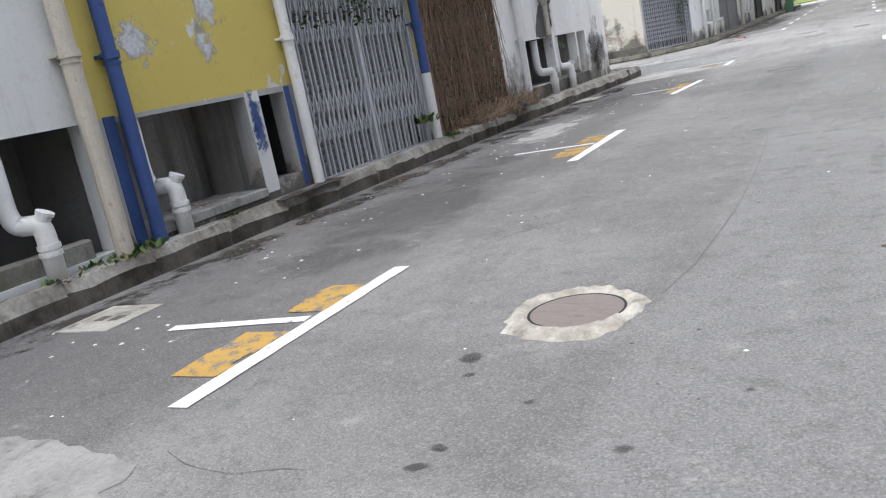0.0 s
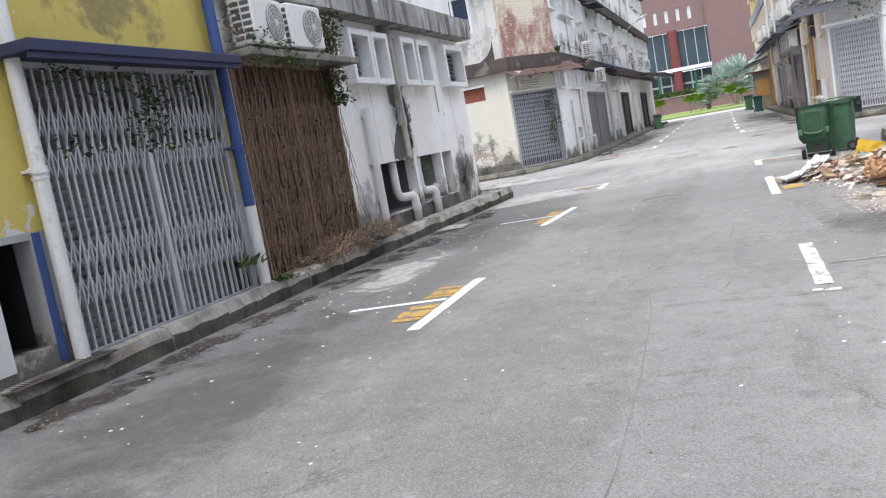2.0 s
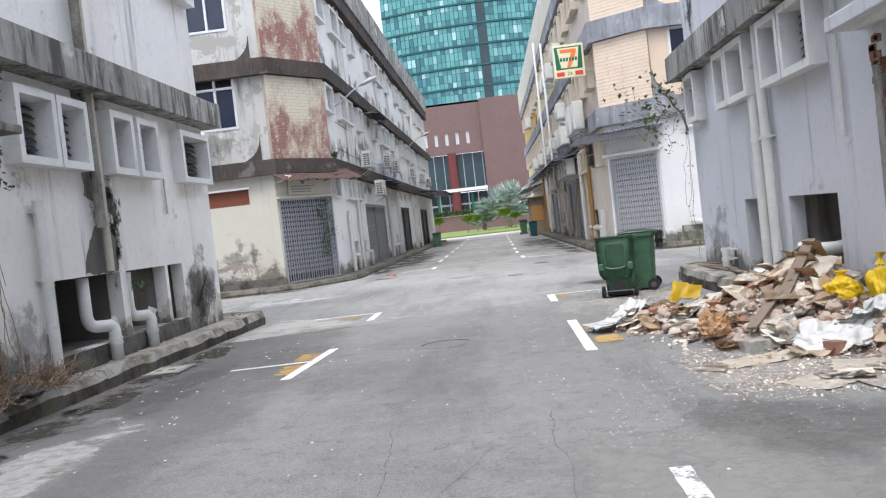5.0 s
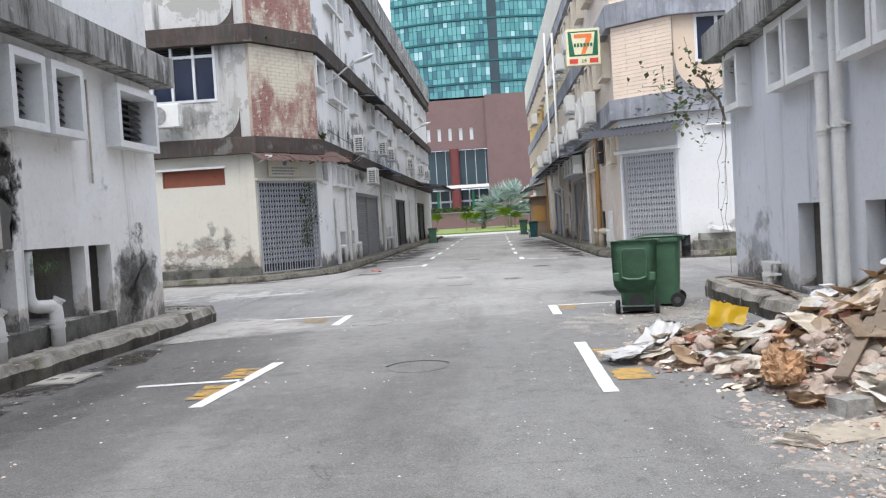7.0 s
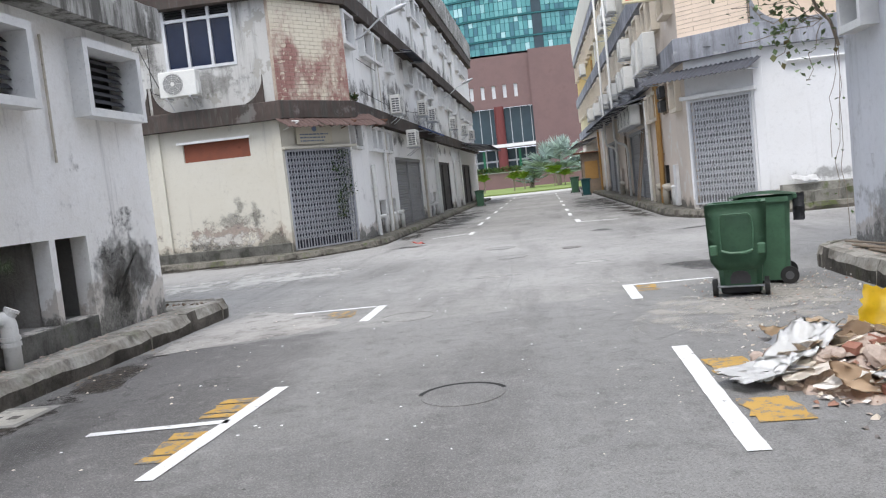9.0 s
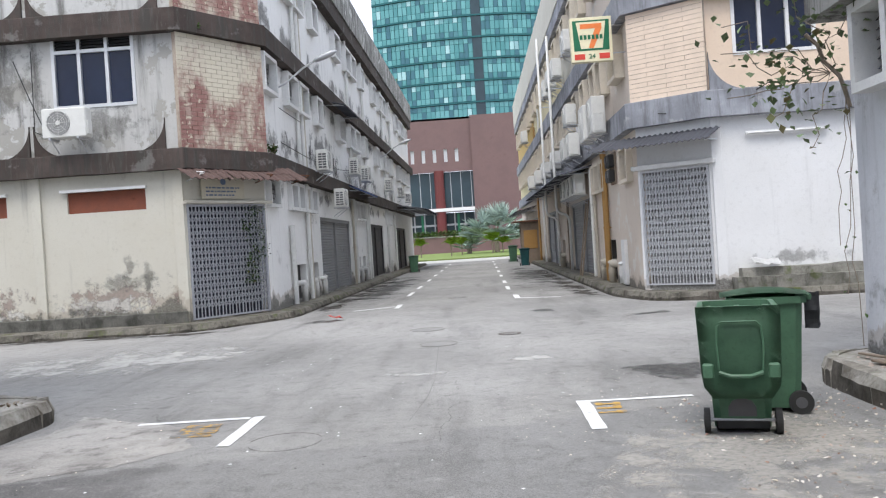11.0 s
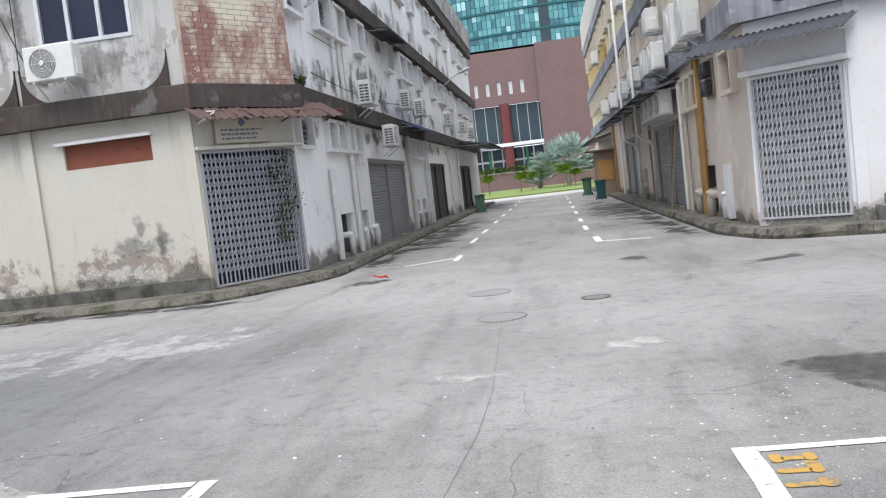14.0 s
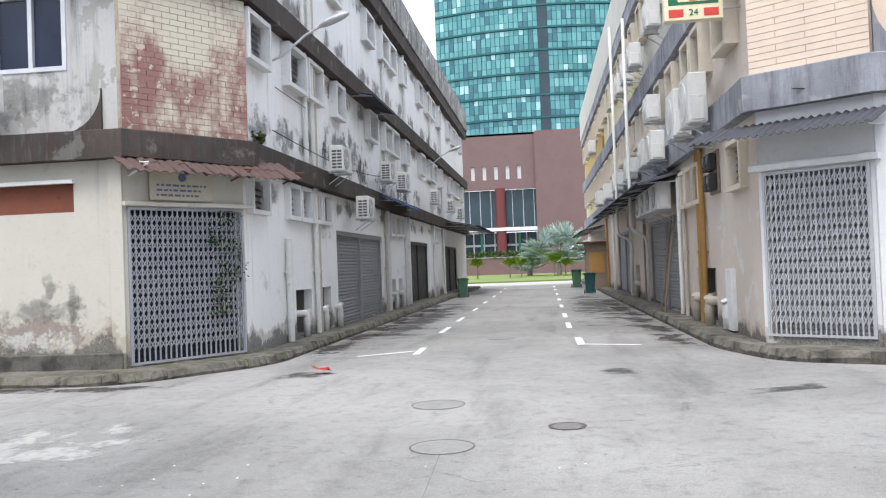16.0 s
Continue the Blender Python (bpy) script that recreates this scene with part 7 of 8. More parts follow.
# scraps flat on the road in front of the heap
for x, y, me, z in ((3.35, 12.45, PALES[0], 0.03), (2.6, 13.1, PALES[2], 0.03), (3.3, 13.35, PALES[3], 0.03), (3.0, 14.0, CARDS[1], 0.05), (3.45, 13.3, CARDS[3], 0.05), (3.7, 12.6, PALES[1], 0.03), (3.45, 12.4, PALES[6], 0.03), (2.7, 14.6, PALES[5], 0.04)):
    ob = new("board_scrap", me)
    ob.matrix_basis = pose(x, y, 0.004 - min(v.co.z for v in me.vertices), hr.uniform(-1, 1), hr.uniform(-1, 1), hr.uniform(0, 360))
    tagged(ob, "pale broken board scrap lying on the asphalt", "board", "board scraps")


M_PAPER = flat("brown_paper", (0.42, 0.26, 0.15), 0.7, 0, 0.3, 0.35, 6)
FLATS = [mesh_of("flat_board", crumple(hr.uniform(0.45, 0.7), hr.uniform(0.3, 0.42), 0.016, s + 120, 0.0, 14, 10, 0.006), M_PALE2) for s in range(4)]
for x, y, rz, k in ((3.62, 12.1, 12, 0), (3.2, 12.35, 35, 2), (3.75, 12.7, -20, 3), (3.0, 13.3, 15, 1)):
    ob = new("cardboard_sheet", FLATS[k])
    ob.matrix_basis = pose(x, y, 0.003 - min(v.co.z for v in FLATS[k].vertices), 0, 0, rz)
    tagged(ob, "pale flattened cardboard sheet lying on the asphalt", "cardboard", "flattened cardboard")
LARGE = [mesh_of("large_board", crumple(hr.uniform(0.42, 0.62), hr.uniform(0.25, 0.38), 0.03, s + 140, 0.0, 14, 9, 0.012), M_PALE2) for s in range(4)]
for x, y, lean, rz, k in ((3.95, 15.2, -20, 20, 0), (3.7, 15.7, -14, 60, 1), (4.15, 15.6, -28, -10, 2), (3.45, 15.2, -14, 100, 3), (3.2, 15.5, -8, 30, 0), (3.7, 14.7, -10, 80, 1), (4.2, 15.1, -26, 45, 2), (3.5, 16.1, -10, 10, 3)):
    ob = new("broken_board", LARGE[k])
    ob.matrix_basis = pose(x, y, heap(x, y) + 0.05, 5, lean, rz)
    tagged(ob, "large pale broken board lying on the rubbish heap", "board", "broken boards")


def sack(m, s, mat, label, name="sack", tie=True, seed=1):
    ob = thing(name, m, label, "sack", "filled sacks")
    bm = bmesh.new()
    r = bmesh.ops.create_uvsphere(bm, u_segments=56, v_segments=36, radius=1)
    for v in bm.verts:
        d = 1 + 0.35 * noise.noise(v.co * 1.5 + Vector((seed, 0, 0))) - 0.4 * abs(noise.noise(v.co * 3 + Vector((0, seed, 0)))) - 0.22 * abs(noise.noise(v.co * 7 + Vector((seed, seed, 0))))
        v.co = Vector((v.co.x * d * s[0], v.co.y * d * s[1], max(-0.55, v.co.z * d) * s[2] + 0.55 * s[2]))
    if mat is M_PAPER:
        for v in bm.verts:
            v.co *= 1 - 0.22 * abs(noise.noise(v.co * 14)) - 0.1 * abs(noise.noise(v.co * 33))
    part("body", bm, mat, ob, smooth=mat is not M_PAPER)
    if tie:
        bm = bmesh.new()
        n = 14
        rings = []
        for k, (rr, zz) in enumerate(((0.34, 1.42), (0.1, 1.62), (0.12, 1.68), (0.34, 1.86))):
            rings.append([bm.verts.new((math.cos(6.2832 * i / n) * rr * s[0] * (1 + 0.25 * math.sin(i * 2.4 + k)), math.sin(6.2832 * i / n) * rr * s[1] * (1 + 0.25 * math.sin(i * 2.4 + k)), zz * s[2])) for i in range(n)])
        for a, b in zip(rings, rings[1:]):
            for i in range(n):
                bm.faces.new((a[i], a[(i + 1) % n], b[(i + 1) % n], b[i]))
        part("tied_neck", bm, mat, ob)
    return ob


def hp(x, y, up=0.0, rz=0, ry=0):
    return pose(x, y, heap(x, y) + up, 0, ry, rz)


sack(hp(4.25, 14.5, -0.02, 20), (0.2, 0.17, 0.15), M_BAGY, "full yellow plastic sack on the rubbish heap", seed=1)
sack(hp(4.42, 14.02, 0.02, 70, 6), (0.15, 0.14, 0.26), M_BAGY, "tall tied yellow plastic sack leaning by the doorway", seed=2)
sack(pose(5.0, 13.75, 0.22, 0, 0, 30), (0.2, 0.18, 0.3), M_BAGY, "yellow plastic sack inside the doorway", seed=3)
sack(hp(2.95, 14.42, 0.0, 40), (0.19, 0.17, 0.18), M_PAPER, "crumpled brown paper sack at the heap's foot", seed=4)
sack(hp(4.28, 17.0, 0.0, 10), (0.22, 0.19, 0.13), M_BAGW, "white plastic sack on the kerb by the heap", seed=5)
sack(hp(4.2, 16.55, 0.02, 10), (0.2, 0.17, 0.12), M_BAGW, "white plastic sack on the rubbish heap", seed=8, tie=False)
sack(pose(-3.86, 13.72, 0.235, 0, 0, 75), (0.34, 0.2, 0.1), M_BAGD, "slumped black plastic sack on the kerb", seed=11, tie=False)
for bx_, by_, bs_, mat_, lab_ in ((3.12, 13.72, (0.12, 0.08, 0.055), M_CONC, "grey broken concrete block at the heap's foot"), (3.66, 13.28, (0.085, 0.06, 0.055), M_DKBRICK, "broken lump of red brickwork at the heap's foot")):
    bm = bmesh.new()
    box(bm, -bs_[0], bs_[0], -bs_[1], bs_[1], 0, bs_[2] * 2)
    bmesh.ops.subdivide_edges(bm, edges=bm.edges[:], cuts=4, use_grid_fill=True)
    for v in bm.verts:
        v.co += 0.022 * Vector((noise.noise(v.co * 7), noise.noise(v.co * 7 + Vector((5, 0, 0))), noise.noise(v.co * 7 + Vector((0, 5, 0))) if v.co.z > 0.01 else 0))
    blk_ = part("masonry_lump", bm, mat_)
    blk_.matrix_basis = pose(bx_, by_, 0.0, 0, 0, 24)
    tagged(blk_, lab_, "rubble", "masonry lumps")
bm = crumple(0.36, 0.34, 0.05, 93, 0.0, 12, 10, 0.005)
yb = part("yellow_bag", bm, M_BAGY, smooth=True)
yb.matrix_basis = pose(3.22, 16.85, 0.2, 62, 16, -14)
tagged(yb, "bright yellow plastic bag standing on the heap's edge", "bag")
TRAIL = mesh_of("plastic_film", crumple(1.2, 0.34, 0.026, 47, 0.0, 44, 18, 0.004), M_BAGW, True)
GREYF = mesh_of("plastic_film", crumple(0.5, 0.4, 0.08, 52, 0.0, 24, 18, 0.004), M_BAGG, True)
gf = new("plastic_sheet", GREYF)
gf.matrix_basis = pose(2.62, 16.6, 0.09, 5, -6, 30)
tagged(gf, "crumpled grey translucent plastic sheet on the asphalt", "plastic sheet", "plastic sheets")
for x, y, rz, me in ((2.42, 15.96, 20, TRAIL), (3.0, 15.9, -20, FILMS[2]), (2.95, 15.4, 35, FILMS[0])):
    ob = new("plastic_sheet", me)
    ob.matrix_basis = pose(x, y, 0.05 + 0.5 * heap(x, y), 2, -3, rz) @ Matrix.Diagonal((1, 1, 0.5, 1))
    tagged(ob, "long white plastic sheet trailing onto the bay line", "plastic sheet", "plastic sheets")
for x, y, rz in ((2.6, 17.05, 0), (2.85, 16.7, 50), (2.8, 17.1, 20), (3.05, 16.4, 80), (3.25, 16.6, 110), (2.95, 16.0, 30), (3.1, 16.95, 64), (2.75, 16.4, 15)):
    ob = new("cardboard_sheet", CARDS[int(rz) % 6])
    ob.matrix_basis = pose(x, y, heap(x, y) * 0.7 + 0.05, 6, -5, rz)
    tagged(ob, "crumpled torn brown cardboard sheet on the asphalt", "cardboard", "torn cardboard")
pole = thing("white_stick", pose(4.38, 13.75, 0.2, 6, -4, 0), "thin white plastic pole leaning by the doorway", "pole")
bm = bmesh.new()
cyl(bm, (0, 0, 0), (0, 0, 0.8), 0.013, n=10)
part("pole", bm, M_PVC, pole)
for i in range(6):
    ob = new("timber_plank", PLANKS[i % 5])
    ob.matrix_basis = pose(4.38 + 0.04 * (i % 3), 18.3 + 0.45 * i, 0.262 + 0.012 * (i % 3), 0, 1, 78 + 5 * i)
    tagged(ob, "weathered timber offcut lying on the kerb apron", "plank", "broken planks")


rag_w = part("white_rag", crumple(0.62, 0.36, 0.09, 23, 0.05, 20, 14, 0.006), M_BAGW, smooth=True)
rag_w.matrix_basis = pose(6.98, 31.06, 0.68, 12, 3, 8)
tagged(rag_w, "crumpled white plastic sheet lying on the broken step", "plastic sheet")
stick = thing("stick", pose(1.46, 5.0, 0.008, 0, 0, 0), "thin brown stick lying on the asphalt", "stick")
bm = bmesh.new()
tube(bm, [(0, 0, 0), (0.07, 0.004, 0.001), (0.14, -0.003, 0), (0.2, 0, 0)], 0.006, 6)
part("stem", bm, M_WOOD, stick)
bm = crumple(0.3, 0.22, 0.05, 17, 0.1, 8, 6)
rw = part("red_wrapper", bm, M_SRED)
rw.matrix_basis = pose(-2.45, 31.0, 0.05, 5, 4, 30)
tagged(rw, "crumpled red wrapper on the lane by the kerb", "wrapper")


# ---- wheelie bins ----
def wheelie_bin(m, label, lid_open, group="wheelie bins", mat=None):
    mat = mat or M_BIN
    ob = thing("wheelie_bin", m, label, "bin", group)
    bm = bmesh.new()
    secs = [(0.04, 0.2, -0.2, 0.19), (0.3, 0.215, -0.22, 0.235), (0.62, 0.235, -0.235, 0.275), (0.9, 0.255, -0.25, 0.305), (0.9, 0.285, -0.28, 0.33), (0.955, 0.285, -0.28, 0.33), (0.955, 0.245, -0.24, 0.29), (0.3, 0.2, -0.2, 0.22)]
    rings = []
    for z, hx, ya, yb_ in secs:
        c = 0.05
        rings.append([bm.verts.new(p) for p in ((-hx + c, ya, z), (hx - c, ya, z), (hx, ya + c, z), (hx, yb_ - c, z), (hx - c, yb_, z), (-hx + c, yb_, z), (-hx, yb_ - c, z), (-hx, ya + c, z))])
    for a, b in zip(rings, rings[1:]):
        for k in range(8):
            bm.faces.new((a[k], a[(k + 1) % 8], b[(k + 1) % 8], b[k]))
    bm.faces.new(rings[0][::-1])
    bm.faces.new(rings[-1])
    part("body", bm, mat, ob)
    # no hollow is cut: a dark plate carries the foot recess's shade
    fr = bmesh.new()
    prism(fr, [(-0.1, 0.13), (0.1, 0.13), (0.098, 0.2), (0.07, 0.245), (0.03, 0.26), (-0.03, 0.26), (-0.07, 0.245), (-0.098, 0.2)], 0.19, 0.222)
    part("foot_recess", fr, M_ACG, ob, "dark arched plate for the shaded foot recess", m=Matrix.Rotation(radians(90), 4, "X"))
    part("base_strip", bx(-0.19, 0.19, -0.212, -0.15, 0.03, 0.1, 0.01), M_TYRE, ob, "dark scuffed base strip")
    bm = bmesh.new()
    cyl(bm, (-0.2, -0.31, 0.95), (0.2, -0.31, 0.95), 0.016, n=10)
    for x in (-0.2, 0, 0.2):
        box(bm, x - 0.018, x + 0.018, -0.32, -0.24, 0.92, 0.965)
    part("handle", bm, mat, ob)
    bm = bmesh.new()
    cyl(bm, (-0.25, -0.2, 0.1), (0.25, -0.2, 0.1), 0.012, n=8)
    part("axle", bm, M_STEEL, ob)
    for s in (-1, 1):
        bm = bmesh.new()
        cyl(bm, (s * 0.23, -0.2, 0.095), (s * 0.275, -0.2, 0.095), 0.095, n=24)
        w = part("wheel", bm, M_TYRE, ob)
        bm = bmesh.new()
        cyl(bm, (s * 0.274, -0.2, 0.095), (s * 0.28, -0.2, 0.095), 0.045, n=16)
        part("hub", bm, M_ACG, w)
    bm = bmesh.new()
    n = 8
    rows = []
    for i in range(n + 1):
        t = i / n
        if lid_open:
            # hangs down behind, hinge at the top
            y, z, hw = -0.335 - 0.1 * t, 0.965 - 0.66 * t, 0.296 * (1 - 0.1 * t - 0.22 * max(0, (t - 0.8) / 0.2) ** 2)
            nrm = Vector((0, -1, 0))
        else:
            y, z, hw = -0.3 + 0.68 * t, 0.965 + 0.03 * math.sin(t * 3.14), 0.295
            nrm = Vector((0, 0, 1))
        row = []
        for k in range(7):
            s = k / 3 - 1
            bul = (0.05 if lid_open else 0.02) * (1 - abs(s) ** 3) * min(1, 4 * t, 4 - 4 * t)
            row.append(bm.verts.new(Vector((hw * s, y, z)) + nrm * bul))
        rows.append(row)
    for a, b in zip(rows, rows[1:]):
        for k in range(6):
            bm.faces.new((a[k], a[k + 1], b[k + 1], b[k]))
    bmesh.ops.solidify(bm, geom=bm.faces[:], thickness=0.022)
    lid = part("lid", bm, mat, ob, smooth=True)
    if lid_open:
        bm = bmesh.new()
        tube(bm, [(-0.15, -0.468, 0.52), (-0.16, -0.446, 0.7), (-0.15, -0.425, 0.83), (-0.12, -0.418, 0.86), (0.12, -0.418, 0.86), (0.15, -0.425, 0.83), (0.16, -0.446, 0.7), (0.15, -0.468, 0.52)], 0.008, 6)
        part("lid_rib", bm, mat, lid)
        bm = bmesh.new()
        tube(bm, [(-0.15, -0.47, 0.5), (-0.07, -0.486, 0.475), (0.07, -0.486, 0.475), (0.15, -0.47, 0.5)], 0.016, 8)
        for x in (-0.225, 0.225):
            box(bm, x - 0.04, x + 0.04, -0.455, -0.37, 0.45, 0.56, 0.012)
        part("lid_grip", bm, mat, lid)
    return ob


wheelie_bin(pose(2.8, 19.48, 0, 0, 0, -15), "green plastic wheelie bin with its lid hanging open", True)
wheelie_bin(pose(3.25, 20.1, 0, 0, 0, 75), "green plastic wheelie bin with a closed lid", False)
bm = crumple(0.12, 0.3, 0.04, 5, 0, 6, 8)
rag = part("rag", bm, M_BAGD)
rag.matrix_basis = pose(3.56, 19.96, 0.82, 85, 0, -12)
tagged(rag, "black plastic rag hanging from the bin's handle", "rag")
M_BINT = flat("teal_bin_plastic", (0.015, 0.07, 0.075), 0.45, 0, 0.3, 0.3, 5)
wheelie_bin(pose(3.2, 58.5, 0, 0, 0, 180) @ Matrix.Scale(1.0, 4), "teal wheelie bin beside the kiosk", False, mat=M_BINT)
wheelie_bin(pose(2.9, 67.5, 0, 0, 0, 180) @ Matrix.Scale(1.1, 4), "dark green wheelie bin at the lane's end", False)
wheelie_bin(pose(-2.95, 58.7, 0, 0, 0, 180) @ Matrix.Scale(0.95, 4), "dark green wheelie bin by the kerb", False)
kio = thing("kiosk", pose(3.75, 63, 0), "small wooden kiosk with an orange front and sheet roof", "kiosk")
part("body", bx(-0.5, 0.6, -0.8, 0.8, 0, 2.5, 0.02), M_WOOD, kio)
part("front_panel", bx(-0.35, 0.45, -0.83, -0.8, 0.9, 2.0, 0.01), M_YPIPE, kio, "orange panel")
part("roof", bx(-0.95, 0.7, -1.1, 1.0, 2.5, 2.58, 0.01), M_RUST, kio)

# ---- gratings in the apron ----
def grating(x, y, w, l, z):
    ob = thing("drain_grating", pose(x, y, z), "rusty steel drain grating set in the apron", "grating", "drain gratings")
    bm = bmesh.new()
    for s in (-1, 1):
        box(bm, s * w / 2 - 0.015, s * w / 2 + 0.015, -l / 2, l / 2, 0, 0.012)
        box(bm, -w / 2, w / 2, s * l / 2 - 0.015, s * l / 2 + 0.015, 0, 0.012)
    part("frame", bm, M_IRON, ob)
    n = int(l / 0.05)
    for i in range(n):
        part("bar", bx(-w / 2 + 0.016, w / 2 - 0.016, -0.008, 0.008, 0, 0.01), M_IRON, ob, m=Matrix.Translation((0, -l / 2 + 0.04 + i * (l - 0.08) / max(1, n - 1), 0)))
    # black sheet under the bars stands for the unlit drain
    part("void", bx(-w / 2, w / 2, -l / 2, l / 2, -0.004, 0.001), M_BLACK, ob)


grating(-3.9, 7.7, 0.2, 1.1, 0.228)
grating(4.36, 12.6, 0.34, 1.0, 0.238)
# ---- plants ----
def leafmat(name, c, dead=(0.2, 0.14, 0.06)):
    k = Mat(name, 0.6, 0, 0.3)
    i = k.island()
    col = k.mix(i, tuple(v * 0.55 for v in c), tuple(min(1, v * 1.5) for v in c))
    col = k.mix(k.ramp(k.math("FRACT", k.math("MULTIPLY", i, 7.3)), 0.9, 0.95, 0, 0.7), col, dead)
    k.b.inputs["Subsurface Weight"].default_value = 0.0
    return k.done(col)


M_LEAF = leafmat("green_leaves", (0.075, 0.13, 0.035))
M_LEAFG = leafmat("grey_green_leaves", (0.13, 0.18, 0.085))
M_LEAFD = leafmat("dark_ivy", (0.045, 0.085, 0.022))
M_DRY = leafmat("dry_stems", (0.24, 0.17, 0.115), (0.1, 0.06, 0.03))
M_PALM = leafmat("silver_palm", (0.34, 0.42, 0.38), (0.25, 0.25, 0.16))
M_YPALM = leafmat("yellow_green_palm", (0.16, 0.25, 0.03), (0.3, 0.25, 0.03))
M_BARK = flat("bark", (0.2, 0.165, 0.13), 0.9, 0, 0.25, 0.4, 9)


def leaf(bm, p, d, s, up=None, ratio=0.42):
    """One folded pointed leaf at p along d."""
    d = Vector(d).normalized()
    side = d.cross(up or Vector((0.1, 0.2, 1)))
    if side.length < 0.01:
        side = Vector((1, 0, 0))
    side.normalize()
    nr = side.cross(d)
    p = Vector(p)
    a, b = bm.verts.new(p), bm.verts.new(p + d * s)
    l_, r_ = bm.verts.new(p + d * s * 0.45 + side * s * ratio + nr * s * 0.1), bm.verts.new(p + d * s * 0.45 - side * s * ratio + nr * s * 0.1)
    m_ = bm.verts.new(p + d * s * 0.5)
    bm.faces.new((a, r_, m_))
    bm.faces.new((a, m_, l_))
    bm.faces.new((r_, b, m_))
    bm.faces.new((m_, b, l_))


def rv(r):
    return Vector((r.gauss(0, 1), r.gauss(0, 1), r.gauss(0, 1)))


def plant(name, m, stems, label, category, leaf_mat, size, per, bark=None, spread=0.1, droop=0.0, seed=1, kind=""):
    """A plant of tapered stems with leaves clustered along their outer halves."""
    r = random.Random(seed)
    ob = thing(name, m, label, category, kind=kind)
    bs, bl = bmesh.new(), bmesh.new()
    for pts, rad in stems:
        tube(bs, pts, rad, 6)
        for i in range(per):
            t = r.uniform(0.35, 1.0) * (len(pts) - 1)
            k = min(int(t), len(pts) - 2)
            p = Vector(pts[k]).lerp(Vector(pts[k + 1]), t - k) + rv(r) * spread
            dd = rv(r) + Vector((0, 0, -droop))
            leaf(bl, p, dd, size * r.uniform(0.6, 1.3))
    tagged(part("stem", bs, bark or M_BARK, ob), kind="stuff")
    tagged(part("foliage", bl, leaf_mat, ob), kind="stuff")
    return ob


def wander(a, b, n, amp, r):
    a, b = Vector(a), Vector(b)
    return [tuple(a.lerp(b, i / n) + rv(r) * amp * (0 if i == 0 else 1)) for i in range(n + 1)]


r = random.Random(3)
stems = [(wander((0, 0, 0), (-0.35, 0.1, 0.8), 5, 0.04, r), 0.02)]
for tgt in ((-1.25, -0.1, 0.55), (-1.0, 0.2, 0.95), (-0.6, -0.2, 1.15), (-0.75, 0.1, 0.0), (-0.35, 0.0, -0.35), (0.0, -0.2, 1.1), (-1.15, 0.0, 0.2), (-0.5, 0.3, 0.6)):
    stems.append((wander((-0.15, 0.05, 0.35), tgt, 6, 0.05, r), 0.005))
plant("wall_sapling", Matrix.Translation((4.5, 21.15, 2.62)), stems, "sapling with sparse green leaves growing out of the wall corner", "plant", M_LEAFG, 0.085, 24, spread=0.1, droop=0.5, seed=5)
r = random.Random(8)
stems = [(wander((-0.05, 0, 0.25), (-0.1 - 0.05 * k, -0.1 + 0.06 * k, -2.3 + 0.5 * k), 9, 0.018, r), 0.004) for k in range(3)]
plant("hanging_roots", Matrix.Translation((4.55, 21.2, 2.6)), stems, "thin brown hanging roots and vines down the wall corner", "plant", M_LEAF, 0.05, 3, spread=0.04, seed=6)
r = random.Random(9)
stems = []
for k in range(13):
    a, e = r.uniform(0, 6.28), r.uniform(0.3, 1.3)
    stems.append((wander((0, 0, 0), (math.cos(a) * 1.75 * math.cos(e) - 0.2, math.sin(a) * 1.5 * math.cos(e), 0.5 + 2.3 * math.sin(e)), 5, 0.1, r), 0.03))
plant("roof_tree", Matrix.Translation((-4.95, 34.4, 11.5)), stems, "small leafy tree rooted on the parapet", "tree", M_LEAFD, 0.2, 110, spread=0.22, seed=7)
for x, y, z, s in ((-4.5, 60, 11.6, 0.8), (-4.4, 66.5, 11.4, 1.0), (-4.25, 33.6, 4.05, 0.3), (-5.3, 31.35, 6.65, 0.3)):
    stems = [(wander((0, 0, 0), (r.uniform(-0.5, 0.5) * s, r.uniform(-0.5, 0.5) * s, r.uniform(0.4, 1.0) * s), 4, 0.03, r), 0.008) for k in range(9)]
    plant("ledge_weed", Matrix.Translation((x, y, z)), stems, "green weed growing on a ledge", "plant", M_LEAF, 0.12 * max(s, 0.6), 18, spread=0.08 * s, seed=int(y))


def creeper(name, m, n, w, z, depth, size, mat, label, seed, clump=2.0):
    """Ivy leaves over a strip of wall, denser in clumps."""
    rr = random.Random(seed)
    bm = bmesh.new()
    k = 0
    while k < n:
        x, zz = rr.uniform(0, w), rr.uniform(*z)
        if noise.noise((x * clump + seed, zz * clump, seed)) < rr.uniform(-0.3, 0.45):
            continue
        leaf(bm, (x, -rr.uniform(0.0, depth), zz), rv(rr) + Vector((0, -0.4, -0.6)), size * rr.uniform(0.5, 1.3))
        k += 1
    ob = part(name, bm, mat)
    ob.matrix_basis = m
    return tagged(ob, label, "creeper", kind="stuff")


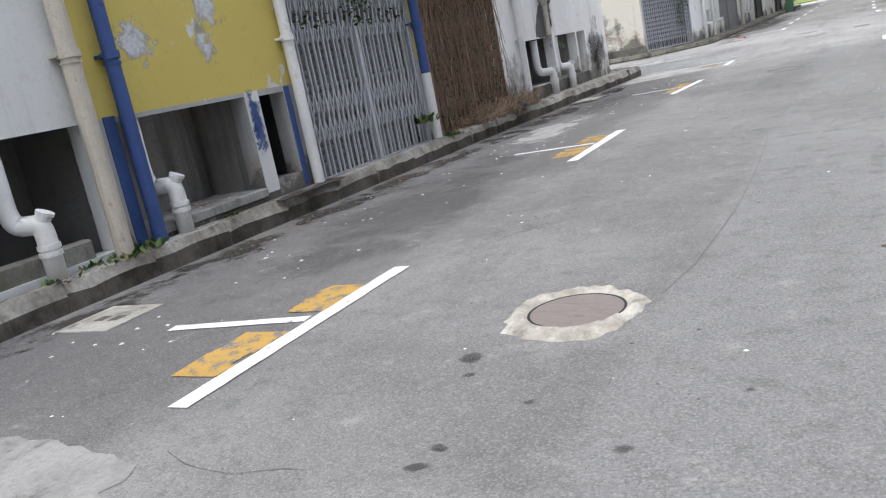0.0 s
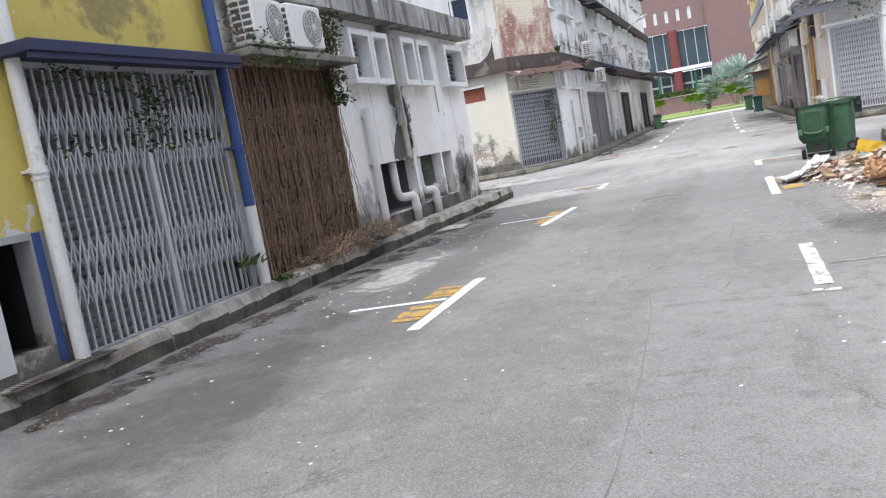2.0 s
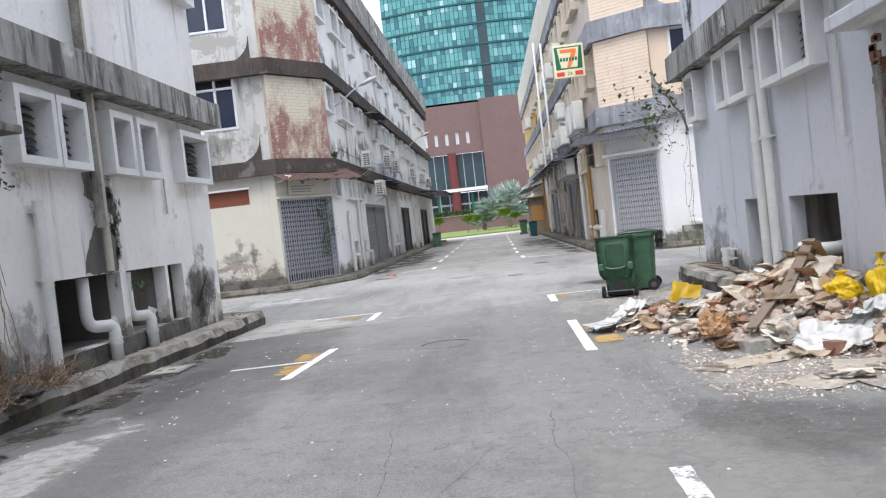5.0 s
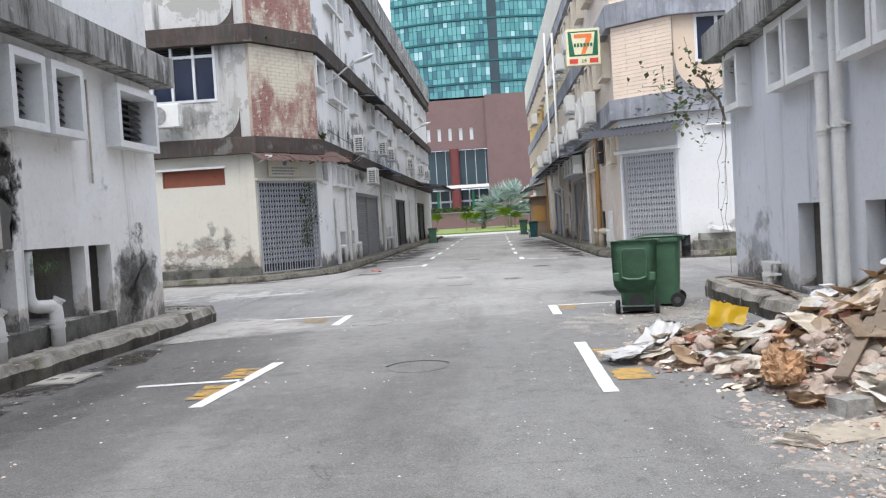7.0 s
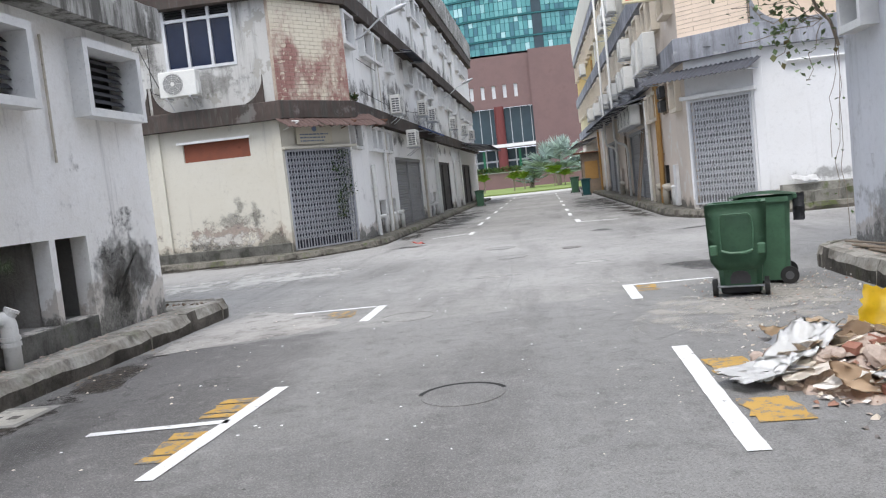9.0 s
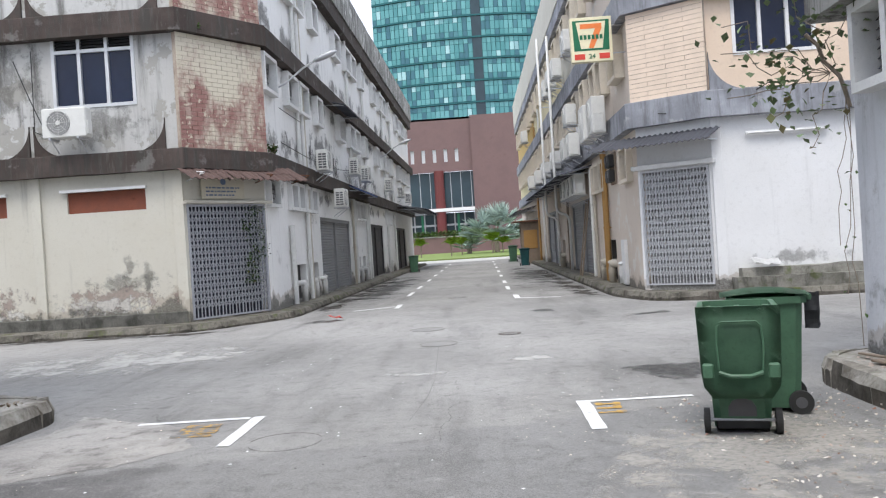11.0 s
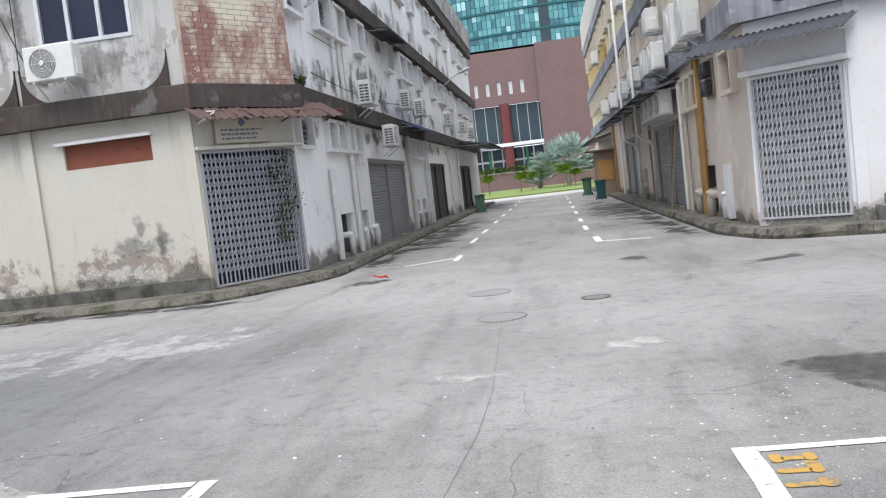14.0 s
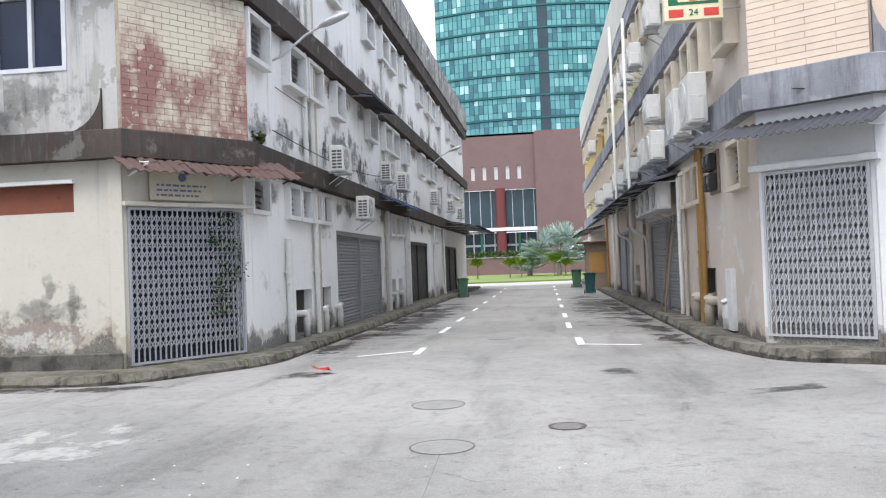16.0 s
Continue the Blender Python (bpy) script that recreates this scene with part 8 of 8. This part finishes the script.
creeper("ivy", fB.at(g1[0] + 0.2, 0, 0.02), 420, 2.4, (1.9, 2.7), 0.08, 0.055, M_LEAFD, "dark green ivy hanging behind the gate's top", 2)
creeper("ivy", fC.at(0.0, 0, 0.3), 380, 1.6, (2.75, 3.15), 0.15, 0.055, M_LEAF, "green ivy round the air conditioners", 3)
creeper("ivy", fC.at(fu(fC, 13.6), 0, 0.05), 700, 0.55, (2.3, 3.65), 0.22, 0.06, M_LEAFD, "brown and green ivy clump on the wall", 4, 1.2)
creeper("dry_ivy", fC.at(fu(fC, 13.62), 0, 0.05), 420, 0.45, (2.6, 3.6), 0.2, 0.06, M_DRY, "dead brown ivy clump on the wall", 5, 1.2)
creeper("ivy", fC.at(-0.1, 0, 0.1), 260, 0.6, (3.0, 3.7), 0.2, 0.05, M_DRY, "dead creeper beside the blue pipe", 6)
creeper("ivy", fDc.at(fDc.len - 0.8, 0, 0.05), 560, 0.75, (0.9, 2.75), 0.07, 0.055, M_LEAFD, "dark ivy climbing the corner gate", 7)
creeper("ivy", fC.at(0.1, 0, 0.05), 520, 2.5, (0.3, 2.8), 0.05, 0.045, M_LEAFD, "sparse green creeper leaves on the rusted gate", 8)
rr = random.Random(10)
bm = bmesh.new()
for k in range(105):
    x = rr.uniform(0, g2[1] - g2[0])
    zt = rr.uniform(1.3, 2.78)
    tube(bm, wander((x, -0.05, zt), (x + rr.uniform(-0.35, 0.35), -0.07, max(0.05, zt - rr.uniform(0.7, 2.4))), 7, 0.025, rr), 0.004, 4)
ob = part("dry_creeper", bm, M_DRY)
ob.matrix_basis = fC.at(g2[0], 0.2, 0.0)
tagged(ob, "tangle of dead brown creeper stems hanging on the gate", "creeper", kind="stuff")
bm = bmesh.new()
for k in range(420):
    x, y = rr.uniform(0, 2.7), -rr.uniform(0.0, 0.2) - 0.35 * rr.random() ** 2
    tube(bm, wander((x, y, rr.uniform(0.0, 0.06)), (x + rr.uniform(-0.5, 0.5), y - rr.uniform(-0.1, 0.25), rr.uniform(0.01, 0.3)), 4, 0.03, rr), 0.0045, 4)
ob = part("dry_twigs", bm, M_DRY)
ob.matrix_basis = fC.at(fu(fC, 12.0), 0.25, 0.0)
tagged(ob, "dry twigs and dead stems piled on the apron", "twigs", kind="stuff")


def weed(x, y, z, s, mat, seed):
    rr = random.Random(seed)
    bm = bmesh.new()
    for k in range(60):
        a = rr.uniform(0, 6.28)
        d = Vector((math.cos(a), math.sin(a), rr.uniform(0.3, 1.6)))
        leaf(bm, Vector((rr.gauss(0, 0.3) * s, rr.gauss(0, 0.3) * s, 0)), d, s * rr.uniform(0.12, 0.38), ratio=0.3)
    ob = part("weed", bm, mat)
    ob.matrix_basis = Matrix.Translation((x, y, z))
    tagged(ob, "small green weed growing from the apron's edge", "plant", "apron weeds", "stuff")


for i, (x, y, s) in enumerate(((-4.02, 5.5, 0.3), (-3.98, 5.25, 0.26), (-4.03, 5.0, 0.22), (-4.0, 6.6, 0.16), (-4.0, 4.6, 0.2), (-3.85, 11.15, 0.24), (-3.9, 11.3, 0.2))):
    weed(x, y, 0.22, s, M_LEAF, i)
weed(-4.0, 10.7, 0.5, 0.4, M_LEAF, 31)
for i in range(5):
    weed(-3.9 - 0.2 * i, 20.9 + 0.1 * (i % 2), 0.17, 0.3, M_DRY, 40 + i)

# ---- cables ----
def cable(pts, r_, label):
    bm = bmesh.new()
    tube(bm, pts, r_, 6)
    return tagged(part("cable", bm, M_CABLE), label, "cable", "wall cables")


def sag(a, b, d, n=14):
    a, b = Vector(a), Vector(b)
    return [tuple(a.lerp(b, i / n) - Vector((0, 0, d * math.sin(math.pi * i / n)))) for i in range(n + 1)]


cable(sag((5.0, 31.7, 4.15), (7.3, 31.0, 4.6), 0.25), 0.01, "black cable sagging across the blue-grey ledge")
cable(sag((-9.3, 30.95, 6.2), (-8.6, 30.9, 4.5), 0.05), 0.012, "black cable beside the window")
cable([(-8.9, 30.98, 6.4), (-8.92, 30.98, 4.6), (-8.5, 30.9, 4.4)], 0.012, "black air conditioner hose on the wall")
cable(sag((-4.1, 34, 4.4), (-4.0, 48, 4.9), 0.3), 0.01, "thin cable slung along the shop wall")
cable(sag((-5.7, 30.8, 7.0), (-4.0, 36, 5.2), 0.15), 0.008, "thin cable crossing the brick panel")
cable(sag((4.4, 39, 7.2), (4.2, 56, 6.6), 0.4), 0.01, "thin cable slung along the shop wall")
cable([(4.55, 19.3, 4.5), (4.5, 19.25, 6.8), (4.55, 19.3, 10)], 0.014, "black cable running up the pale wall")

# ---- lawn, palms and the tower at the lane's end ----
M_GRASS = Mat("lawn_grass", 0.9, 0, 0.2)
gn = M_GRASS.noise(6, detail=6, seed=2)
M_GRASS = M_GRASS.done(M_GRASS.mix(gn, (0.12, 0.165, 0.05), (0.24, 0.3, 0.1)), gn, 0.8, 0.05)
M_FARROAD = concrete("pale_cross_road", (0.5, 0.49, 0.46), (0.4, 0.39, 0.36))
tagged(part("road_far", slab([(-60, 77), (60, 77), (60, 85.5), (-60, 85.5)], 0.008), M_FARROAD), "pale cross road at the lane's end", "road", kind="structure")
lawn = prism(bmesh.new(), [(-70, 86), (70, 86), (70, 126), (-70, 126)], -0.05, 0.12)
tagged(part("lawn", lawn, M_GRASS), "bright green mown lawn beyond the cross road", "lawn", kind="structure")
plw = thing("planter_wall", pose(0, 127, 0), "brown brick planter wall along the lawn", "wall")
part("wall", bx(-70, 70, 0, 0.6, 0, 2.3, 0.03), M_GRANITE, plw)
part("coping", bx(-70, 70, -0.1, 0.7, 2.3, 2.45), M_CONC, plw)
bm = bmesh.new()
rr = random.Random(12)
for k in range(2600):
    leaf(bm, (rr.uniform(-18, 12), 127.3 + rr.uniform(-0.5, 0.5), 2.4 + rr.random() * 0.7), rv(rr), 0.35)
tagged(part("hedge", bm, M_LEAF), "low green hedge on the planter wall", "hedge", kind="stuff")


def small_palm(x, y, h, seed):
    rr = random.Random(seed)
    ob = thing("young_palm", pose(x, y, 0.12), "young palm with arching yellow-green fronds on the lawn", "palm", "young palms")
    bm = bmesh.new()
    tube(bm, [(0, 0, 0), (0.02, 0, h * 0.25), (0, 0.03, h * 0.5)], 0.07, 8)
    part("trunk", bm, M_BARK, ob)
    bm = bmesh.new()
    for k in range(15):
        a, e = rr.uniform(0, 6.28), rr.uniform(0.5, 1.35)
        L_ = h * rr.uniform(0.5, 0.7)
        d = Vector((math.cos(a) * math.cos(e), math.sin(a) * math.cos(e), math.sin(e)))
        for j in range(9):
            t = j / 8
            p = Vector((0, 0, h * 0.48)) + d * L_ * t - Vector((0, 0, 0.55 * L_ * t * t))
            sd_ = Vector((-d.y, d.x, 0)).normalized()
            for s in (-1, 1):
                leaf(bm, p, sd_ * s + d * 0.6 + Vector((0, 0, 0.15 - 0.4 * t)), L_ * 0.42 * (1.1 - 0.6 * t), ratio=0.16)
    part("frond", bm, M_YPALM, ob)


for i, (x, y, h) in enumerate(((-5.6, 100, 2.5), (-2.3, 98, 2.5), (-1.3, 102, 2.4), (2.0, 100, 2.9), (3.1, 101, 2.2))):
    small_palm(x, y, h, i)


def fan_palm(x, y, h, seed):
    rr = random.Random(seed)
    ob = thing("fan_palm", pose(x, y, 0.12), "large silver-green fan palm on the lawn", "palm")
    bm = bmesh.new()
    tube(bm, [(0, 0, 0), (0, 0, h * 0.2)], 0.3, 10)
    part("trunk", bm, M_BARK, ob)
    bm, bs = bmesh.new(), bmesh.new()
    for k in range(34):
        a, e = rr.uniform(0, 6.28), rr.uniform(-0.1, 1.45)
        d = Vector((math.cos(a) * math.cos(e), math.sin(a) * math.cos(e), math.sin(e)))
        p0 = Vector((0, 0, h * 0.2))
        c = p0 + d * h * 0.42
        tube(bs, [tuple(p0), tuple(c)], 0.03, 5)
        side = d.cross(Vector((0, 0, 1))).normalized() if abs(d.z) < 0.98 else Vector((1, 0, 0))
        up_ = side.cross(d)
        for j in range(17):
            b_ = radians(-125 + 250 * j / 16)
            dd = d * math.cos(b_) + side * math.sin(b_) + up_ * 0.25 - Vector((0, 0, 0.12))
            leaf(bm, c, dd, h * 0.27 * (1 - 0.15 * abs(b_) / 2), ratio=0.075)
    part("stalk", bs, M_PALM, ob)
    part("fan_leaf", bm, M_PALM, ob)


fan_palm(2.6, 107, 6.8, 4)
fan_palm(-0.6, 110, 3.4, 6)


def glassmat():
    k = Mat("teal_curtain_glass", 0.2, 0.25, 0.5)
    i = k.island()
    c = k.mix(i, (0.07, 0.24, 0.245), (0.14, 0.36, 0.36))
    c = k.mix(k.ramp(k.math("FRACT", k.math("MULTIPLY", i, 13.7)), 0.93, 0.96), c, (0.34, 0.55, 0.55))
    c = k.mix(k.ramp(k.math("FRACT", k.math("MULTIPLY", i, 5.1)), 0.7, 0.8), c, (0.05, 0.15, 0.18))
    return k.done(c)


M_TGLASS = glassmat()
M_DGLASS = flat("dark_podium_glass", (0.03, 0.05, 0.06), 0.15, 0.2, 0.3, 0.1, 0.4)
TY = 140
tower = building("office_tower", "tall teal glass office tower on a red granite podium")
X0, X1, ZB, FH, NF = -15.2, 13.5, 20.6, 3.55, 17


def ty(x):
    return TY + 8 + 0.012 * (x - 1) ** 2


cols = 38
cw_ = (X1 - X0) / cols
vs, fs, ds, df = [], [], [], []


def quad(V, F, x0, x1, z0, z1, dy=0.0):
    k = len(V)
    for x, z in ((x0, z0), (x1, z0), (x1, z1), (x0, z1)):
        V.append((x, ty(x) + dy, z))
    F.append((k, k + 1, k + 2, k + 3))


for f_ in range(NF):
    z = ZB + f_ * FH
    for c_ in range(cols):
        xa = X0 + c_ * cw_
        if 22 <= c_ <= 23:
            continue
        for a, b in ((0.36, 1.22), (1.3, 2.62), (2.7, 3.48)):
            quad(vs, fs, xa + 0.05, xa + cw_ - 0.05, z + a, z + b)
me = bpy.data.meshes.new("panes")
me.from_pydata(vs, [], fs)
me.materials.append(M_TGLASS)
ob = new("window_panes", me)
ob.parent = tower
tagged(ob, kind="stuff")
bm = bmesh.new()
nseg = 24
lo = [bm.verts.new((X0 + (X1 - X0) * i / nseg, ty(X0 + (X1 - X0) * i / nseg) + 0.12, ZB - 1)) for i in range(nseg + 1)]
hi = [bm.verts.new((v.co.x, v.co.y, ZB + NF * FH)) for v in lo]
for i in range(nseg):
    bm.faces.new((lo[i], lo[i + 1], hi[i + 1], hi[i]))
bl_, br_ = bm.verts.new((X0, TY + 30, ZB - 1)), bm.verts.new((X1, TY + 30, ZB - 1))
tl_, tr_ = bm.verts.new((X0, TY + 30, ZB + NF * FH)), bm.verts.new((X1, TY + 30, ZB + NF * FH))
bm.faces.new((lo[0], hi[0], tl_, bl_))
bm.faces.new((lo[-1], br_, tr_, hi[-1]))
bm.faces.new((bl_, tl_, tr_, br_))
bm.faces.new(hi + [tr_, tl_])
part("curtain_wall", bm, M_MULLION, tower, "dark teal mullions and floor slabs")
for f_ in range(NF + 1):
    z = ZB + f_ * FH
    bm = bmesh.new()
    a = [[bm.verts.new((X0 + (X1 - X0) * i / nseg, ty(X0 + (X1 - X0) * i / nseg) + dy, zz)) for i in range(nseg + 1)] for dy, zz in ((0.1, z), (-0.25, z), (-0.25, z + 0.26), (0.1, z + 0.26))]
    for q, s in zip(a, a[1:]):
        for i in range(nseg):
            bm.faces.new((q[i], q[i + 1], s[i + 1], s[i]))
    part("floor_edge", bm, M_MULLION, tower)
xn = X0 + 22 * cw_
part("dark_shaft", bx(xn, xn + 2 * cw_, ty(xn) - 0.1, ty(xn) + 0.5, ZB, ZB + NF * FH), M_DGLASS, tower, "dark recessed glass strip")
# podium
slots = [(-9.3 + 1.72 * k, -8.75 + 1.72 * k, 14.0, 16.0) for k in range(5)]
fP = Face((-14, TY), (30, TY))
pu = lambda a, b: (a + 14, b + 14)
wall(tower, fP, (0, 44), (0, 20.8), M_GRANITE, [(*pu(a, b), c, d) for a, b, c, d in slots] + [(*pu(-11.5, 0.2), 6.9, 12.5), (*pu(-11.5, 3.0), 0.0, 6.2)], name="podium_wall", thick=0.5)
for a, b, c, d in slots:
    part("slot_window", bx(a, b, TY + 0.3, TY + 0.4, c, d), M_ALU, tower, "narrow pale slot window")
part("glazing", bx(-11.5, 0.2, TY + 1.0, TY + 1.2, 6.9, 12.5), M_DGLASS, tower, "dark recessed glazing")
part("glazing", bx(-11.5, 3.0, TY + 3.0, TY + 3.2, 0, 6.2), M_DGLASS, tower, "dark ground floor glazing")
bm = bmesh.new()
for k in range(8):
    box(bm, -11.4 + 1.6 * k, -11.3 + 1.6 * k, TY + 0.9, TY + 1.0, 6.9, 12.5)
part("mullion", bm, M_STEEL, tower)
bm = bmesh.new()
for k in range(9):
    box(bm, -11.2 + 1.6 * k, -11.0 + 1.6 * k, TY + 2.8, TY + 3.0, 0, 6.2)
for z in (2.2, 4.2):
    box(bm, -11.5, 3, TY + 2.75, TY + 2.95, z, z + 0.3)
part("mullion", bm, M_ALU, tower, "pale window frames")
for x in (-8.2, -2.6):
    part("green_post", bx(x, x + 0.35, TY - 0.6, TY - 0.3, 0, 6), M_SGREEN, tower, "green painted post")
bm = bmesh.new()
cyl(bm, (-5.05, TY - 0.8, 0), (-5.05, TY - 0.8, 12.6), 0.75, n=24)
part("column", bm, M_REDCOL, tower, "round red column")
part("canopy", bx(-11.5, 0.2, TY - 1.6, TY + 1, 6.3, 6.8, 0.02), M_FRAME, tower, "white canopy edge")
part("podium_joint", bx(0.2, 30, TY - 0.5, TY, 0, 20.9), M_GRANITE, tower)
part("podium_roof", bx(-14, 30, TY, TY + 20, 20.5, 20.8), M_GRANITE, tower)
part("podium_side", bx(-14, -13.5, TY + 0.5, TY + 20, 0, 20.5), M_GRANITE, tower)

# ---- brick panels, last ----
brick_panel(D, fDc, (-0.06, fDc.len + 0.06), (4.03, 6.61), M_WBRICK, 0.3, 0.105, 0.14, "cream painted brick panel peeling to red")
brick_panel(D, fDc, (-0.06, fDc.len + 0.06), (7.13, 9.94), M_WBRICK, 0.3, 0.105, 0.14, "cream painted brick panel peeling to red")
brick_panel(E, fEc, (-0.04, fEc.len + 0.04), (4.51, 6.54), M_PBRICK, 0.9, 0.105, 0.1, "peach painted brick panel")
brick_panel(E, fEc, (-0.04, fEc.len + 0.04), (7.21, 9.89), M_PBRICK, 0.9, 0.105, 0.1, "peach painted brick panel")
